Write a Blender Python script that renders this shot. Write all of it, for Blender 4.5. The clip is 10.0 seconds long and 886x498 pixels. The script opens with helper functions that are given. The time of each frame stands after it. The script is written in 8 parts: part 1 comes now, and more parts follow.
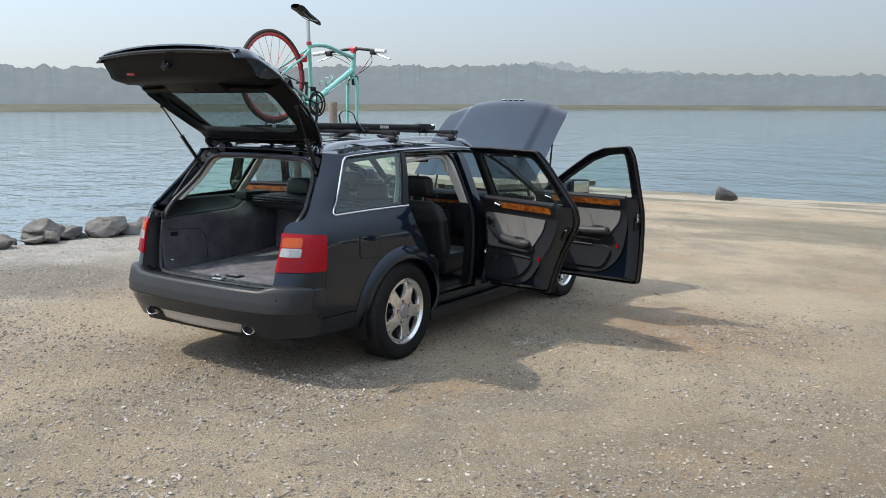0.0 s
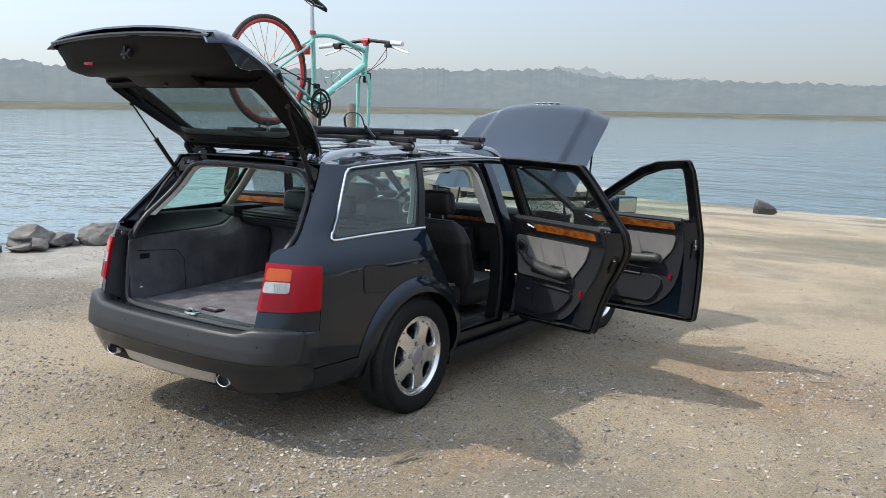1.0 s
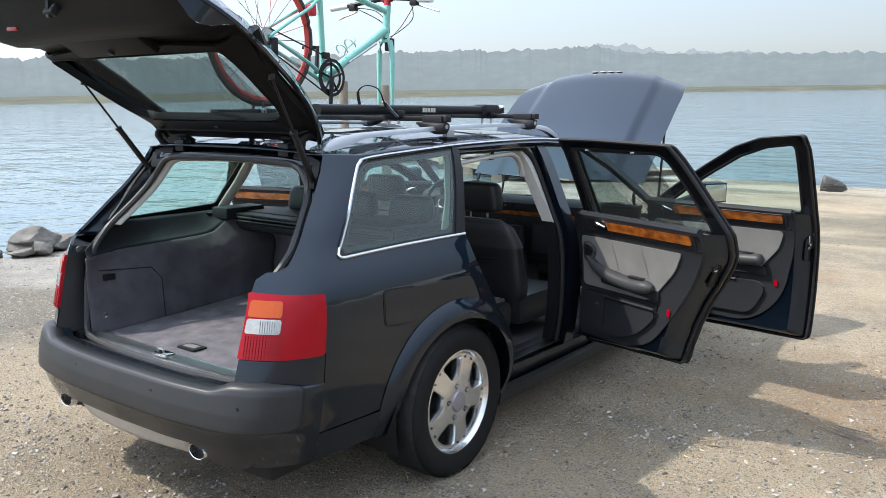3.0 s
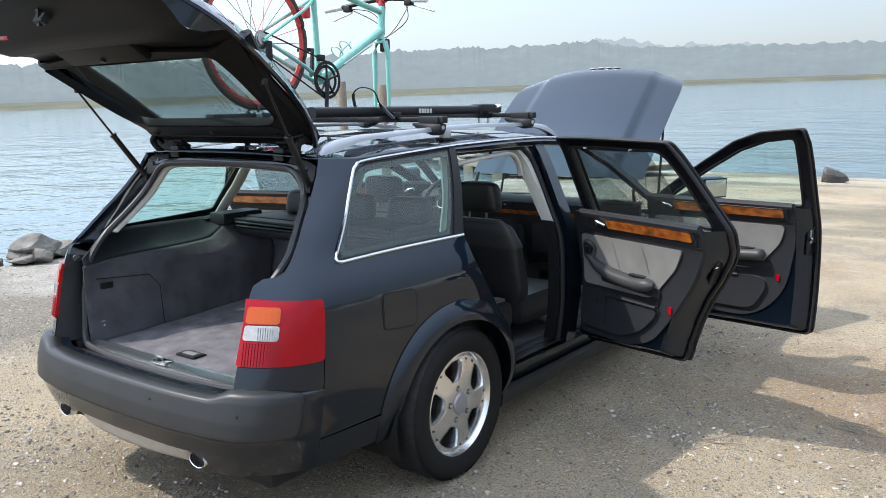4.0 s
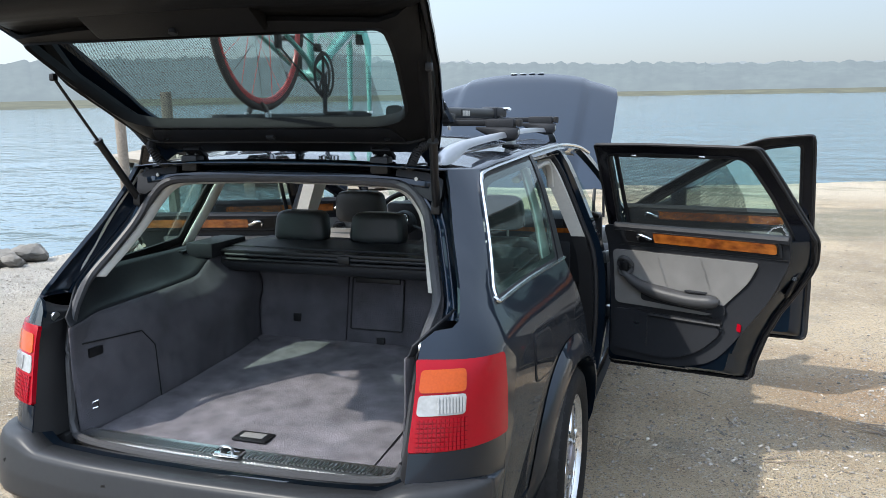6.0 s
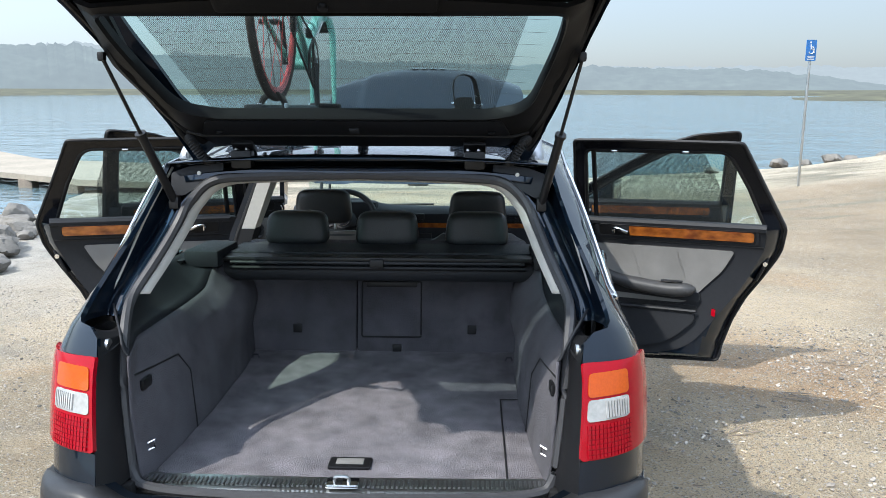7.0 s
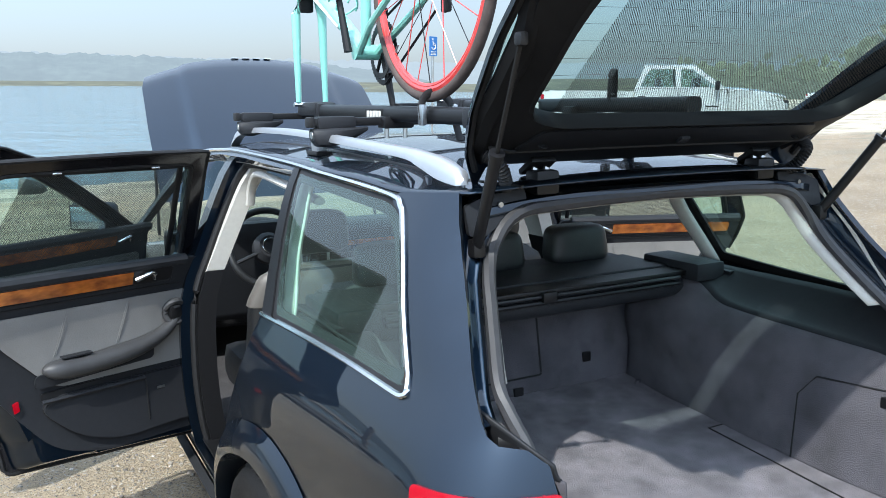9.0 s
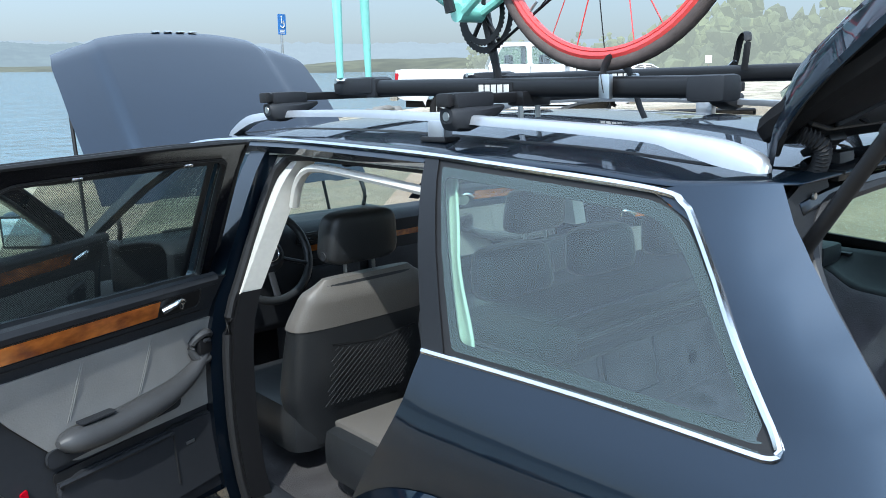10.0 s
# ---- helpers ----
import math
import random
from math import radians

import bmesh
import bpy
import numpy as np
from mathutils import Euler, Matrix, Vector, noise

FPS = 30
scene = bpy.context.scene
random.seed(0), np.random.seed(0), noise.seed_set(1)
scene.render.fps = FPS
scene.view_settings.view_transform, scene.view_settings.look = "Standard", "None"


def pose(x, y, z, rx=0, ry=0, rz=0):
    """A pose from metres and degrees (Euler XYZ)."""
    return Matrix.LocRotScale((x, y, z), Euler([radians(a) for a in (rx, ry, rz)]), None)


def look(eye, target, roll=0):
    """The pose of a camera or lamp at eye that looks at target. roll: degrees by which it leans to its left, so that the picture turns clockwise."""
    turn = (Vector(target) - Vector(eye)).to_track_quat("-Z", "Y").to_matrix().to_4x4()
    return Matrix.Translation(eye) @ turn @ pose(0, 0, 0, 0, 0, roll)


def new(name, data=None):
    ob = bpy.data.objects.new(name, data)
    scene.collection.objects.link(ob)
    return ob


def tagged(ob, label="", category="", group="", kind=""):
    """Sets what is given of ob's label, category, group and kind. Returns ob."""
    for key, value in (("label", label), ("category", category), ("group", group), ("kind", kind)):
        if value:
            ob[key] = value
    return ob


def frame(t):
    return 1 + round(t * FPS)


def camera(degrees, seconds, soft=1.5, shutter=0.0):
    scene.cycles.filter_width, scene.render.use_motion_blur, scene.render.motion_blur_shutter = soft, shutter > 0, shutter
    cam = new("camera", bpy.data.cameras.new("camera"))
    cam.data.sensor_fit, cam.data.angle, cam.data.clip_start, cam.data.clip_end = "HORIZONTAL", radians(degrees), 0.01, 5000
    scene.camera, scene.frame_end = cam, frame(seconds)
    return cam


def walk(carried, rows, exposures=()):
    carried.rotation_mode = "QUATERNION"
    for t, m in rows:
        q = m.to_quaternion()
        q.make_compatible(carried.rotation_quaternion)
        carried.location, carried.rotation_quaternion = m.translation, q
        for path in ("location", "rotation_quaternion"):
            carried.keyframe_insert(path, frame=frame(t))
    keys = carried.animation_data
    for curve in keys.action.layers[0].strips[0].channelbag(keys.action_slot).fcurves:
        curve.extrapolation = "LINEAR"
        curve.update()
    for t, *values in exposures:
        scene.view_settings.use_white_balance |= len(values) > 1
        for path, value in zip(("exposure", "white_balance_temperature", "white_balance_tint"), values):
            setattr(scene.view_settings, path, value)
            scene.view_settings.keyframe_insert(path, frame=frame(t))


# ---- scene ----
cam = camera(57.5, 10.0, soft=0.4)
# the paved strip falls gently towards the water: G turns the car's own frame into the level world
SLOPE = 0.0425
G = pose(0, 0, 0, -math.degrees(math.atan(SLOPE)), 0, 0)
PATH = [
    (0, (4.009, -4.510, 1.572), (2.960, -2.832, 1.285), 1.35),
    (0.5, (3.741, -4.069, 1.591), (2.672, -2.403, 1.308), 1.81),
    (1, (3.472, -3.686, 1.594), (2.379, -2.034, 1.314), 2.31),
    (1.5, (3.242, -3.265, 1.563), (2.125, -1.631, 1.275), 2.49),
    (2, (2.998, -3.010, 1.549), (1.863, -1.391, 1.250), 2.15),
    (2.5, (2.839, -2.846, 1.558), (1.685, -1.243, 1.244), 1.33),
    (4, (2.834, -2.745, 1.580), (1.659, -1.160, 1.251), -0.53),
    (4.5, (2.590, -2.828, 1.538), (1.468, -1.205, 1.212), -0.20),
    (5, (2.174, -2.896, 1.492), (1.148, -1.209, 1.169), 0.22),
    (5.5, (1.752, -2.807, 1.541), (0.908, -1.022, 1.224), 0.22),
    (5.7, (1.580, -2.826, 1.548), (0.824, -1.001, 1.239), -0.08),
    (6.8, (0.534, -2.853, 1.545), (0.363, -0.885, 1.237), 0.19),
    (7, (0.329, -2.876, 1.536), (0.266, -0.901, 1.226), 0.19),
    (7.5, (-0.168, -2.778, 1.530), (0.039, -0.813, 1.218), 0.10),
    (8, (-0.661, -2.549, 1.536), (-0.163, -0.636, 1.234), 0.38),
    (8.5, (-1.088, -2.285, 1.541), (-0.335, -0.457, 1.236), 0.14),
    (9, (-1.389, -1.946, 1.581), (-0.453, -0.211, 1.246), -0.75),
    (9.5, (-1.648, -1.566, 1.600), (-0.532, 0.055, 1.240), -1.45),
    (10, (-1.812, -1.113, 1.582), (-0.536, 0.377, 1.192), -1.94),
]
walk(cam, [(t, G @ look(eye, target, roll)) for t, eye, target, roll in PATH],
     [(0.0, 0.30, 6650, 10), (1.0, 0.42, 6650, 10), (2.5, 0.70, 6600, 10), (5.0, 0.82, 6450, 10), (7.0, 0.90, 6350, 8), (8.5, 1.02, 6150, 7), (9.5, 1.04, 6000, 6), (10.0, 0.90, 5850, 4)])

# ---- light ----
world = bpy.data.worlds.new("hazy_sky")
scene.world = world
world.use_nodes = True
wt = world.node_tree
SUN_TO = G.to_3x3() @ Vector((-0.66, -0.56, 1.0)).normalized()
sky = wt.nodes.new("ShaderNodeTexSky")
sky.sky_type = "NISHITA"
sky.sun_disc = False
sky.sun_elevation = math.asin(SUN_TO.z)
sky.sun_rotation = math.atan2(SUN_TO.x, SUN_TO.y)
sky.air_density, sky.dust_density, sky.ozone_density = 1.0, 1.0, 2.0
sky_mix = wt.nodes.new("ShaderNodeMix")
sky_mix.data_type = "RGBA"
sky_mix.inputs["Factor"].default_value = 0.62
sky_mix.inputs["B"].default_value = (4.5, 5.1, 5.9, 1)
wt.links.new(sky.outputs[0], sky_mix.inputs["A"])
# the haze glows brighter higher up, towards the veiled sun
way, split, rise, lift = wt.nodes.new("ShaderNodeTexCoord"), wt.nodes.new("ShaderNodeSeparateXYZ"), wt.nodes.new("ShaderNodeMapRange"), wt.nodes.new("ShaderNodeVectorMath")
near_sun, glow, both = wt.nodes.new("ShaderNodeVectorMath"), wt.nodes.new("ShaderNodeMapRange"), wt.nodes.new("ShaderNodeMath")
near_sun.operation, both.operation = "DOT_PRODUCT", "MULTIPLY"
near_sun.inputs[1].default_value = SUN_TO
wt.links.new(way.outputs["Generated"], near_sun.inputs[0])
wt.links.new(near_sun.outputs["Value"], glow.inputs["Value"])
glow.inputs["From Min"].default_value, glow.inputs["From Max"].default_value = -0.60, 0.35
glow.inputs["To Min"].default_value, glow.inputs["To Max"].default_value = 0.64, 1.30
wt.links.new(way.outputs["Generated"], split.inputs[0])
wt.links.new(split.outputs["Z"], rise.inputs["Value"])
rise.inputs["From Min"].default_value, rise.inputs["From Max"].default_value = 0.0, 0.8
rise.inputs["To Min"].default_value, rise.inputs["To Max"].default_value = 0.62, 1.55
lift.operation = "SCALE"
wt.links.new(sky_mix.outputs["Result"], lift.inputs[0])
wt.links.new(rise.outputs[0], both.inputs[0])
wt.links.new(glow.outputs[0], both.inputs[1])
wt.links.new(both.outputs[0], lift.inputs["Scale"])
wt.links.new(lift.outputs[0], wt.nodes["Background"].inputs["Color"])
wt.nodes["Background"].inputs["Strength"].default_value = 0.15
sun_data = bpy.data.lights.new("sun", "SUN")
sun_data.energy, sun_data.angle, sun_data.color = 3.15, radians(0.8), (1.0, 0.955, 0.88)
sun = new("sun", sun_data)
sun.matrix_world = look((0, 0, 0), -SUN_TO)


# ---- materials ----
def material(name, color, rough=0.6, metal=0.0, vary=0.12, scale=14.0, bump=0.0, bump_scale=120.0, coat=0.0, spec=0.5, second=None, patch=1.5, stretch=(1, 1, 1), sheen=0.0):
    """A surface with grain and larger patches of tone, both in real size, and fine relief."""
    m = bpy.data.materials.new(name)
    m.use_nodes = True
    n, l = m.node_tree.nodes, m.node_tree.links
    b = n["Principled BSDF"]
    b.inputs["Roughness"].default_value, b.inputs["Metallic"].default_value = rough, metal
    b.inputs["Specular IOR Level"].default_value = spec
    b.inputs["Coat Weight"].default_value, b.inputs["Coat Roughness"].default_value = coat, 0.04
    b.inputs["Sheen Weight"].default_value = sheen
    tc, mp = n.new("ShaderNodeTexCoord"), n.new("ShaderNodeMapping")
    mp.inputs["Scale"].default_value = stretch
    l.new(tc.outputs["Object"], mp.inputs["Vector"])
    fine, big = n.new("ShaderNodeTexNoise"), n.new("ShaderNodeTexNoise")
    fine.inputs["Scale"].default_value, fine.inputs["Detail"].default_value = scale, 5
    big.inputs["Scale"].default_value, big.inputs["Detail"].default_value = patch, 4
    for q in (fine, big):
        l.new(mp.outputs[0], q.inputs["Vector"])
    mix = n.new("ShaderNodeMix")
    mix.data_type = "RGBA"
    other = second or tuple(c * 0.72 for c in color)
    mix.inputs["A"].default_value, mix.inputs["B"].default_value = (*color, 1), (*other, 1)
    ramp = n.new("ShaderNodeMapRange")
    ramp.inputs["From Min"].default_value, ramp.inputs["From Max"].default_value = 0.35, 0.68
    l.new(big.outputs["Fac"], ramp.inputs["Value"])
    l.new(ramp.outputs[0], mix.inputs["Factor"])
    hsv = n.new("ShaderNodeHueSaturation")
    val = n.new("ShaderNodeMapRange")
    val.inputs["From Min"].default_value, val.inputs["From Max"].default_value = 0.25, 0.75
    val.inputs["To Min"].default_value, val.inputs["To Max"].default_value = 1 - vary, 1 + vary
    l.new(fine.outputs["Fac"], val.inputs["Value"])
    l.new(val.outputs[0], hsv.inputs["Value"])
    l.new(mix.outputs["Result"], hsv.inputs["Color"])
    l.new(hsv.outputs[0], b.inputs["Base Color"])
    rr = n.new("ShaderNodeMapRange")
    rr.inputs["To Min"].default_value, rr.inputs["To Max"].default_value = max(0.0, rough - 0.06), min(1.0, rough + 0.06)
    l.new(big.outputs["Fac"], rr.inputs["Value"])
    l.new(rr.outputs[0], b.inputs["Roughness"])
    if bump:
        bn, bp = n.new("ShaderNodeTexNoise"), n.new("ShaderNodeBump")
        bn.inputs["Scale"].default_value, bn.inputs["Detail"].default_value = bump_scale, 4
        bp.inputs["Strength"].default_value, bp.inputs["Distance"].default_value = bump, 0.01
        l.new(mp.outputs[0], bn.inputs["Vector"])
        l.new(bn.outputs["Fac"], bp.inputs["Height"])
        l.new(bp.outputs[0], b.inputs["Normal"])
    return m


def glass_material(name, tint, gloss=1.0, dust=0.02):
    """A thin pane: clear through, with a mirror gloss that rises at low angles and a film of dust."""
    m = bpy.data.materials.new(name)
    m.use_nodes = True
    n, l = m.node_tree.nodes, m.node_tree.links
    n.remove(n["Principled BSDF"])
    tr, gl, mx, fr = n.new("ShaderNodeBsdfTransparent"), n.new("ShaderNodeBsdfGlossy"), n.new("ShaderNodeMixShader"), n.new("ShaderNodeLayerWeight")
    tr.inputs["Color"].default_value = (*tint, 1)
    gl.inputs["Roughness"].default_value = 0.015
    gl.inputs["Color"].default_value = (gloss, gloss, gloss, 1)
    fr.inputs["Blend"].default_value = 0.5
    pw, ma = n.new("ShaderNodeMath"), n.new("ShaderNodeMath")
    pw.operation, ma.operation = "POWER", "MULTIPLY_ADD"
    pw.inputs[1].default_value = 5.0
    ma.inputs[1].default_value, ma.inputs[2].default_value = 0.90, 0.075
    l.new(fr.outputs["Facing"], pw.inputs[0])
    l.new(pw.outputs[0], ma.inputs[0])
    l.new(ma.outputs[0], mx.inputs["Fac"])
    df, mf, spots, amount, tc = n.new("ShaderNodeBsdfDiffuse"), n.new("ShaderNodeMixShader"), n.new("ShaderNodeTexNoise"), n.new("ShaderNodeMapRange"), n.new("ShaderNodeTexCoord")
    df.inputs["Color"].default_value = (0.52, 0.62, 0.56, 1)
    spots.inputs["Scale"].default_value, spots.inputs["Detail"].default_value = 9.0, 6
    amount.inputs["To Min"].default_value, amount.inputs["To Max"].default_value = dust * 0.5, dust * 1.5
    l.new(tc.outputs["Object"], spots.inputs["Vector"])
    l.new(spots.outputs["Fac"], amount.inputs["Value"])
    l.new(amount.outputs[0], mf.inputs["Fac"])
    l.new(tr.outputs[0], mf.inputs[1])
    l.new(df.outputs[0], mf.inputs[2])
    l.new(mf.outputs[0], mx.inputs[1])
    l.new(gl.outputs[0], mx.inputs[2])
    l.new(mx.outputs[0], n["Material Output"].inputs["Surface"])
    return m


def mesh_shade_material(name, color, cell, axis_a, axis_b, level):
    """Woven sun shade: dark threads along two axes, with holes between them."""
    m = bpy.data.materials.new(name)
    m.use_nodes = True
    n, l = m.node_tree.nodes, m.node_tree.links
    b = n["Principled BSDF"]
    b.inputs["Base Color"].default_value, b.inputs["Roughness"].default_value = (*color, 1), 0.8
    tr, mx, tc = n.new("ShaderNodeBsdfTransparent"), n.new("ShaderNodeMixShader"), n.new("ShaderNodeTexCoord")
    mul, gt = n.new("ShaderNodeMath"), n.new("ShaderNodeMath")
    mul.operation, gt.operation = "MULTIPLY", "GREATER_THAN"
    gt.inputs[1].default_value = level
    for k, ax in enumerate((axis_a, axis_b)):
        dot, sc, si = n.new("ShaderNodeVectorMath"), n.new("ShaderNodeMath"), n.new("ShaderNodeMath")
        dot.operation, sc.operation, si.operation = "DOT_PRODUCT", "MULTIPLY", "SINE"
        dot.inputs[1].default_value = ax
        sc.inputs[1].default_value = 2 * math.pi / cell
        l.new(tc.outputs["Object"], dot.inputs[0])
        l.new(dot.outputs["Value"], sc.inputs[0])
        l.new(sc.outputs[0], si.inputs[0])
        l.new(si.outputs[0], mul.inputs[k])
    l.new(mul.outputs[0], gt.inputs[0])
    l.new(gt.outputs[0], mx.inputs["Fac"])
    l.new(b.outputs[0], mx.inputs[1])
    l.new(tr.outputs[0], mx.inputs[2])
    l.new(mx.outputs[0], n["Material Output"].inputs["Surface"])
    return m


PAINT = material("navy_metallic_paint", (0.0082, 0.0165, 0.0300), 0.50, 1.0, 0.10, 900, coat=1.0, second=(0.0074, 0.0151, 0.0275), patch=2.0)
PAINT.node_tree.nodes["Principled BSDF"].inputs["Coat IOR"].default_value = 1.48
PAINT.node_tree.nodes["Principled BSDF"].inputs["Coat Roughness"].default_value = 0.012
CLADDING = material("dark_grey_bumper_plastic", (0.0200, 0.0208, 0.0228), 0.40, 0.0, 0.10, 60, 0.04, 500, second=(0.0235, 0.0243, 0.0262), spec=0.32)
RUBBER = material("black_rubber", (0.010, 0.010, 0.011), 0.6, 0.0, 0.15, 40, 0.05, 300, spec=0.35)
TREAD = material("grey_tread_rubber", (0.030, 0.029, 0.028), 0.85, 0.0, 0.3, 30, 0.2, 200, second=(0.020, 0.0195, 0.019), spec=0.2)
TYRE = material("tyre_rubber", (0.0065, 0.0065, 0.0070), 0.72, 0.0, 0.2, 30, 0.15, 200, second=(0.010, 0.0096, 0.0092), spec=0.2)
HUBCAP = material("mauve_grey_cap", (0.34, 0.32, 0.35), 0.35, 0.5, 0.05, 40)
ARMREST = material("grey_armrest_leather", (0.046, 0.0465, 0.0485), 0.45, 0.0, 0.08, 30, 0.10, 260, spec=0.3)
# sheen on the black tailgate seal is painted in as a lighter grey
SEAL = material("sheen_grey_seal", (0.036, 0.036, 0.039), 0.5, 0.0, 0.12, 40, 0.05, 300)
# reflection of the sunlit ground is put into this plate's beige base colour
SKID = material("brushed_skid_plate", (0.52, 0.49, 0.45), 0.42, 0.45, 0.10, 40, second=(0.42, 0.40, 0.37))
BLACK = material("black_satin_plastic", (0.007, 0.007, 0.008), 0.45, 0.0, 0.08, 60, 0.03, 600, spec=0.35)
GLOSSBLACK = material("gloss_black", (0.006, 0.006, 0.008), 0.16, 0.0, 0.05, 60, coat=0.15, spec=0.3)
LINING = material("matt_black_lining", (0.0090, 0.0088, 0.0092), 0.5, 0.0, 0.08, 60, 0.05, 500, second=(0.0075, 0.0074, 0.0078), spec=0.10)
TRIM = material("charcoal_trim_plastic", (0.0200, 0.0215, 0.0250), 0.52, 0.0, 0.08, 50, 0.12, 700, spec=0.22)
LEATHER = material("black_leather", (0.0190, 0.0205, 0.0225), 0.40, 0.0, 0.10, 30, 0.12, 260, spec=0.42)
GREYLEATHER = material("grey_leather", (0.185, 0.181, 0.174), 0.48, 0.0, 0.09, 12, 0.14, 200, second=(0.152, 0.149, 0.143), patch=4.0)
TANLEATHER = material("taupe_leather", (0.118, 0.108, 0.097), 0.5, 0.0, 0.10, 12, 0.15, 220, second=(0.095, 0.087, 0.078))
HEADLINER = material("light_grey_headliner", (0.58, 0.565, 0.52), 0.9, 0.0, 0.05, 60, 0.1, 900)
CARPET = material("charcoal_carpet", (0.180, 0.166, 0.182), 0.95, 0.0, 0.40, 11, 0.8, 420, second=(0.104, 0.097, 0.110), patch=9.0, sheen=0.05)
WALLCARPET = material("dark_carpet_lining", (0.098, 0.093, 0.106), 0.95, 0.0, 0.40, 12, 0.7, 420, second=(0.064, 0.061, 0.071), patch=6.0, sheen=0.03)
FLOORCARPET = material("black_cabin_carpet", (0.040, 0.037, 0.038), 0.95, 0.0, 0.3, 12, 0.5, 500, second=(0.028, 0.026, 0.027), patch=5.0)
CHROME = material("bright_trim", (0.78, 0.79, 0.80), 0.16, 1.0, 0.03, 40)
ALU = material("satin_aluminium", (0.66, 0.68, 0.70), 0.30, 1.0, 0.05, 60)
ALLOY = material("alloy_wheel_paint", (0.74, 0.74, 0.74), 0.20, 0.92, 0.06, 30, second=(0.66, 0.66, 0.66))
RAIL = material("satin_silver_rail", (0.50, 0.515, 0.54), 0.38, 0.75, 0.03, 40)
STEEL = material("dull_steel", (0.52, 0.53, 0.53), 0.32, 1.0, 0.1, 30)
REDLENS = material("red_lens", (0.32, 0.0015, 0.010), 0.14, 0.0, 0.05, 60, coat=0.2, second=(0.27, 0.0012, 0.008), spec=0.2)
AMBERLENS = material("amber_lens", (0.52, 0.080, 0.006), 0.14, 0.0, 0.10, 160, coat=0.4, spec=0.3)
CLEARLENS = material("clear_lens", (0.46, 0.46, 0.45), 0.16, 0.2, 0.18, 60, coat=0.8)
GLASS = glass_material("green_tinted_glass", (0.74, 0.87, 0.84))
SIDEGLASS = glass_material("dusty_green_glass", (0.66, 0.88, 0.78), dust=0.022)
GATEGLASS = glass_material("rear_glass", (0.62, 0.77, 0.76))
SHADE = mesh_shade_material("woven_sun_shade", (0.012, 0.014, 0.014), 0.0052, (0, 1, 0), (0, 0, 1), 0.06)
GATESHADE = mesh_shade_material("woven_gate_shade", (0.012, 0.014, 0.014), 0.0052, (1, 0, 0), (0, -0.847, 0.532), -0.06)
WHITE = material("white_car_paint", (0.62, 0.62, 0.61), 0.22, 0.0, 0.03, 40, coat=0.9)


def wood_material():
    m = material("burl_wood_veneer", (0.42, 0.13, 0.020), 0.2, 0.0, 0.35, 38, coat=1.0, second=(0.16, 0.040, 0.010), patch=22, stretch=(1, 0.55, 1))
    return m


WOOD = wood_material()


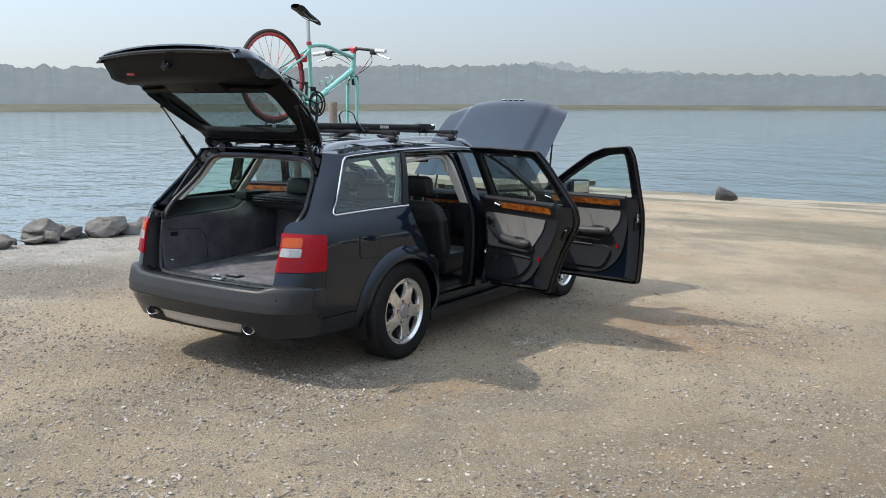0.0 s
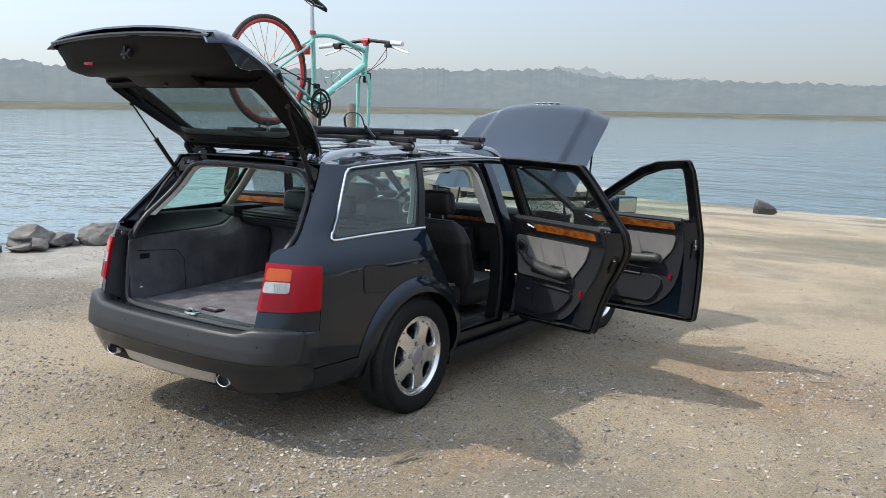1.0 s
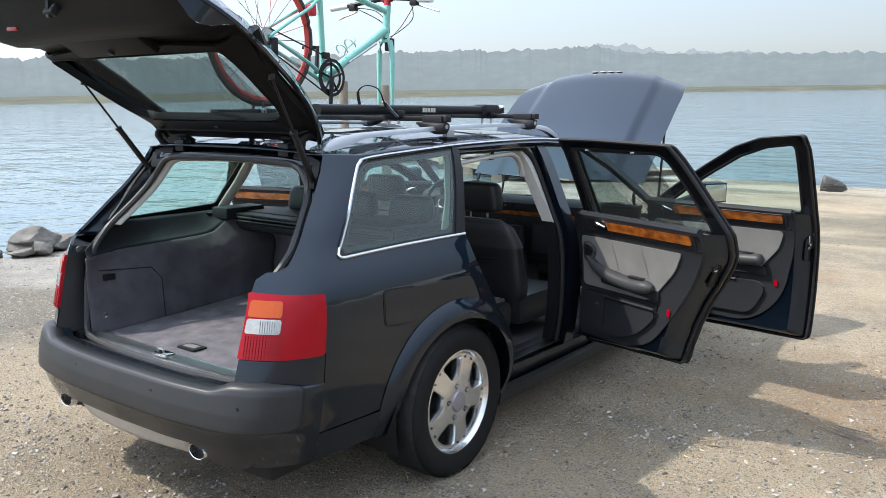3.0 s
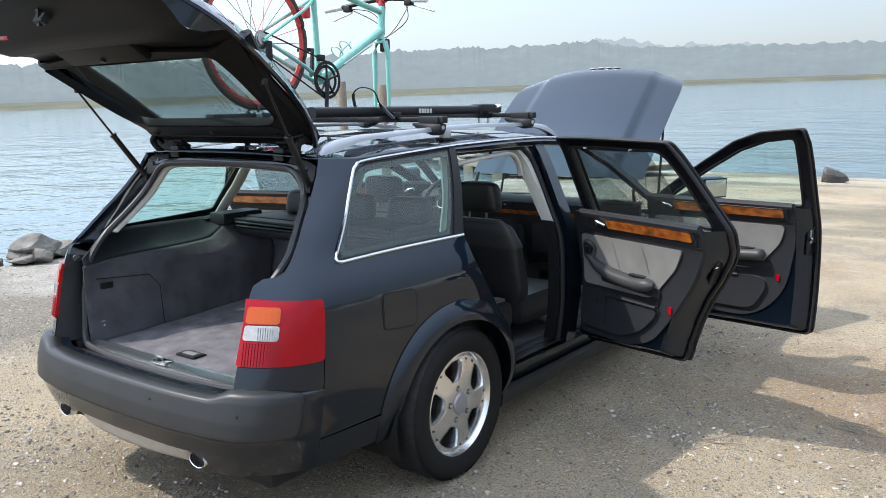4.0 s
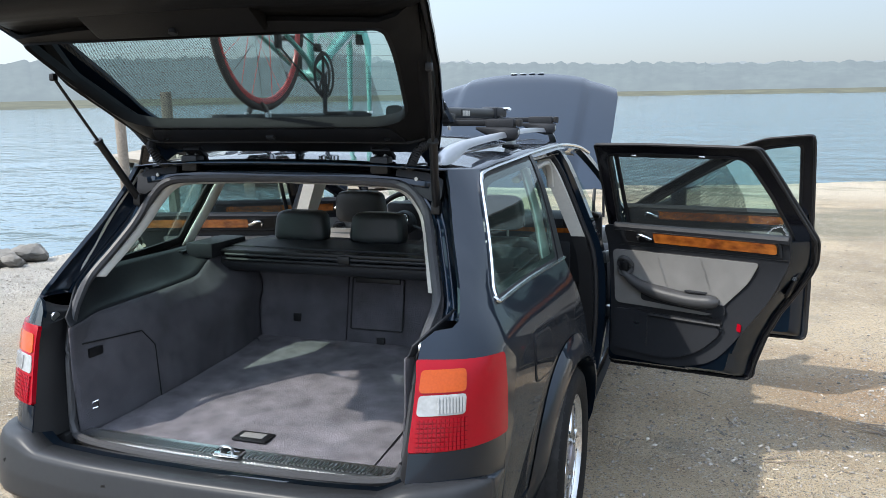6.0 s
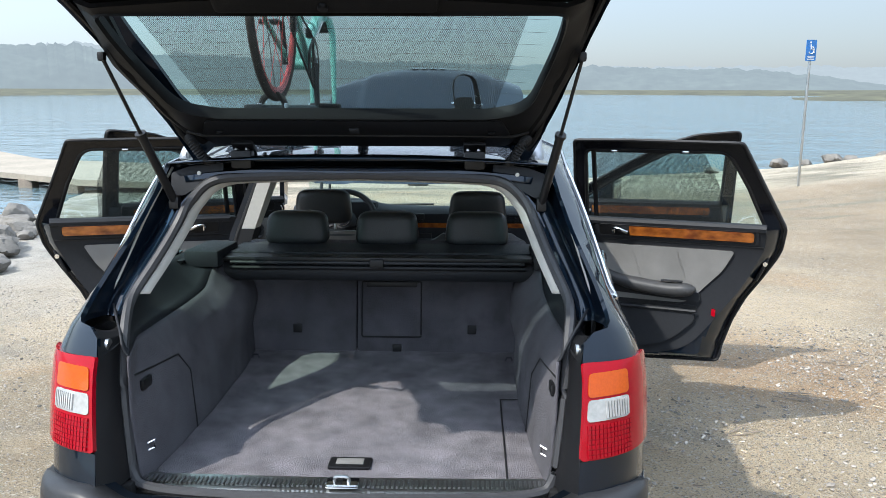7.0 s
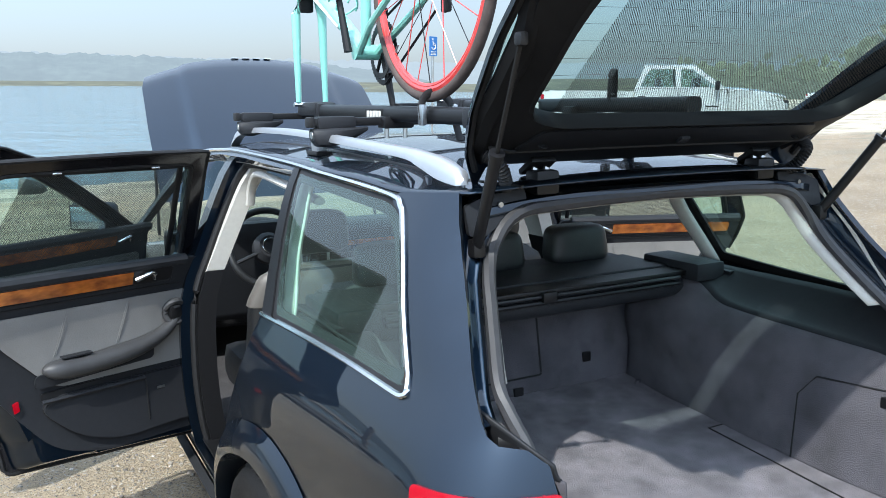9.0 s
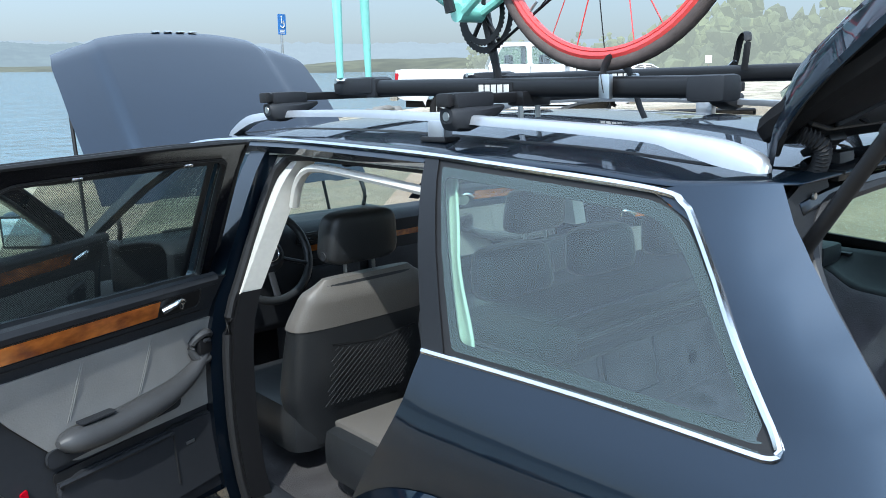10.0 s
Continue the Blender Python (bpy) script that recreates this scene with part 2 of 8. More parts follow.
def ground_material():
    m = bpy.data.materials.new("sandy_gravel")
    m.use_nodes = True
    n, l = m.node_tree.nodes, m.node_tree.links
    b = n["Principled BSDF"]
    b.inputs["Roughness"].default_value, b.inputs["Specular IOR Level"].default_value = 0.95, 0.15
    tc = n.new("ShaderNodeTexCoord")

    def noise_tex(scale, detail=6, rough=0.6):
        q = n.new("ShaderNodeTexNoise")
        q.inputs["Scale"].default_value, q.inputs["Detail"].default_value, q.inputs["Roughness"].default_value = scale, detail, rough
        l.new(tc.outputs["Object"], q.inputs["Vector"])
        return q

    def ramp(src, lo, hi):
        r = n.new("ShaderNodeMapRange")
        r.inputs["From Min"].default_value, r.inputs["From Max"].default_value = lo, hi
        l.new(src, r.inputs["Value"])
        return r.outputs[0]

    def mix(fac, a, c):
        x = n.new("ShaderNodeMix")
        x.data_type = "RGBA"
        if isinstance(fac, float):
            x.inputs["Factor"].default_value = fac
        else:
            l.new(fac, x.inputs["Factor"])
        for key, v in (("A", a), ("B", c)):
            if isinstance(v, tuple):
                x.inputs[key].default_value = (*v, 1)
            else:
                l.new(v, x.inputs[key])
        return x.outputs["Result"]
    base = mix(ramp(noise_tex(0.45, 7).outputs["Fac"], 0.42, 0.59), (0.590, 0.474, 0.325), (0.405, 0.326, 0.226))
    base = mix(ramp(noise_tex(1.7, 7, 0.7).outputs["Fac"], 0.52, 0.70), base, (0.60, 0.495, 0.355))
    base = mix(ramp(noise_tex(0.9, 5, 0.5).outputs["Fac"], 0.60, 0.72), base, (0.52, 0.37, 0.225))
    damp = n.new("ShaderNodeMath")
    damp.operation = "MULTIPLY"
    l.new(ramp(noise_tex(0.75, 8, 0.7).outputs["Fac"], 0.53, 0.64), damp.inputs[0])
    damp.inputs[1].default_value = 0.62
    base = mix(damp.outputs[0], base, (0.29, 0.26, 0.215))
    # greyer gravel towards the bank on the low-x side
    sep = n.new("ShaderNodeSeparateXYZ")
    l.new(tc.outputs["Object"], sep.inputs[0])
    add = n.new("ShaderNodeMath")
    add.operation = "MULTIPLY_ADD"
    l.new(noise_tex(0.6, 4).outputs["Fac"], add.inputs[0])
    add.inputs[1].default_value = 3.0
    l.new(sep.outputs["X"], add.inputs[2])
    base = mix(ramp(add.outputs[0], -1.0, -3.4), base, mix(ramp(noise_tex(2.5).outputs["Fac"], 0.4, 0.6), (0.55, 0.52, 0.465), (0.43, 0.405, 0.36)))
    lane = n.new("ShaderNodeMath")
    lane.operation = "MULTIPLY_ADD"
    l.new(noise_tex(0.35, 6, 0.6).outputs["Fac"], lane.inputs[0])
    lane.inputs[1].default_value = 5.0
    l.new(sep.outputs["X"], lane.inputs[2])
    base = mix(ramp(lane.outputs[0], 5.2, 8.0), base, mix(ramp(noise_tex(1.1, 7, 0.65).outputs["Fac"], 0.4, 0.62), (0.385, 0.302, 0.205), (0.305, 0.240, 0.163)))
    # kelp and damp streaks along the beach, pale sand at the waterline
    lie, longer = n.new("ShaderNodeMapping"), n.new("ShaderNodeTexNoise")
    lie.inputs["Scale"].default_value = (0.30, 0.95, 1)
    l.new(tc.outputs["Object"], lie.inputs["Vector"])
    longer.inputs["Scale"].default_value, longer.inputs["Detail"].default_value, longer.inputs["Roughness"].default_value = 0.9, 7, 0.65
    l.new(lie.outputs[0], longer.inputs["Vector"])
    wet = n.new("ShaderNodeMath")
    wet.operation = "MULTIPLY"
    l.new(ramp(longer.outputs["Fac"], 0.49, 0.60), wet.inputs[0])
    l.new(ramp(sep.outputs["Y"], 6.0, 10.0), wet.inputs[1])
    base = mix(ramp(sep.outputs["Y"], 14.5, 16.5), base, (0.56, 0.485, 0.370))
    base = mix(wet.outputs[0], base, (0.25, 0.23, 0.17))
    # rusty clay patch beside the lane
    spot = n.new("ShaderNodeVectorMath")
    spot.operation = "DISTANCE"
    spot.inputs[1].default_value = (2.35, 2.15, -0.09)
    l.new(tc.outputs["Object"], spot.inputs[0])
    wob = n.new("ShaderNodeMath")
    wob.operation = "MULTIPLY_ADD"
    l.new(noise_tex(2.2, 5).outputs["Fac"], wob.inputs[0])
    wob.inputs[1].default_value = 1.6
    l.new(spot.outputs["Value"], wob.inputs[2])
    clay = n.new("ShaderNodeMath")
    clay.operation = "MULTIPLY"
    l.new(ramp(wob.outputs[0], 2.05, 1.05), clay.inputs[0])
    clay.inputs[1].default_value = 0.72
    base = mix(clay.outputs[0], base, (0.43, 0.275, 0.155))
    # dark damp hollow on the bank side
    hollow, edge_, dark = n.new("ShaderNodeVectorMath"), n.new("ShaderNodeMath"), n.new("ShaderNodeMath")
    hollow.operation, edge_.operation, dark.operation = "DISTANCE", "MULTIPLY_ADD", "MULTIPLY"
    hollow.inputs[1].default_value = (-3.7, 0.15, 0.0)
    l.new(tc.outputs["Object"], hollow.inputs[0])
    l.new(noise_tex(1.6, 6).outputs["Fac"], edge_.inputs[0])
    edge_.inputs[1].default_value = 1.5
    l.new(hollow.outputs["Value"], edge_.inputs[2])
    l.new(ramp(edge_.outputs[0], 2.0, 1.45), dark.inputs[0])
    dark.inputs[1].default_value = 0.75
    base = mix(dark.outputs[0], base, (0.22, 0.20, 0.165))
    # weedy dark patch on the flat above the beach
    weed, squash, fringe, olive = n.new("ShaderNodeVectorMath"), n.new("ShaderNodeMapping"), n.new("ShaderNodeMath"), n.new("ShaderNodeMath")
    weed.operation, fringe.operation, olive.operation = "DISTANCE", "MULTIPLY_ADD", "MULTIPLY"
    squash.inputs["Scale"].default_value = (0.62, 1.0, 0.0)
    l.new(tc.outputs["Object"], squash.inputs["Vector"])
    l.new(squash.outputs[0], weed.inputs[0])
    weed.inputs[1].default_value = (1.45, 11.1, 0.0)
    l.new(noise_tex(0.8, 7, 0.65).outputs["Fac"], fringe.inputs[0])
    fringe.inputs[1].default_value = 3.0
    l.new(weed.outputs["Value"], fringe.inputs[2])
    l.new(ramp(fringe.outputs[0], 3.7, 2.8), olive.inputs[0])
    olive.inputs[1].default_value = 0.72
    base = mix(olive.outputs[0], base, (0.235, 0.215, 0.150))
    grain = noise_tex(90, 5, 0.75)
    speck = noise_tex(34, 3, 0.8)
    base = mix(ramp(grain.outputs["Fac"], 0.54, 0.61), base, (0.215, 0.180, 0.138))
    base = mix(ramp(speck.outputs["Fac"], 0.59, 0.65), base, (0.62, 0.56, 0.47))
    heights = []
    # packed stones of two sizes, each with a tone of its own
    for scale, keep, lo in ((36, 0.62, 0.36), (80, 0.35, 0.42)):
        chips = n.new("ShaderNodeTexVoronoi")
        chips.inputs["Scale"].default_value = scale
        l.new(tc.outputs["Object"], chips.inputs["Vector"])
        pick = n.new("ShaderNodeSeparateColor")
        l.new(chips.outputs["Color"], pick.inputs[0])
        some = n.new("ShaderNodeMath")
        some.operation = "MULTIPLY"
        l.new(ramp(chips.outputs["Distance"], lo, lo - 0.12), some.inputs[0])
        shift = n.new("ShaderNodeMath")
        shift.operation = "MULTIPLY_ADD"
        l.new(noise_tex(1.3 if scale < 60 else 2.1, 6, 0.65).outputs["Fac"], shift.inputs[0])
        shift.inputs[1].default_value = 2.6
        l.new(pick.outputs[0], shift.inputs[2])
        l.new(ramp(shift.outputs[0], keep + 1.42, keep + 1.52), some.inputs[1])
        base = mix(some.outputs[0], base, mix(pick.outputs[1], (0.20, 0.18, 0.155), (0.64, 0.585, 0.50)))
        heights.append(some.outputs[0])
    l.new(base, b.inputs["Base Color"])
    bp = n.new("ShaderNodeBump")
    bp.inputs["Strength"].default_value, bp.inputs["Distance"].default_value = 1.0, 0.04
    total = grain.outputs["Fac"]
    for src, weight in ((noise_tex(14, 6, 0.7).outputs["Fac"], 1.0), (heights[0], 0.55), (heights[1], 0.32)):
        sm = n.new("ShaderNodeMath")
        sm.operation = "MULTIPLY_ADD"
        l.new(src, sm.inputs[0])
        sm.inputs[1].default_value = weight
        l.new(total, sm.inputs[2])
        total = sm.outputs[0]
    l.new(total, bp.inputs["Height"])
    l.new(bp.outputs[0], b.inputs["Normal"])
    return m


def water_material():
    m = bpy.data.materials.new("rippled_water")
    m.use_nodes = True
    n, l = m.node_tree.nodes, m.node_tree.links
    b = n["Principled BSDF"]
    b.inputs["Base Color"].default_value = (0.095, 0.145, 0.165, 1)
    b.inputs["Roughness"].default_value, b.inputs["IOR"].default_value = 0.08, 1.33
    tc, mp = n.new("ShaderNodeTexCoord"), n.new("ShaderNodeMapping")
    mp.inputs["Rotation"].default_value = (0, 0, 0.5)
    mp.inputs["Scale"].default_value = (0.75, 1.25, 1)
    l.new(tc.outputs["Object"], mp.inputs["Vector"])
    sm = None
    for scale, weight in ((0.28, 0.7), (0.9, 0.34), (2.0, 0.17), (4.5, 0.04)):
        q, w = n.new("ShaderNodeTexNoise"), n.new("ShaderNodeMath")
        q.inputs["Scale"].default_value, q.inputs["Detail"].default_value = scale, 3
        l.new(mp.outputs[0], q.inputs["Vector"])
        w.operation = "MULTIPLY_ADD"
        l.new(q.outputs["Fac"], w.inputs[0])
        w.inputs[1].default_value = weight
        if sm:
            l.new(sm.outputs[0], w.inputs[2])
        else:
            w.inputs[2].default_value = 0.0
        sm = w
    bp = n.new("ShaderNodeBump")
    bp.inputs["Strength"].default_value = 1.0
    sep, calm, gust, amount = n.new("ShaderNodeSeparateXYZ"), n.new("ShaderNodeMapRange"), n.new("ShaderNodeTexNoise"), n.new("ShaderNodeMath")
    l.new(tc.outputs["Object"], sep.inputs[0])
    gust.inputs["Scale"].default_value, gust.inputs["Detail"].default_value = 0.05, 3
    l.new(mp.outputs[0], gust.inputs["Vector"])
    calm.inputs["From Min"].default_value, calm.inputs["From Max"].default_value = -9.0, 3.0
    calm.inputs["To Min"].default_value, calm.inputs["To Max"].default_value = 0.07, 0.95
    l.new(sep.outputs["X"], calm.inputs["Value"])
    amount.operation = "MULTIPLY_ADD"
    l.new(gust.outputs["Fac"], amount.inputs[0])
    amount.inputs[1].default_value = 0.30
    l.new(calm.outputs[0], amount.inputs[2])
    l.new(amount.outputs[0], bp.inputs["Distance"])
    l.new(sm.outputs[0], bp.inputs["Height"])
    l.new(bp.outputs[0], b.inputs["Normal"])
    return m


def painted_haze_material(name, color, haze, amount):
    """Far land with sea haze painted in: an even emission is mixed over its own colour."""
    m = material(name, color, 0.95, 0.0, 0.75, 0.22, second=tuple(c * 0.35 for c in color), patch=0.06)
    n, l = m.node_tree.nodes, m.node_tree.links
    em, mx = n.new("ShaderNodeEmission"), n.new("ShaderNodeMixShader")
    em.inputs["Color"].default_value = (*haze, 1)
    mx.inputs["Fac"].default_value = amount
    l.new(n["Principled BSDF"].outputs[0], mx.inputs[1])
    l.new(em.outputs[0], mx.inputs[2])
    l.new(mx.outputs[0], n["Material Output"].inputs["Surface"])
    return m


GROUND = ground_material()
WATER = water_material()
# haze is part of these materials, as plain emission; no air is modelled
FARHILL = painted_haze_material("haze_painted_wooded_hill", (0.060, 0.072, 0.055), (0.255, 0.310, 0.352), 0.72)
FARTHERHILL = painted_haze_material("heavy_haze_painted_hill", (0.05, 0.06, 0.05), (0.345, 0.40, 0.45), 0.80)
MARSH = painted_haze_material("haze_painted_salt_marsh", (0.085, 0.085, 0.045), (0.20, 0.215, 0.19), 0.42)
WOODS = painted_haze_material("haze_painted_green_woods", (0.11, 0.125, 0.05), (0.40, 0.43, 0.385), 0.48)
ROCK = material("weathered_rock", (0.185, 0.170, 0.148), 0.9, 0.0, 0.35, 9, 0.7, 30, second=(0.075, 0.071, 0.065), patch=2.5)
WETROCK = material("dark_wet_rock", (0.075, 0.072, 0.066), 0.6, 0.0, 0.35, 9, 0.7, 30, second=(0.045, 0.044, 0.042), patch=2.5)
DRIFT = material("grey_driftwood", (0.22, 0.18, 0.14), 0.9, 0.0, 0.3, 30, 0.5, 120)


# ---- mesh helpers ----
from mathutils.geometry import delaunay_2d_cdt


def part(name, bm, mat, parent=None, label="", sharp=38, flat=False, kind="", thick=0.0, bevel=0.0):
    """Links a bmesh as one mesh object under a thing or a part."""
    me = bpy.data.meshes.new(name)
    bm.normal_update()
    bm.to_mesh(me)
    bm.free()
    me.materials.append(mat)
    if not flat:
        me.polygons.foreach_set("use_smooth", [True] * len(me.polygons))
        me.set_sharp_from_angle(angle=radians(sharp))
    ob = new(name, me)
    ob.parent = parent
    if thick:
        mod = ob.modifiers.new("thickness", "SOLIDIFY")
        mod.thickness, mod.offset = thick, 0.0
    if bevel:
        mod = ob.modifiers.new("edges", "BEVEL")
        mod.width, mod.segments, mod.limit_method = bevel, 2, "ANGLE"
    return tagged(ob, label, kind=kind)


def thing(name, label, category, matrix=None, group="", kind=""):
    ob = new(name)
    if matrix is not None:
        ob.matrix_world = matrix
    return tagged(ob, label, category, group, kind)


def add_box(bm, c, s, r=0.0, turn=None, seg=2):
    """A block with rounded edges, centre c, sizes s."""
    made = bmesh.ops.create_cube(bm, size=1.0)["verts"]
    bmesh.ops.scale(bm, vec=s, verts=made)
    if r:
        edges = list({e for v in made for e in v.link_edges})
        made = list({v for f in bmesh.ops.bevel(bm, geom=made + edges, offset=r, segments=seg, affect="EDGES", profile=0.6)["faces"] for v in f.verts} | {v for v in made if v.is_valid})
    m = Matrix.Translation(c) @ (turn.to_4x4() if turn else Matrix())
    bmesh.ops.transform(bm, matrix=m, verts=[v for v in made if v.is_valid])
    return bm


def box(c, s, r=0.0, turn=None, seg=2):
    return add_box(bmesh.new(), c, s, r, turn, seg)


def spline(pts, n=8):
    """A smooth line through the points."""
    pts = [Vector(p) for p in pts]
    out = []
    for i in range(len(pts) - 1):
        a, b, c, d = pts[max(i - 1, 0)], pts[i], pts[i + 1], pts[min(i + 2, len(pts) - 1)]
        for k in range(n):
            t = k / n
            out.append(0.5 * ((2 * b) + (c - a) * t + (2 * a - 5 * b + 4 * c - d) * t * t + (3 * b - a - 3 * c + d) * t ** 3))
    return out + [pts[-1]]


def add_tube(bm, pts, r, seg=8, closed=False, flat=1.0, up=(0, 0, 1)):
    """A tube along the points; r is one radius or one for each point; flat squashes it along its own up."""
    pts = [Vector(p) for p in pts]
    rs = r if isinstance(r, (list, tuple)) else [r] * len(pts)
    rings = []
    for i, p in enumerate(pts):
        a = pts[i - 1] if i or closed else pts[0]
        b = pts[(i + 1) % len(pts)] if i + 1 < len(pts) or closed else pts[-1]
        d = (b - a).normalized()
        ref = Vector(up) if abs(d.dot(Vector(up).normalized())) < 0.97 else Vector((1, 0, 0))
        side = d.cross(ref).normalized()
        top = side.cross(d).normalized()
        rings.append([bm.verts.new(p + side * math.cos(2 * math.pi * k / seg) * rs[i] + top * math.sin(2 * math.pi * k / seg) * rs[i] * flat) for k in range(seg)])
    for i in range(len(rings) - (0 if closed else 1)):
        a, b = rings[i], rings[(i + 1) % len(rings)]
        for k in range(seg):
            bm.faces.new((a[k], a[(k + 1) % seg], b[(k + 1) % seg], b[k]))
    if not closed:
        bm.faces.new(rings[0][::-1])
        bm.faces.new(rings[-1])
    return bm


def tube(pts, r, seg=8, closed=False, flat=1.0, up=(0, 0, 1)):
    return add_tube(bmesh.new(), pts, r, seg, closed, flat, up)


def add_lathe(bm, profile, seg=32, m=Matrix(), close=False, caps=True):
    """Turns (radius, along) points round the x axis."""
    rings = []
    for r, a in profile:
        rings.append([bm.verts.new(m @ Vector((a, r * math.cos(2 * math.pi * k / seg), r * math.sin(2 * math.pi * k / seg)))) for k in range(seg)])
    pairs = list(zip(rings, rings[1:])) + ([(rings[-1], rings[0])] if close else [])
    for a, b in pairs:
        for k in range(seg):
            bm.faces.new((a[k], a[(k + 1) % seg], b[(k + 1) % seg], b[k]))
    if not close and caps:
        for ring in (rings[0], rings[-1]):
            if (ring[0].co - ring[seg // 2].co).length > 1e-4:
                bm.faces.new(ring)
    return bm


def lathe(profile, seg=32, m=Matrix(), close=False, caps=True):
    return add_lathe(bmesh.new(), profile, seg, m, close, caps)


def add_grid(bm, fn, nu, nv, wrap=False):
    """A sheet of nu x nv cells; fn takes two numbers from 0 to 1."""
    vs = [[bm.verts.new(fn(i / nu, j / nv)) for j in range(nv + 1)] for i in range(nu + (0 if wrap else 1))]
    for i in range(nu):
        for j in range(nv):
            a, b = vs[i], vs[(i + 1) % len(vs)]
            bm.faces.new((a[j], b[j], b[j + 1], a[j + 1]))
    return bm


def grid(fn, nu, nv, wrap=False):
    return add_grid(bmesh.new(), fn, nu, nv, wrap)


def round_corners(pts, r, n=5):
    """An outline with its corners rounded; r is one radius or one for each corner."""
    out, k = [], len(pts)
    for i in range(k):
        p, a, b = Vector(pts[i]), Vector(pts[i - 1]), Vector(pts[(i + 1) % k])
        ri = r[i] if isinstance(r, (list, tuple)) else r
        if ri <= 0:
            out.append(tuple(p))
            continue
        da, db = (a - p), (b - p)
        ri_a, ri_b = min(ri, da.length * 0.48), min(ri, db.length * 0.48)
        s, e = p + da.normalized() * ri_a, p + db.normalized() * ri_b
        for j in range(n + 1):
            t = j / n
            out.append(tuple(s * (1 - t) ** 2 + p * 2 * t * (1 - t) + e * t * t))
    return out


def inside(pt, loop):
    x, y, hit = pt[0], pt[1], False
    for (x1, y1), (x2, y2) in zip(loop, loop[1:] + loop[:1]):
        if (y1 > y) != (y2 > y) and x < (x2 - x1) * (y - y1) / (y2 - y1) + x1:
            hit = not hit
    return hit


def refine(loop, step):
    out = []
    for (x1, y1), (x2, y2) in zip(loop, loop[1:] + loop[:1]):
        n = max(1, int(math.hypot(x2 - x1, y2 - y1) / step + 0.5))
        out += [(x1 + (x2 - x1) * k / n, y1 + (y2 - y1) * k / n) for k in range(n)]
    return out


def add_slab(bm, outline, fn, thick=0.0, holes=(), step=0.05):
    """A sheet cut to an outline with holes, laid on the surface fn(u, v, depth); with thick it gets a back and edges."""
    loops = [refine(list(outline), step)] + [refine(list(h), step) for h in holes]
    pts, edges = [], []
    for lp in loops:
        s = len(pts)
        pts += lp
        edges += [(s + i, s + (i + 1) % len(lp)) for i in range(len(lp))]
    border = np.array(pts)
    lo, hi = border.min(0), border.max(0)
    for i in range(1, int((hi[0] - lo[0]) / step) + 1):
        for j in range(1, int((hi[1] - lo[1]) / step) + 1):
            q = (lo[0] + (i + 0.5 * (j % 2)) * step, lo[1] + j * step)
            if inside(q, loops[0]) and not any(inside(q, h) for h in loops[1:]) and np.min(np.hypot(*(border - q).T)) > step * 0.55:
                pts.append(q)
    co, _, faces, *_ = delaunay_2d_cdt([Vector(p) for p in pts], edges, [], 0, 1e-6)
    keep = [f for f in faces if inside(sum((co[i] for i in f), Vector((0, 0))) / len(f), loops[0]) and not any(inside(sum((co[i] for i in f), Vector((0, 0))) / len(f), h) for h in loops[1:])]
    front = [bm.verts.new(fn(c[0], c[1], 0.0)) for c in co]
    for f in keep:
        bm.faces.new([front[i] for i in f])
    if thick:
        back = [bm.verts.new(fn(c[0], c[1], thick)) for c in co]
        for f in keep:
            bm.faces.new([back[i] for i in reversed(f)])
        count = {}
        for f in keep:
            for a, b in zip(f, f[1:] + f[:1]):
                count.setdefault(frozenset((a, b)), []).append((a, b))
        for (a, b), in (v for v in count.values() if len(v) == 1):
            bm.faces.new((front[b], front[a], back[a], back[b]))
    loose = [v for v in bm.verts if not v.link_faces]
    bmesh.ops.delete(bm, geom=loose, context="VERTS")
    return bm


def slab(outline, fn, thick=0.0, holes=(), step=0.05):
    return add_slab(bmesh.new(), outline, fn, thick, holes, step)


def flat_map(origin, u, v, n):
    """A flat surface for slab: origin + u and v in its plane, depth against n."""
    o, u, v, n = Vector(origin), Vector(u).normalized(), Vector(v).normalized(), Vector(n).normalized()
    return lambda a, b, d: o + u * a + v * b - n * d


def lerp_table(tab, x):
    if x <= tab[0][0]:
        return tab[0][1]
    for (a, fa), (b, fb) in zip(tab, tab[1:]):
        if x <= b:
            k = (x - a) / (b - a)
            k = k * k * (3 - 2 * k) * 0.35 + k * 0.65
            return fa + (fb - fa) * k
    return tab[-1][1]


# ---- ground, water and distance ----
SHORE = [(-9.0, -400), (-8.0, -40), (-7.9, -6), (-7.15, 0), (-7.05, 4), (-7.6, 10), (-8.8, 16), (-6.5, 18.6), (-3.2, 18.8), (0, 18.5), (2.6, 19.1), (6, 20.6), (9, 22),
         (13, 23.4), (18, 26), (30, 35), (60, 66), (110, 128), (200, 240), (520, 640)]
LEVEL = -0.78


def shore_distance(x, y):
    """Metres inland from the water's edge; negative over the water."""
    best, sign = 1e9, 1
    for (x1, y1), (x2, y2) in zip(SHORE, SHORE[1:]):
        dx, dy = x2 - x1, y2 - y1
        t = min(1, max(0, ((x - x1) * dx + (y - y1) * dy) / (dx * dx + dy * dy)))
        d = math.hypot(x - x1 - t * dx, y - y1 - t * dy)
        if d < best:
            best, sign = d, 1 if dx * (y - y1) - dy * (x - x1) < 0 else -1
    return best * sign


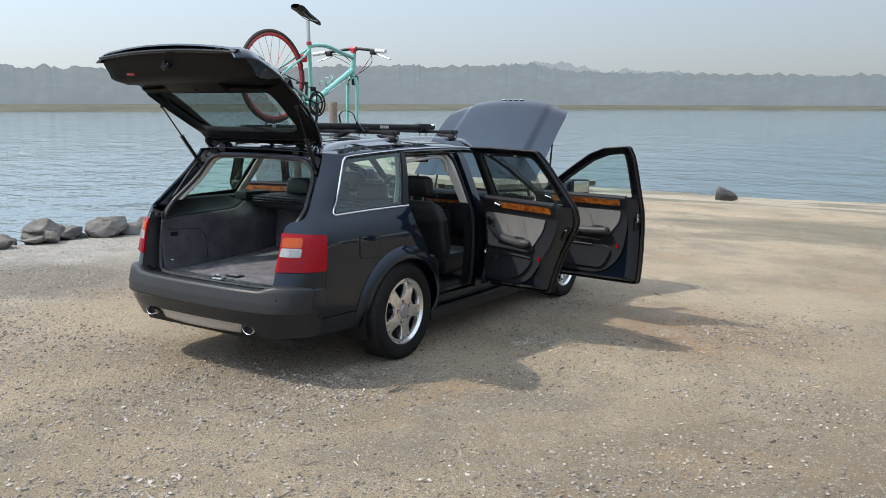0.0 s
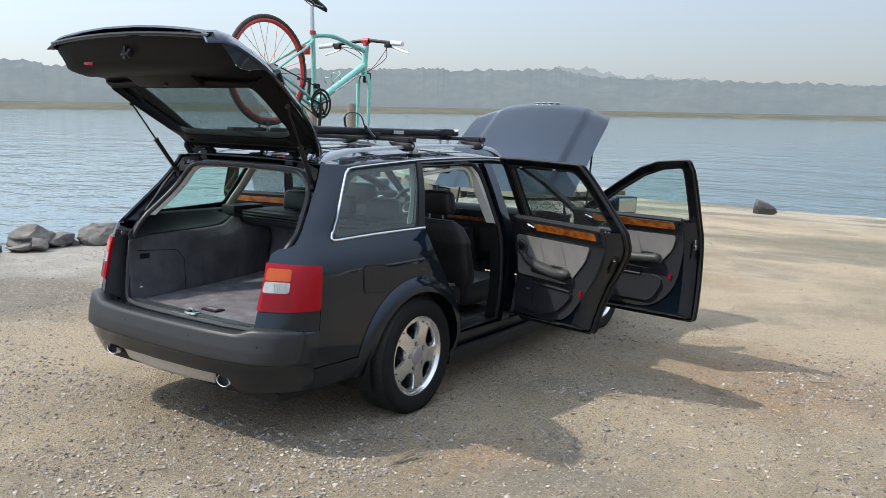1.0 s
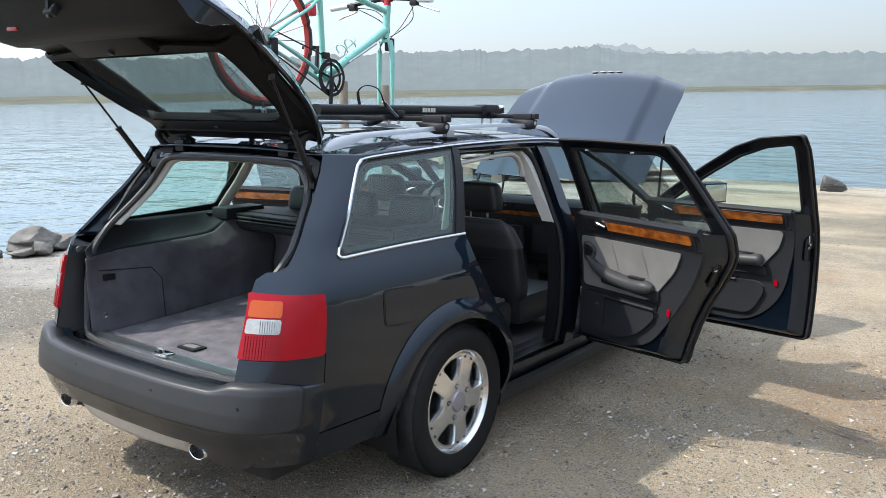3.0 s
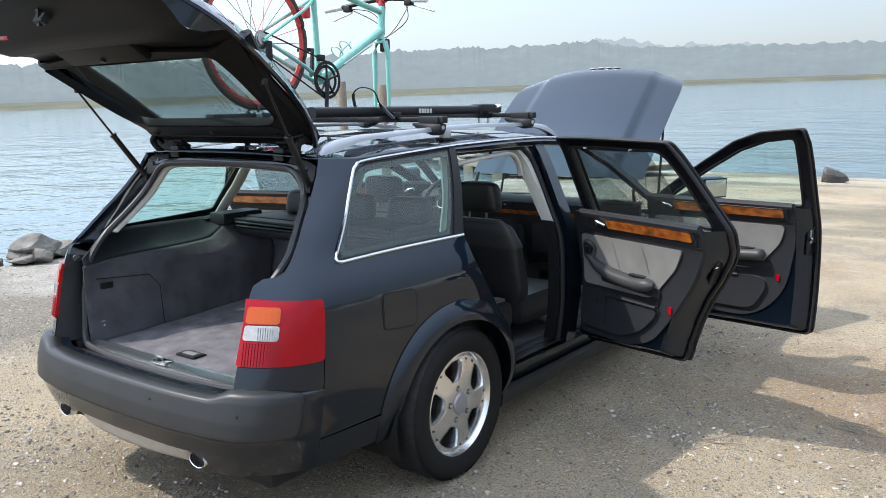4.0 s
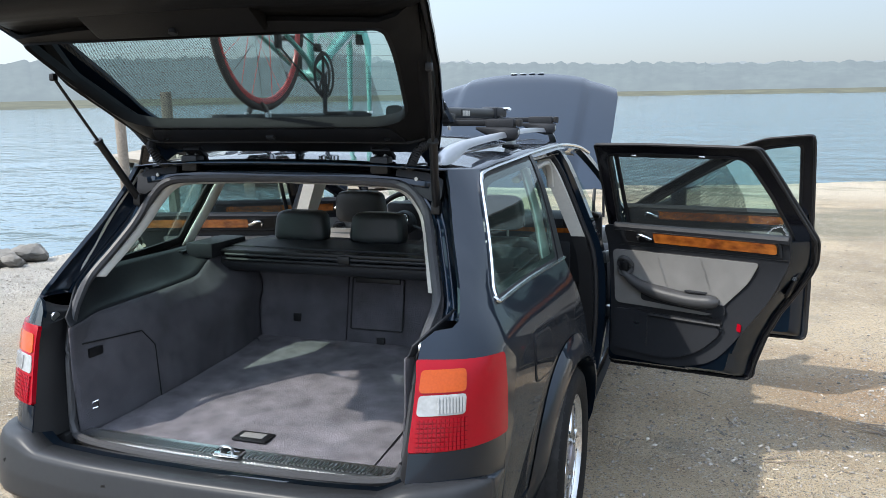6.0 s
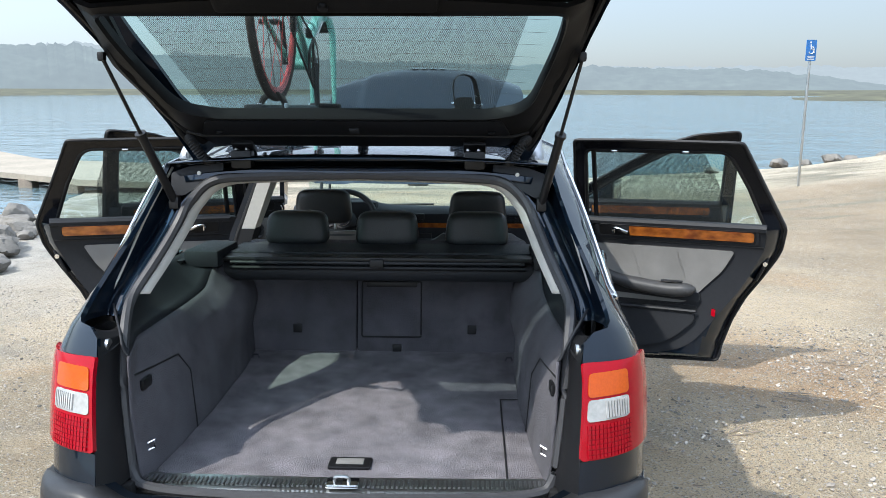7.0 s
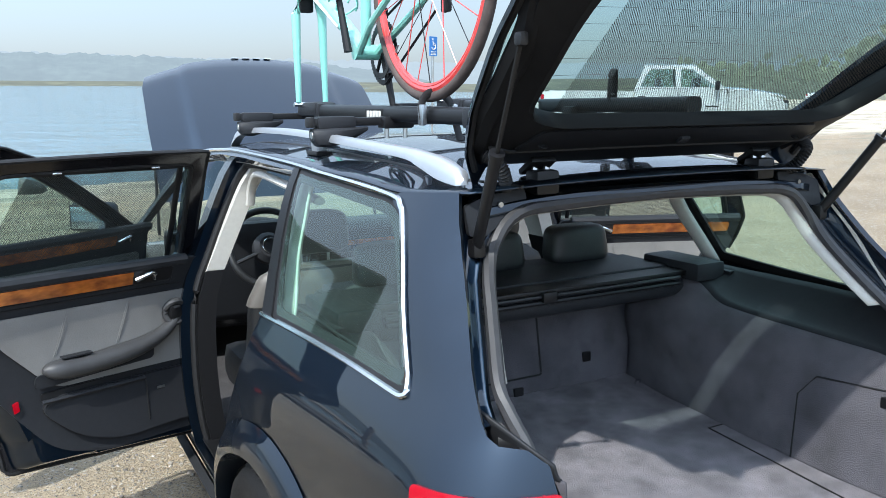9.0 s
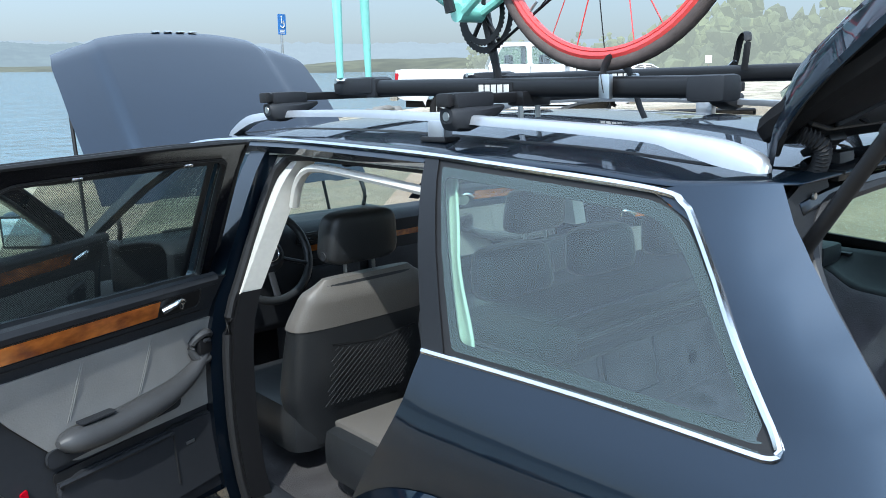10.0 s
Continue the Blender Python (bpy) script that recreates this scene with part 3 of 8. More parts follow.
def ground_height(x, y):
    d = shore_distance(x, y)
    plane = -SLOPE * min(18, max(-14, y)) + 0.1 * min(7, max(0, x - 6))
    plane += 0.02 * noise.noise((x * 0.5, y * 0.5, 0)) * min(1, max(0, (math.hypot(x, y - 1) - 3) / 4))
    if d > 60:
        plane += min(1.2, (d - 60) * 0.01)
    wide = 1.0 if y < 12 and x < 0 else 2.6
    if d >= wide:
        return plane
    if d <= 0:
        return max(-3.5, LEVEL + d * 0.22)
    k = d / wide
    k = k * k * (3 - 2 * k) if wide < 2 else k
    return LEVEL + (plane - LEVEL) * k


def axis(lo, hi, step, far):
    mid = list(np.arange(lo, hi + 1e-6, step))
    a, b, s = [], [], step
    x1, x2 = lo, hi
    while x1 > -far or x2 < far:
        s *= 1.35
        x1, x2 = x1 - s, x2 + s
        a.append(x1)
        b.append(x2)
    return a[::-1] + mid + b


def build_ground():
    xs, ys = axis(-9, 15, 0.24, 1500), axis(-7, 24, 0.24, 1500)
    co = [(x, y, ground_height(x, y)) for x in xs for y in ys]
    ny = len(ys)
    faces = [(i * ny + j, (i + 1) * ny + j, (i + 1) * ny + j + 1, i * ny + j + 1) for i in range(len(xs) - 1) for j in range(ny - 1)]
    me = bpy.data.meshes.new("ground")
    me.from_pydata(co, [], faces)
    me.materials.append(GROUND)
    me.polygons.foreach_set("use_smooth", [True] * len(me.polygons))
    return tagged(new("ground", me), "sandy packed gravel lot with patches of dry dirt", "ground", kind="structure")


build_ground()


def build_water():
    bm = grid(lambda u, v: Vector((-1600 + 3200 * u, -1600 + 3200 * v, LEVEL)), 8, 8)
    return tagged(part("water", bm, WATER), "rippled grey-blue bay water", "water", kind="structure")


build_water()


def ridge(name, label, mat, a0, a1, dist, height, seed, rough=1.0, n=1100, depth=60, base=-1.0):
    """A wooded ridge along an arc: height(angle) in metres, with a bumpy top of tree crowns."""
    def fn(u, v):
        a = radians(a0 + (a1 - a0) * u)
        h = height(math.degrees(a))
        bumps = noise.noise((u * 60 * rough, seed, 0)) * 0.10 + noise.noise((u * 190 * rough, seed, 3)) * 0.06 + noise.noise((u * 470 * rough, seed, 7)) * 0.035
        top = h * (1 + bumps)
        bumps = bumps * 0.9 + abs(noise.noise((u * 420 * rough, seed, 13))) * 0.08 + abs(noise.noise((u * 150 * rough, seed, 17))) * 0.16 - 0.06
        top = h * (1 + bumps)
        clump = noise.noise((u * 260 * rough, v * 14, seed + 11)) * 7 * v * (1 - 0.5 * v)
        r = dist + depth * v ** 1.5 + clump
        return Vector((math.cos(a) * r, math.sin(a) * r, base + (top - base) * (v ** 0.8)))
    return tagged(part(name, grid(fn, n, 12), mat), label, "hill", kind="structure")


def hill_height(a):
    return lerp_table([(50, 0.3), (62, 0.8), (64, 3.5), (67, 7), (71, 9.5), (75, 10.5), (85, 12), (97, 13.7), (105, 15), (111, 16), (117, 19.5), (127, 19.5), (136, 17), (148, 17.2), (160, 18), (200, 17)], a)


# both ridges carry their haze as glow in the material
ridge("backdrop_hill", "wooded hills across the bay, painted with haze", FARHILL, 62, 205, 330, hill_height, 3.0)
ridge("backdrop_hill_far", "wooded hills beyond, painted with heavy haze", FARTHERHILL, 20, 125, 620, lambda a: lerp_table([(20, 40), (30, 24), (45, 16), (60, 17), (75, 18), (100, 22), (111, 28), (114, 34), (117, 34), (121, 28), (125, 12)], a), 9.0, 0.8)


def far_shore(u, v):
    a = radians(62 + 150 * u)
    r = (245 + 28 * math.sin(u * 9) + 95 * min(1, abs(u - 0.22) * 0)) + 110 * v
    return Vector((math.cos(a) * r, math.sin(a) * r, LEVEL - 0.2 + 1.0 * min(1, v * 6) + 0.9 * v))


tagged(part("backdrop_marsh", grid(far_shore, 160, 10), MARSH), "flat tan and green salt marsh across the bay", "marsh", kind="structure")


# ---- the car's body surface ----
WIDTH = [(0.15, 0.79), (0.25, 0.845), (0.35, 0.878), (0.5, 0.902), (0.65, 0.910), (0.8, 0.907), (0.9, 0.898), (0.97, 0.884), (1.04, 0.855),
         (1.2, 0.790), (1.3, 0.748), (1.38, 0.710), (1.43, 0.680), (1.47, 0.635)]
TAPER = [(-0.8, 0.842), (-0.6, 0.868), (-0.33, 0.898), (0.0, 0.952), (0.11, 0.972), (0.3, 0.985), (0.6, 0.995), (1.0, 1.0), (2.2, 1.0), (2.8, 0.985), (3.3, 0.94), (3.7, 0.80)]
CORNER_X = [(0.70, 0.815), (0.781, 0.80), (0.868, 0.765), (0.95, 0.71), (1.04, 0.63), (1.173, 0.50), (1.374, 0.30), (1.674, 0.0)]
CORNER_Y = [(0.70, -0.70), (0.781, -0.78), (0.868, -0.86), (0.95, -0.92), (1.04, -0.962), (1.173, -0.99), (1.374, -1.012), (1.674, -1.02)]


def smooth_table(tab):
    """A smooth curve through the table's points that never overshoots them."""
    xs, ys = [a for a, b in tab], [b for a, b in tab]
    d = [(y2 - y1) / (x2 - x1) for x1, x2, y1, y2 in zip(xs, xs[1:], ys, ys[1:])]
    m = [d[0]] + [0.0 if p * q <= 0 else 2 * p * q / (p + q) for p, q in zip(d, d[1:])] + [d[-1]]

    def fn(x):
        if x <= xs[0]:
            return ys[0]
        if x >= xs[-1]:
            return ys[-1]
        k = max(i for i in range(len(xs) - 1) if xs[i] <= x)
        h = xs[k + 1] - xs[k]
        t = (x - xs[k]) / h
        return (2 * t ** 3 - 3 * t * t + 1) * ys[k] + (t ** 3 - 2 * t * t + t) * h * m[k] + (3 * t * t - 2 * t ** 3) * ys[k + 1] + (t ** 3 - t * t) * h * m[k + 1]
    return fn


WIDTH_AT, TAPER_AT, CORNER_X_AT, CORNER_Y_AT = (smooth_table(q) for q in (WIDTH, TAPER, CORNER_X, CORNER_Y))


def clamp01(x):
    return min(1.0, max(0.0, x))


def half_width(y, z):
    low = 0.68 + 0.32 * clamp01((z - 0.92) / 0.15)
    return WIDTH_AT(z) * (1 - (1 - TAPER_AT(y)) * low)


def roll_in(p, z):
    """The rear pillar rounds inwards towards the tailgate opening."""
    if z < 1.0 or p > -0.3:
        return 0.0
    t = clamp01((z - 1.0) / 0.28)
    deep = 0.060 * t * t * (3 - 2 * t) - 0.025 * clamp01((z - 1.34) / 0.09)
    edge = -0.868 + (z - 1.0) * 0.87
    k = max(0.0, min(1.15, (edge + 0.22 - p) / 0.22))
    return deep * k * k


def skin_point(p, z):
    """A point of the right body side: p runs forward along the side, and round the rear corner below -0.7."""
    w = clamp01((-0.45 - p) / 0.5)
    if p >= -0.70:
        return Vector((half_width(p, z) - roll_in(p, z), p + (z - 0.72) * 0.10 * w, z))
    lean = 0.10 * w + 0.12 * clamp01((-0.7 - p) / 0.3)
    return Vector((CORNER_X_AT(-p) * half_width(-0.70, z) / 0.815 - roll_in(p, z), CORNER_Y_AT(-p) + (z - 0.72) * lean, z))


def skin_normal(p, z):
    e = 0.02
    n = (skin_point(p + e, z) - skin_point(p - e, z)).cross(skin_point(p, z + e) - skin_point(p, z - e))
    return n.normalized() if n.x * 1.0 - n.y * (p < -0.9) > 0 else -n.normalized()


def skin(s, off=0.0):
    """The body surface of one side for slab(), raised by off; depth goes inwards."""
    def fn(p, z, d):
        q = skin_point(p, z) + skin_normal(p, z) * (off - d)
        return Vector((q.x * s, q.y, q.z))
    return fn


def skin_x(s, off=0.0):
    """The same, with depth straight inwards across the car."""
    def fn(p, z, d):
        q = skin_point(p, z)
        return Vector(((q.x + off - d) * s, q.y, q.z))
    return fn


def arc(cy, cz, r, a0, a1, n=16):
    return [(cy + r * math.cos(radians(a0 + (a1 - a0) * k / n)), cz + r * math.sin(radians(a0 + (a1 - a0) * k / n))) for k in range(n + 1)]


car = thing("station_wagon", "dark navy station wagon with doors, bonnet and tailgate open", "car", G)

ROOF_Z = [(-0.55, 1.428), (-0.4, 1.452), (0.0, 1.488), (0.5, 1.506), (1.0, 1.502), (1.35, 1.478), (1.6, 1.44)]
SIDE_TOP = [(-0.55, 1.415), (-0.33, 1.405), (-0.1, 1.423), (0.3, 1.442), (0.8, 1.455), (1.1, 1.455), (1.4, 1.44), (1.6, 1.405)]


# roof skin between the two side rails
def roof_point(u, v):
    y = -0.52 + 2.10 * v
    z0, z1 = lerp_table(SIDE_TOP, y), lerp_table(ROOF_Z, y)
    x1 = half_width(y, z0) - roll_in(y - 0.02, z0)
    k = abs(2 * u - 1)
    return Vector(((2 * u - 1) * x1, y - (0.05 * (1 - k * k) if v < 0.02 else 0) + 0.06 * (1 - k * k) * (v > 0.98), z1 - (z1 - z0) * k ** 2.6))


part("roof", grid(roof_point, 40, 44), PAINT, car, thick=0.004)
part("headliner", grid(lambda u, v: roof_point(0.04 + 0.92 * u, 0.04 + 0.94 * v) - Vector((0, 0, 0.035)), 24, 24), HEADLINER, car, "light grey fabric roof lining", thick=0.006)
for s in (-1, 1):
    # bright roof channel line and black roof seam
    part("roof_seam", tube([roof_point(0.5 + s * 0.395, k / 30) + Vector((0, 0, 0.001)) for k in range(31)], 0.009, 6, flat=0.4), RUBBER, car)

ARCH_R = 0.392
DOOR_EDGE = [(0.275, 1.439), (0.205, 1.25), (0.118, 1.06), (0.132, 0.96), (0.155, 0.91), (0.21, 0.82), (0.28, 0.715), (0.335, 0.615)]
GATE_EDGE = [(-1.040, 0.940), (-1.015, 0.985), (-0.965, 1.010), (-0.905, 1.014), (-0.872, 1.026), (-0.845, 1.045), (-0.825, 1.06), (-0.756, 1.12), (-0.692, 1.18), (-0.635, 1.24), (-0.583, 1.30), (-0.539, 1.355), (-0.505, 1.415)]
SEAL_EDGE = [(0.606, -0.80, 0.955), (0.610, -0.775, 0.985), (0.620, -0.745, 1.00), (0.621, -0.735, 1.01), (0.621, -0.73, 1.02), (0.619, -0.712, 1.04), (0.616, -0.70, 1.06), (0.592, -0.652, 1.12), (0.564, -0.592, 1.18), (0.540, -0.544, 1.24), (0.512, -0.52, 1.30), (0.47, -0.505, 1.345), (0.43, -0.50, 1.385)]


for s in (-1, 1):
    # rear quarter panel with its window opening
    outline = [(0.118, 1.06)] + DOOR_EDGE[3:] + [q for q in arc(0, 0.335, ARCH_R, 38, 168, 18)] + [(-0.72, 0.412), (-0.7405, 0.412), (-0.7405, 0.69), (-0.7405, 0.925), (-0.80, 0.930), (-0.95, 0.938)]
    outline += GATE_EDGE + [(-0.42, 1.410), (-0.34, 1.407)]
    outline += [(-0.30, 1.397), (-0.392, 1.345), (-0.61, 1.036)]
    quarter = part("quarter_panel", slab(outline, skin(s), 0.012, step=0.045), PAINT, car, "dark navy painted rear quarter panel")
    chrome = spline([(0.112, 1.060), (-0.25, 1.049), (-0.575, 1.0365)], 8) + [(-0.590, 1.0363), (-0.602, 1.038), (-0.609, 1.043), (-0.6085, 1.051)] + spline([(-0.600, 1.062), (-0.505, 1.185), (-0.398, 1.338), (-0.36, 1.378), (-0.30, 1.398), (0.0, 1.421), (0.3, 1.438), (0.8, 1.450), (1.1, 1.450), (1.4, 1.434), (1.62, 1.395)], 6)
    part("window_trim", tube([skin(s, 0.004)(q[0], q[1], 0) for q in chrome], 0.0068, 6), CHROME, quarter, "bright window surround strip")
    glass = round_corners([(-0.592, 1.050), (-0.375, 1.352), (-0.315, 1.382), (0.0, 1.405), (0.21, 1.419), (0.135, 1.25), (0.045, 1.072)], [0.03, 0.05, 0.04, 0, 0.01, 0, 0.01])
    rim = [(-0.605, 1.040), (-0.392, 1.345), (-0.30, 1.394), (0.0, 1.417), (0.232, 1.433), (0.155, 1.25), (0.062, 1.060)]
    gin = round_corners([(-0.555, 1.070), (-0.365, 1.325), (-0.305, 1.360), (0.0, 1.385), (0.195, 1.400), (0.12, 1.25), (0.034, 1.088)], [0.03, 0.06, 0.05, 0, 0.02, 0, 0.02])
    part("side_window_seal", slab(rim, skin(s, -0.004), 0.006, [gin], 0.05), RUBBER, quarter, "black window gasket")
    part("side_window", slab(glass, skin(s, -0.003), 0, step=0.06), SIDEGLASS, quarter, "dusty green-tinted rear side window")
    part("door_pillar_cover", slab([(0.058, 1.060), (0.150, 1.25), (0.228, 1.433), (0.275, 1.437), (0.205, 1.25), (0.118, 1.06)], skin(s, 0.001), 0.02, step=0.05), BLACK, quarter, "gloss black pillar cover")
    # fuel flap on one side only
    if s > 0:
        flap = round_corners([(-0.437, 0.755), (-0.437, 0.893), (-0.255, 0.885), (-0.258, 0.745)], 0.03)
        ring = round_corners([(-0.4435, 0.7485), (-0.4435, 0.8995), (-0.2485, 0.8915), (-0.2515, 0.7385)], 0.034)
        part("fuel_flap_gap", slab(ring, skin(s, 0.0022), 0.002, step=0.015), RUBBER, quarter)
        part("fuel_flap", slab(flap, skin(s, 0.0038), 0.004, step=0.015), PAINT, quarter)
    # wheel arch flare
    def flare(u, v, s=s):
        a = radians(-14 + 200 * u)
        r = ARCH_R - 0.018 + 0.085 * v
        y, z = r * math.cos(a), 0.335 + r * math.sin(a)
        z = max(z, 0.235)
        q = skin_point(y, z)
        bulge = 0.032 * (1 - v ** 2.2) * min(1, 6 * u + 0.4, 6 * (1 - u) + 0.4)
        return Vector(((q.x + 0.003 + bulge) * s, y, z))
    bm = grid(flare, 46, 7)
    add_grid(bm, lambda u, v: flare(u, 0) - Vector((0.10 * v * s, 0, 0)), 46, 2)
    part("wheel_arch_flare", bm, PAINT, car, "painted flared wheel arch")
    # inner wheel house
    def house(u, v, s=s):
        a = radians(-20 + 220 * u)
        return Vector(((0.86 - 0.28 * v) * s, 0.40 * math.cos(a), 0.335 + 0.40 * math.sin(a)))
    bm = grid(house, 24, 3)
    add_grid(bm, lambda u, v: Vector((0.58 * s, 0.40 * v * math.cos(radians(-20 + 220 * u)), 0.335 + 0.40 * v * math.sin(radians(-20 + 220 * u)))), 24, 2)
    part("wheel_house", bm, RUBBER, car)

    # tail lamp: red body, amber, clear and ribbed red fields
    lamp_o = round_corners([(-0.746, 0.928), (-0.748, 0.711), (-1.068, 0.708), (-1.046, 0.942)], [0.012, 0.012, 0.01, 0.012])
    lamp = part("tail_lamp", slab(lamp_o, skin(s, 0.010), 0.014, step=0.03), REDLENS, car, "red tail lamp with amber and clear fields")
    def field(name, o, mat, lift, label):
        part(name, slab(o, skin(s, lift), 0.004, step=0.03), mat, lamp, label)
    field("turn_signal_lens", round_corners([(-0.915, 0.915), (-0.918, 0.858), (-1.044, 0.858), (-1.036, 0.916)], 0.012), AMBERLENS, 0.0125, "amber turn signal lens")
    field("reversing_lens", round_corners([(-0.918, 0.852), (-0.921, 0.800), (-1.050, 0.800), (-1.044, 0.852)], 0.012), CLEARLENS, 0.0125, "clear reversing lens")
    bm = bmesh.new()
    for k in range(9):
        p0 = -0.925 - 0.0085 * k
        add_slab(bm, [(p0, 0.846), (p0, 0.806), (p0 - 0.005, 0.806), (p0 - 0.005, 0.846)], skin(s, 0.0165), 0.004, step=0.06)
    part("lens_rib", bm, CLEARLENS, lamp)
    bm = bmesh.new()
    for r in range(7):
        for k in range(13):
            p0, z0 = -0.915 - 0.0105 * k, 0.713 + 0.0118 * r
            add_slab(bm, [(p0, z0), (p0 - 0.008, z0), (p0 - 0.008, z0 + 0.008), (p0, z0 + 0.008)], skin(s, 0.0145), 0.004, step=0.06)
    part("reflector_grid", bm, REDLENS, lamp)
    # painted filler below the lamp
    part("lamp_filler", slab([(-0.744, 0.708), (-0.745, 0.600), (-1.072, 0.60), (-1.066, 0.705)], skin(s, 0.001), 0.01, step=0.04), PAINT, car)

    # rear pillar channel beside the tailgate opening: two steps down to the seal
    def channel(u, v, s=s):
        i = 3 + u * (len(GATE_EDGE) - 4)
        k = min(int(i), len(GATE_EDGE) - 2)
        f = i - k
        p, z = (GATE_EDGE[k][j] + (GATE_EDGE[k + 1][j] - GATE_EDGE[k][j]) * f for j in (0, 1))
        a = skin_point(p, z)
        b = Vector(SEAL_EDGE[k]).lerp(Vector(SEAL_EDGE[k + 1]), f)
        q = a.lerp(b, lerp_table([(0, 0), (0.12, 0.03), (0.35, 0.30), (0.45, 0.34), (0.55, 0.42), (0.8, 0.82), (1, 0.96)], v))
        q.y += lerp_table([(0, 0), (0.12, 0.045), (0.35, 0.070), (0.55, 0.060), (0.7, 0.030), (0.85, 0.012), (1, 0.008)], v)
        return Vector((q.x * s, q.y, q.z - 0.004))
    part("rear_pillar_channel", grid(channel, 60, 20), PAINT, car, "painted gutter beside the tailgate opening")
    # jamb between the lamp and the seal
    lamp_line = [skin_point(p, z) - Vector((0, 0, 0.006)) for p, z in ((-0.905, 1.014), (-0.965, 1.010), (-1.015, 0.985), (-1.043, 0.945), (-1.052, 0.85), (-1.064, 0.72), (-1.072, 0.60))]
    seal_line = [(0.621, -0.735, 1.01), (0.612, -0.745, 1.000), (0.606, -0.765, 0.985), (0.600, -0.79, 0.960), (0.588, -0.842, 0.85), (0.575, -0.865, 0.72), (0.556, -0.88, 0.61)]
    def lamp_jamb(u, v, s=s):
        i = min(int(u * 6), 5)
        a, b = Vector(lamp_line[i]).lerp(Vector(lamp_line[i + 1]), u * 6 - i), Vector(seal_line[i]).lerp(Vector(seal_line[i + 1]), u * 6 - i)
        q = a.lerp(b, v)
        dip = math.sin(math.pi * v)
        return Vector(((q.x - 0.010 * dip) * s, q.y + 0.02 * dip * (u < 0.5), q.z - 0.035 * dip * max(0, 0.5 - u) * 2))
    part("lamp_jamb", grid(lamp_jamb, 30, 8), BLACK, car, "painted jamb beside the tail lamp")
    part("striker_pin", tube([(0.628 * s, -0.86, 0.958), (0.605 * s, -0.86, 0.958)], 0.017, 10), STEEL, car, "steel striker pin")

# tailgate opening seal, one loop
def seal_half(s):
    return [Vector((x * s, y, z)) for x, y, z in ((0.0, -0.918, 0.570), (0.30, -0.910, 0.572), (0.50, -0.892, 0.580), (0.553, -0.878, 0.612), (0.572, -0.86, 0.72), (0.585, -0.84, 0.85), (0.594, -0.80, 0.955), (0.604, -0.745, 1.02),
                                                 (0.602, -0.705, 1.06), (0.576, -0.648, 1.12), (0.550, -0.594, 1.18), (0.526, -0.546, 1.24), (0.497, -0.517, 1.30), (0.43, -0.505, 1.362), (0.30, -0.497, 1.376), (0.0, -0.493, 1.383))]


loop = spline(seal_half(1), 5)[:-1] + spline(seal_half(-1)[::-1], 5)[:-1]
part("tailgate_seal", tube(loop, 0.0145, 8, closed=True), SEAL, car, "black rubber tailgate seal")
inner = [Vector((q.x * 0.94, q.y + 0.0, 0.99 + (q.z - 0.99) * 0.95)) for q in loop]
bm = bmesh.new()
va, vb = [bm.verts.new(q + Vector((0, 0.006, 0))) for q in loop], [bm.verts.new(q + Vector((0, 0.03, 0))) for q in inner]
for k in range(len(va)):
    a, b = k, (k + 1) % len(va)
    if va[a].co.z > 1.06:
        bm.faces.new((va[a], va[b], vb[b], vb[a]))
part("opening_trim", bm, HEADLINER, car, "light grey trim round the tailgate opening", thick=0.004)
# body ring behind the seal: header panel under the hinges
def header(u, v):
    x = (2 * u - 1) * (0.53 - 0.02 * v)
    k = abs(2 * u - 1) ** 3
    return Vector((x, lerp_table([(0, -0.475), (0.35, -0.455), (0.65, -0.50), (1, -0.505)], v), lerp_table([(0, 1.425), (0.35, 1.412), (0.65, 1.402), (1, 1.385)], v) - 0.028 * k * (0.6 + 0.4 * v)))


part("roof_end_panel", grid(header, 30, 10), PAINT, car, "painted panel under the tailgate hinges", thick=0.003)

# ---- rear bumper ----
def bumper_rear(u, v):
    """The bumper from one corner seam round the back to the other."""
    p = -1.674 + abs(2 * u - 1) * (1.674 - 0.7425)
    if v > 0.64:
        v = 0.64 + (v - 0.64) * (1 - 0.5 * clamp01((-p - 1.10) / 0.12))
    z = lerp_table([(0, 0.632), (0.05, 0.629), (0.10, 0.619), (0.22, 0.596), (0.45, 0.525), (0.62, 0.462), (0.66, 0.452), (0.8, 0.385), (1.0, 0.300)], v)
    out = lerp_table([(0, -0.055), (0.03, 0.0), (0.05, 0.022), (0.10, 0.037), (0.22, 0.043), (0.45, 0.046), (0.62, 0.040), (0.66, 0.028), (0.8, -0.004), (1, -0.055)], v)
    side = clamp01((p + 0.95) / 0.206)
    out = out * (1 - side) + 0.003 * side
    z -= 0.03 * side * (1 - v)
    z -= 0.036 * clamp01((-p - 1.06) / 0.08) * max(0.0, 1 - v / 0.45) ** 1.5
    n = skin_normal(p, max(z, 0.5))
    q = skin_point(p, z) + Vector((n.x, n.y, 0)).normalized() * out
    return Vector((q.x * (1 if u > 0.5 else -1), q.y, q.z))


bumper = part("rear_bumper", grid(bumper_rear, 96, 28), PAINT, car, "navy rear bumper with dark grey insert and sensors")


def bumper_insert(u, v):
    """The grey textured band of the bumper, ending in a rounded corner on each side."""
    t = 2 * u - 1
    corner = clamp01((abs(t) - 0.955) / 0.045)
    v = 0.015 + 0.615 * (0.5 + (v - 0.5) * (1 - 0.22 * corner ** 3))
    q = bumper_rear(0.5 + 0.5 * t * 0.915, v)
    n = Vector((q.x, (q.y + 0.2) * 1.3, 0)).normalized()
    return q + n * 0.0035


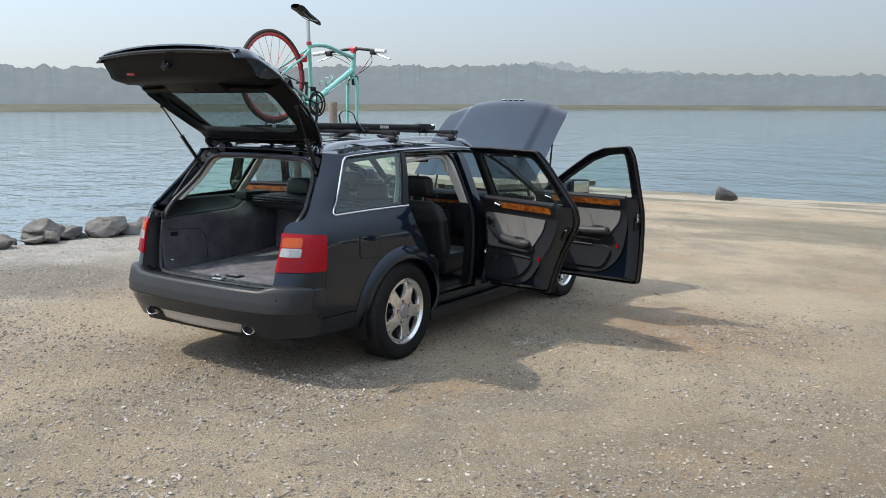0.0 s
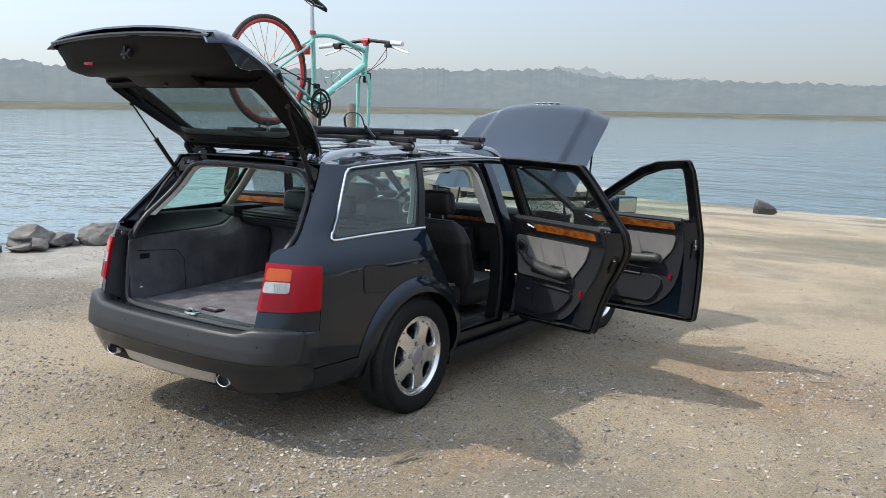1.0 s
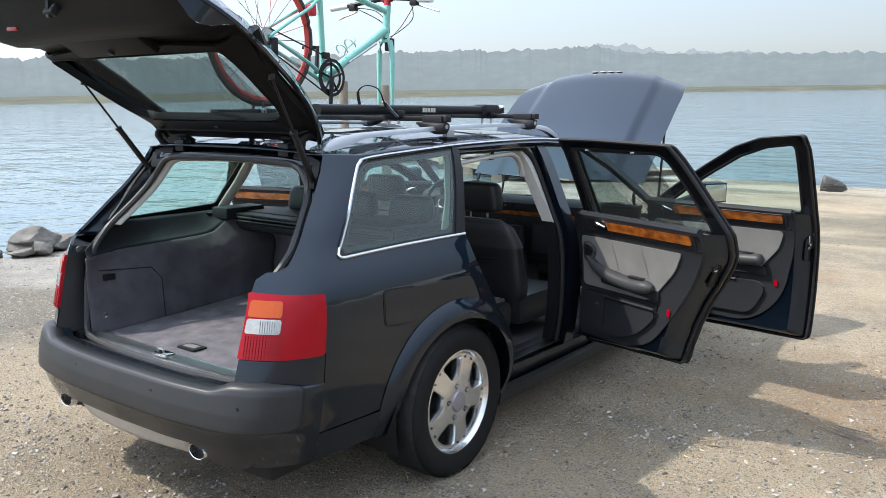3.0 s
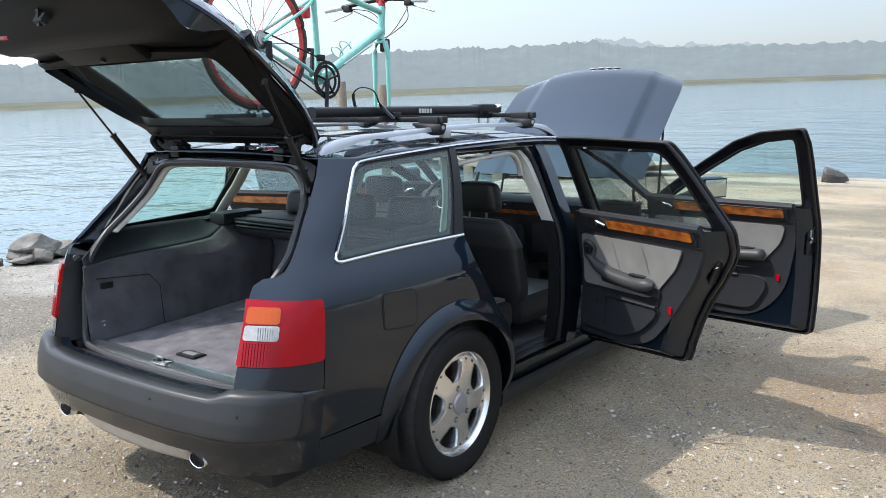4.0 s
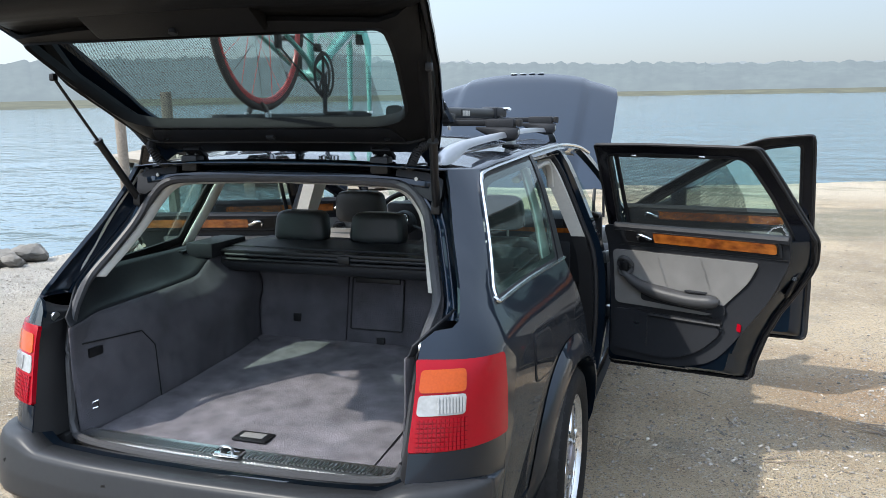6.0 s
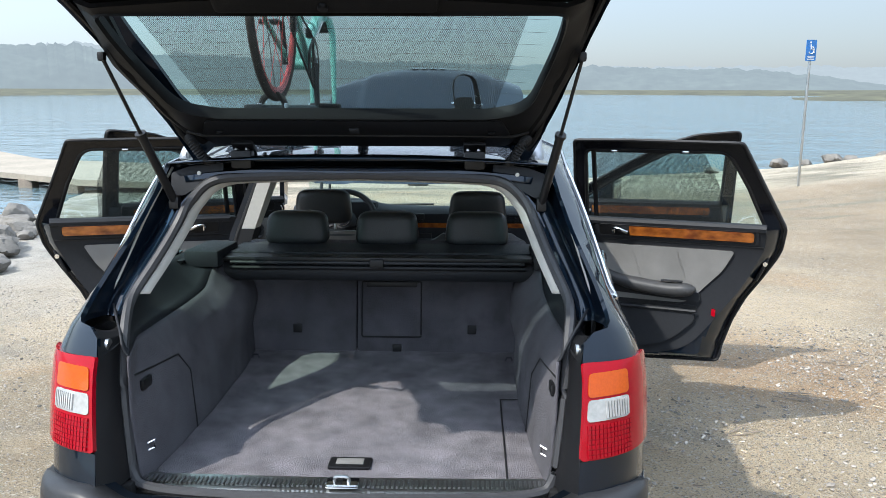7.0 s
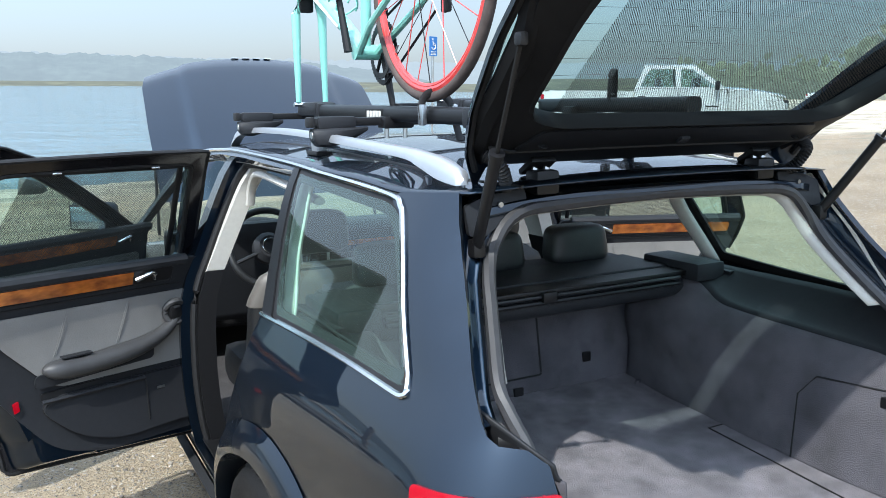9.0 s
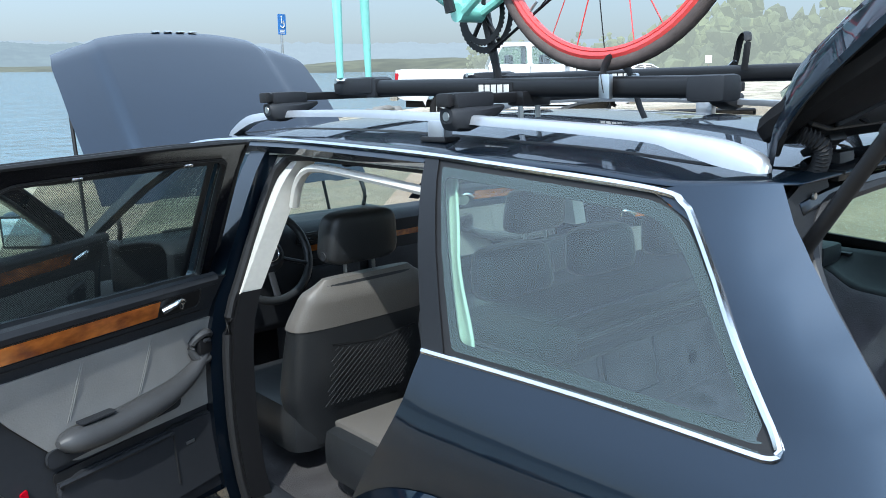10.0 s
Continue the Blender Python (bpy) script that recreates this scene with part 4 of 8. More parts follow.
part("bumper_insert", grid(bumper_insert, 90, 18), CLADDING, bumper, "dark grey textured bumper insert", thick=0.003)
for s in (-1, 1):
    low = [(-0.741, 0.300), (-0.741, 0.408), (-0.72, 0.410), (-0.380, 0.410), (-0.392, 0.345), (-0.385, 0.300)]
    part("bumper_side", slab(low, skin(s, 0.004), 0.02, step=0.05), PAINT, bumper, "painted bumper end beside the wheel")


def bumper_shape(s):
    return lambda u, v: bumper_rear(0.5 + 0.5 * s * u * 1.274 / 0.93, v)


for s in (-1, 1):
    for p in (-1.42, -1.02):
        q = bumper_shape(s)((p + 1.674) / 1.274, 0.36)
        part("parking_sensor", lathe([(0.0, 0.004), (0.008, 0.004), (0.009, 0.0)], 12, Matrix.Translation(q + Vector((0, -0.001, 0))) @ Matrix.Rotation(radians(-90), 4, "Z")), BLACK, bumper)
    # tail pipe, with a black drum round it painted as the shade of its recess
    part("pipe_recess_shade", lathe([(0.0, 0.012), (0.055, 0.012), (0.066, 0.0), (0.066, -0.1)], 20, Matrix.Translation((0.452 * s, -1.010, 0.362)) @ Matrix.Rotation(radians(-90), 4, "Z") @ Matrix.Diagonal((1, 1.25, 0.8, 1))), RUBBER, bumper)
    pipe = Matrix.Translation((0.452 * s, -0.985, 0.345)) @ Matrix.Rotation(radians(-90), 4, "Z")
    part("tail_pipe", lathe([(0.036, -0.20), (0.038, 0.06), (0.036, 0.068), (0.033, 0.066), (0.031, 0.0), (0.031, -0.15)], 24, pipe @ Matrix.Diagonal((1, 1.25, 0.82, 1)), caps=False), CHROME, car, "chromed oval tail pipe")
part("bumper_top_pad", grid(lambda u, v: Vector(((2 * u - 1) * 0.585, -0.905 - 0.085 * v - 0.055 * v * (1 - abs(2 * u - 1) ** 2), lerp_table([(0, 0.566), (0.3, 0.574), (0.6, 0.584), (1, 0.590)], v))), 30, 10), CLADDING, bumper)
skid = lambda u, v: Vector(((2 * u - 1) * (0.40 - 0.05 * v), -1.078 + 0.035 * (2 * u - 1) ** 2 + 0.035 * v, 0.392 - 0.088 * v + 0.008 * math.sin(v * 3.14)))
part("skid_plate", grid(skid, 24, 8), SKID, bumper, "brushed aluminium skid plate", thick=0.006)
part("bumper_underside", grid(lambda u, v: Vector(((2 * u - 1) * 0.60, -0.93 + 0.5 * v, 0.310 - 0.04 * v)), 6, 4), BLACK, car)

# ---- load sill and cargo bay ----
def floor_z(y):
    """The load floor falls towards the tailgate."""
    return 0.637 + 0.066 * (y - 0.13)


part("load_sill", slab(round_corners([(-0.55, 0.0), (-0.55, 0.085), (0.55, 0.085), (0.55, 0.0)], 0.02), lambda a, b, d: Vector((a, -0.895 + b - 0.012 * (1 - (a / 0.55) ** 2), 0.586 - 0.014 * (1 - b / 0.085) - d)), 0.02, step=0.05), STEEL, car, "ribbed metal load sill")
rib_mesh = None
for k in range(86):
    x = -0.535 + k * 0.0126
    if abs(x) > 0.05:
        if rib_mesh is None:
            rib = part("sill_rib", box((0, 0, 0), (0.006, 0.040, 0.006)), ALU, car, flat=True)
            rib_mesh = rib.data
        else:
            rib = tagged(new("sill_rib", rib_mesh))
            rib.parent = car
        rib.location = (x, -0.846 - 0.012 * (1 - (x / 0.55) ** 2), 0.585)
part("lock_striker", box((0, -0.862, 0.588), (0.090, 0.050, 0.014), 0.008), CHROME, car, "chromed lock plate on the sill")
# black block on the plate, standing for the shade of its hole
part("lock_hole_shade", box((-0.008, -0.866, 0.595), (0.016, 0.034, 0.006)), RUBBER, car)
part("lock_hoop", tube(spline([(-0.018, -0.874, 0.592), (-0.016, -0.878, 0.612), (0.016, -0.878, 0.612), (0.018, -0.874, 0.592)], 5), 0.0045, 8), STEEL, car)
for s in (-1, 1):
    part("sill_end", box((0.592 * s, -0.888, 0.572), (0.10, 0.07, 0.06), 0.015), RUBBER, car)
part("cargo_floor", slab([(-0.60, -0.835), (0.60, -0.835), (0.60, 0.24), (-0.60, 0.24)], lambda a, b, d: Vector((a, b, floor_z(b) + 0.003 * noise.noise((a * 5, b * 5, 0)) - d)), 0.02, step=0.05), CARPET, car, "charcoal cargo floor carpet")
part("floor_seam", tube([(0.440, y, floor_z(y) + 0.002) for y in np.linspace(-0.26, -0.83, 8)], 0.0026, 5), RUBBER, car)
part("floor_seam", tube([(x, -0.26, floor_z(-0.26) + 0.002) for x in np.linspace(0.440, 0.50, 4)], 0.0022, 5), RUBBER, car)
bm = box((0, -0.725, floor_z(-0.725) + 0.003), (0.120, 0.070, 0.010), 0.006)
part("floor_handle", bm, BLACK, car, "black lift handle in the cargo floor")
part("handle_recess", box((0, -0.725, floor_z(-0.725) + 0.009), (0.078, 0.036, 0.004), 0.003), GREYLEATHER, car)
CARPET_TOP = smooth_table([(-0.86, 0.925), (-0.45, 0.945), (-0.16, 0.962), (-0.05, 1.02), (0.2, 1.05)])
for s in (-1, 1):
    # side lining: bulges over the wheel house
    def lining(u, v, s=s):
        y = -0.86 + 1.06 * u
        top = CARPET_TOP(y)
        z = floor_z(y) - 0.006 + (top - floor_z(y) + 0.006) * v
        base_x = lerp_table([(-0.86, 0.545), (-0.6, 0.52), (-0.35, 0.505), (0.0, 0.50), (0.2, 0.515)], y)
        out = lerp_table([(0, 0), (0.5, 0.012), (0.8, 0.038), (0.93, 0.065), (1, 0.085)], v)
        swell = 0.035 * clamp01((y + 0.30) / 0.30) * math.sin(math.pi * clamp01((v - 0.25) / 0.75)) ** 2
        lim = lerp_table([(-0.86, 0.560), (-0.78, 0.580), (-0.70, 0.605), (-0.5, 0.66)], y)
        return Vector((min(base_x + out - swell, lim) * s, y, z))
    part("side_lining", grid(lining, 40, 24), WALLCARPET, car, "dark carpeted cargo side lining", thick=0.006)
    def ledge(u, v, s=s):
        y = -0.85 + 1.03 * u
        q = lining((y + 0.86) / 1.06, 1)
        out = half_width(max(y, -0.69), 1.05) - 0.040 - roll_in(max(y, -0.70), 1.05)
        out = min(out, lerp_table([(-0.86, 0.575), (-0.70, 0.66), (-0.6, 0.72)], y))
        k = v ** 0.7
        return Vector(((abs(q.x) + (out - abs(q.x)) * k) * s, y, q.z + (lerp_table([(-0.86, 0.955), (-0.70, 1.04), (-0.62, 1.058)], y) - q.z) * v ** 1.3))
    part("side_ledge", grid(ledge, 24, 8), TRIM, car, thick=0.006)
    # shelf support block
    part("cover_bracket", box((0.622 * s, 0.055, 1.052), (0.125, 0.26, 0.062), 0.014), TRIM, car, "dark plastic cover bracket")
    part("side_hatch_seam", tube([lining(0.34, 0.02) - Vector((0.004 * s, 0, 0)), lining(0.34, 0.55) - Vector((0.004 * s, 0, 0)), lining(0.30, 0.72) - Vector((0.004 * s, 0, 0)), lining(0.06, 0.80) - Vector((0.004 * s, 0, 0))], 0.003, 5), RUBBER, car)
    part("hatch_latch", box(lining(0.1, 0.70) - Vector((0.006 * s, 0, 0)), (0.012, 0.06, 0.03), 0.004), BLACK, car)
    part("lashing_eye", tube([(0.50 * s, 0.115, 0.634), (0.495 * s, 0.110, 0.650), (0.478 * s, 0.110, 0.650), (0.474 * s, 0.115, 0.634)], 0.004, 6), CHROME, car, "chromed lashing eye")
    part("lashing_eye", tube([(0.545 * s, -0.80, 0.665), (0.530 * s, -0.79, 0.672), (0.530 * s, -0.79, 0.650), (0.545 * s, -0.80, 0.645)], 0.004, 6), CHROME, car, "chromed lashing eye")
    # inner quarter: light pillar trims
    def pillar(u, v, s=s):
        z = 1.03 + 0.37 * u
        y0 = lerp_table([(1.03, -0.70), (1.2, -0.60), (1.4, -0.47)], z)
        y1 = lerp_table([(1.03, -0.575), (1.2, -0.450), (1.36, -0.35), (1.4, -0.29)], z)
        y = y0 + (y1 - y0) * v
        return Vector(((half_width(y, z) - 0.035 - 0.02 * (1 - v)) * s, y, z))
    part("rear_pillar_trim", grid(pillar, 12, 5), HEADLINER, car, "light grey rear pillar trim", thick=0.006)
    def cpillar(u, v, s=s):
        z = 1.05 + 0.37 * u
        y = lerp_table([(1.05, 0.020), (1.25, 0.130), (1.42, 0.205)], z) + (0.085 - 0.01 * u) * v
        return Vector(((half_width(y, z) - 0.045 - 0.02 * math.sin(v * 3.1)) * s, y, z))
    part("door_pillar_trim", grid(cpillar, 12, 6), HEADLINER, car, "light grey pillar trim", thick=0.006)

# rear seat back, split one third to two
for x0, x1 in ((-0.56, -0.112), (-0.106, 0.56)):
    def back(u, v, x0=x0, x1=x1):
        return Vector((x0 + (x1 - x0) * u, 0.205 + 0.07 * v, 0.64 + 0.42 * v))
    ob = part("rear_seat_back", slab(round_corners([(0, 0), (1, 0), (1, 1), (0, 1)], 0.03), lambda a, b, d, x0=x0, x1=x1: back(a, b, x0, x1) + Vector((0, d, 0)), 0.11, step=0.12), WALLCARPET, car, "carpet-backed folding rear seat back")
    cx = -0.345 if x0 < -0.3 else 0.345
    part("seat_latch", box((cx, 0.222, 0.728), (0.036, 0.012, 0.036), 0.004), BLACK, ob)
hatch = round_corners([(-0.088, 0.70), (0.145, 0.70), (0.145, 0.915), (-0.088, 0.915)], 0.008)
part("ski_hatch", slab(hatch, lambda a, b, d: Vector((a, 0.200 + 0.07 * (b - 0.64) / 0.42 + d, b)), 0.01, step=0.1), WALLCARPET, car, "carpeted ski hatch")
part("ski_hatch_gap", tube([(a, 0.198 + 0.07 * (b - 0.64) / 0.42, b) for a, b in refine(hatch, 0.05)], 0.0035, 6, closed=True), RUBBER, car)
part("ski_hatch_grip", box((0.028, 0.240, 0.904), (0.2, 0.012, 0.022), 0.004), BLACK, car)
part("seat_latch", box((0.05, 0.205, 0.655), (0.036, 0.014, 0.03), 0.004), BLACK, car)
# cargo cover cassette
cover = part("cargo_cover", tube([(-0.560, 0.025, 1.000), (0.560, 0.025, 1.000)], 0.040, 16), TRIM, car, "rolled black cargo cover cassette")
part("cover_rail", box((0, 0.020, 1.046), (1.13, 0.085, 0.016), 0.005), BLACK, cover)
part("cover_bar", tube([(-0.53, -0.024, 1.016), (0.53, -0.024, 1.016)], 0.008, 8), BLACK, cover)
part("cover_bar", tube([(-0.53, -0.026, 1.035), (0.53, -0.026, 1.035)], 0.006, 8), LEATHER, cover)
part("cover_grip", box((0.0, -0.032, 1.034), (0.050, 0.02, 0.030), 0.004), BLACK, cover)
part("parcel_ledge", box((0, 0.185, 1.050), (1.15, 0.24, 0.02), 0.008), TRIM, car)


def headrest(parent, x, y, z, w, h, mat, lean=0.0, d=0.10, label="black leather headrest"):
    def fn(u, v):
        a, b = 2 * math.pi * u, math.pi * (v - 0.5)
        def sp(c, e):
            return math.copysign(abs(c) ** e, c)
        cx, cz = sp(math.cos(b), 0.35) * sp(math.cos(a), 0.45), sp(math.sin(b), 0.45)
        cy = sp(math.cos(b), 0.35) * sp(math.sin(a), 0.55)
        zz = cz * h / 2
        return Vector((x + cx * w / 2 * (1 - 0.06 * cz), y + cy * d / 2 + lean * zz, z + zz))
    hr = part("headrest", grid(fn, 28, 16, wrap=True), mat, parent, label)
    for dx in (-0.055, 0.055):
        part("post", tube([(x + dx, y, z - h / 2 - 0.05), (x + dx, y, z - h / 2 + 0.03)], 0.006, 8), STEEL, hr)
    return hr


for hx in (-0.355, 0.005, 0.362):
    headrest(car, hx, 0.315, 1.118, 0.246, 0.135, LEATHER, 0.1)
# rear bench
part("rear_seat_cushion", box((0, 0.625, 0.50), (1.22, 0.56, 0.17), 0.055), LEATHER, car, "black leather rear bench cushion")
part("rear_seat_insert", box((-0.335, 0.635, 0.584), (0.46, 0.50, 0.024), 0.011), TANLEATHER, car, "taupe leather seat insert")
part("rear_seat_insert", box((0.335, 0.635, 0.584), (0.46, 0.50, 0.024), 0.011), TANLEATHER, car, "taupe leather seat insert")
part("rear_backrest", box((0, 0.37, 0.82), (1.16, 0.12, 0.46), 0.05, Matrix.Rotation(radians(-9), 3, "X")), LEATHER, car, "black leather rear backrest")
# cabin floor, tunnel, bulkhead
part("cabin_floor", box((0, 1.20, 0.33), (1.46, 1.95, 0.03), 0.01), FLOORCARPET, car, "black cabin carpet")
part("centre_tunnel", box((0, 1.45, 0.46), (0.24, 1.2, 0.26), 0.04), TRIM, car)
part("gear_lever", tube([(0, 1.62, 0.58), (0, 1.60, 0.70)], [0.012, 0.022], 10), LEATHER, car)


def front_seat(s):
    x = 0.37 * s
    seat = part("front_seat", box((x, 1.22, 0.51), (0.50, 0.52, 0.18), 0.06), LEATHER, car, "black leather front seat with taupe shoulders" if s < 0 else "black leather front seat, taupe shoulders darkened as shade")
    def shell(u, v, d=0.0):
        a = 2 * math.pi * u
        hh = lerp_table([(0, 0.20), (0.35, 0.262), (0.75, 0.262), (0.93, 0.225), (1, 0.16)], v)
        def sp(c, e):
            return math.copysign(abs(c) ** e, c)
        z = 0.45 + 0.57 * v
        y = 1.04 - 0.17 * v
        return Vector((x + sp(math.cos(a), 0.5) * hh, y + sp(math.sin(a), 0.6) * lerp_table([(0, 0.085), (0.5, 0.08), (0.9, 0.055), (1, 0.02)], v), z))
    part("backrest", grid(shell, 40, 18, wrap=True), LEATHER, seat, "black leather backrest with map net")
    bm = grid(lambda u, v: shell(u, 0.74 + 0.265 * v) + (shell(u, 0.74 + 0.265 * v) - Vector((x, 1.04 - 0.17 * (0.74 + 0.265 * v), 0.45 + 0.57 * (0.74 + 0.265 * v)))) * 0.025, 40, 8, wrap=True)
    bmesh.ops.contextual_create(bm, geom=[e for e in bm.edges if e.is_boundary and e.verts[0].co.z > 1.0])
    # right shoulder takes the armrest grey: taupe darkened to stand for cabin shade
    part("shoulder_panel", bm, TANLEATHER if s < 0 else ARMREST, seat, "taupe leather shoulder panel" if s < 0 else "taupe leather shoulder panel darkened as shade")
    # map net on the back
    bm = bmesh.new()
    def net(a, b):
        z = 0.60 + 0.20 * b + 0.02 * (2 * a - 1) ** 2 * b
        y = 1.04 - 0.17 * (z - 0.45) / 0.57 - 0.088
        return Vector((x + (a - 0.5) * 0.32, y - 0.004, z))
    for k in range(-9, 16):
        for lean in (-0.55, 0.55):
            a0, a1 = k / 15 + (0.55 if lean < 0 else 0), k / 15 + (0.55 if lean < 0 else 0) + lean
            ends = [(a, b) for a, b in ((a0 + (a1 - a0) * q / 12, q / 12) for q in range(13)) if 0 <= a <= 1]
            if len(ends) > 1:
                add_tube(bm, [net(*e) for e in ends], 0.0012, 4)
    part("map_net", bm, TRIM, seat, "elastic map net", flat=True)
    part("net_rim", tube([net(0, 1), net(0.5, 1), net(1, 1)], 0.004, 5), BLACK, seat)
    headrest(seat, x, 0.905, 1.135, 0.265, 0.165, LEATHER, -0.1, 0.115)
    part("headrest_button", lathe([(0, 0.004), (0.014, 0.004), (0.017, 0.0)], 14, Matrix.Translation((x + (0.132 * s), 0.905, 1.085)) @ (Matrix() if s > 0 else Matrix.Rotation(math.pi, 4, "Z"))), TRIM, seat)
    return seat


for s in (-1, 1):
    # the driver's seat stands further forward
    front_seat(s).location.y = 0.08 if s < 0 else 0.0

# dashboard
def dash(u, v):
    x = (2 * u - 1) * 0.69
    y = lerp_table([(0, 2.28), (0.35, 1.98), (0.55, 1.80), (0.62, 1.755), (0.8, 1.77), (1, 1.83)], v)
    z = lerp_table([(0, 0.985), (0.35, 1.035), (0.55, 1.045), (0.62, 1.02), (0.8, 0.86), (1, 0.62)], v)
    hood_ = 0.05 * math.exp(-((x + 0.37) / 0.19) ** 2) * clamp01(1 - abs(v - 0.5) * 5)
    return Vector((x, y, z + hood_))


dashboard = part("dashboard", grid(dash, 40, 30), TRIM, car, "charcoal dashboard with wood trim", thick=0.01)
part("dash_wood", slab(round_corners([(-0.10, 0.925), (0.66, 0.925), (0.66, 0.962), (-0.10, 0.962)], 0.01), lambda a, b, d: Vector((a, 1.745 + 0.02 * (0.96 - b) / 0.04 + d, b)), 0.02, step=0.1), WOOD, dashboard, "dark burl wood dash strip")
for x in (-0.10, 0.02, 0.60, -0.62):
    part("air_vent", box((x, 1.748, 0.995), (0.105, 0.014, 0.045), 0.006), BLACK, dashboard)
    for k in range(3):
        part("vent_slat", box((x, 1.739, 0.982 + 0.013 * k), (0.09, 0.008, 0.003)), TRIM, dashboard)
    part("vent_wheel", box((x, 1.737, 0.994), (0.014, 0.006, 0.008)), CHROME, dashboard)
part("radio", box((0.02, 1.765, 0.85), (0.19, 0.02, 0.10), 0.004), BLACK, dashboard)
part("glove_box", box((0.40, 1.775, 0.79), (0.38, 0.03, 0.19), 0.012), TRIM, dashboard)
part("centre_console", box((0.02, 1.78, 0.72), (0.25, 0.12, 0.30), 0.02), TRIM, dashboard)
# steering wheel
sw = Matrix.Translation((-0.37, 1.60, 0.985)) @ Matrix.Rotation(radians(-24), 4, "X")
def ring_pt(a, r):
    return sw @ Vector((r * math.cos(a), 0, r * math.sin(a)))
wheel_ob = part("steering_wheel", tube([ring_pt(2 * math.pi * k / 40, 0.178) for k in range(40)], 0.016, 10, closed=True), LEATHER, car, "black leather steering wheel")
bm = bmesh.new()
add_lathe(bm, [(0.0, -0.03), (0.05, -0.03), (0.072, -0.005), (0.072, 0.03)], 20, sw @ Matrix.Rotation(radians(90), 4, "Z"))
part("airbag_cover", bm, TRIM, wheel_ob)
part("maker_badge", tube([sw @ Vector((0.036 * math.cos(2 * math.pi * j / 20), -0.034, 0.036 * math.sin(2 * math.pi * j / 20))) for j in range(20)], 0.0022, 5, closed=True), CHROME, wheel_ob, "plain round chromed badge")
for a in (200, 340, 270):
    part("spoke", tube([ring_pt(radians(a), 0.06), ring_pt(radians(a), 0.17)], 0.014, 8, flat=0.6), TRIM, wheel_ob)
part("instrument_binnacle", box((-0.37, 1.80, 1.03), (0.34, 0.10, 0.11), 0.03), TRIM, dashboard)
part("rear_view_mirror", box((0.0, 1.42, 1.335), (0.25, 0.03, 0.06), 0.02), BLACK, car)
part("mirror_glass", box((0.0, 1.403, 1.335), (0.225, 0.004, 0.046), 0.0015), CHROME, car)
part("mirror_stalk", tube([(0, 1.43, 1.345), (0, 1.50, 1.40)], 0.012, 8), BLACK, car)

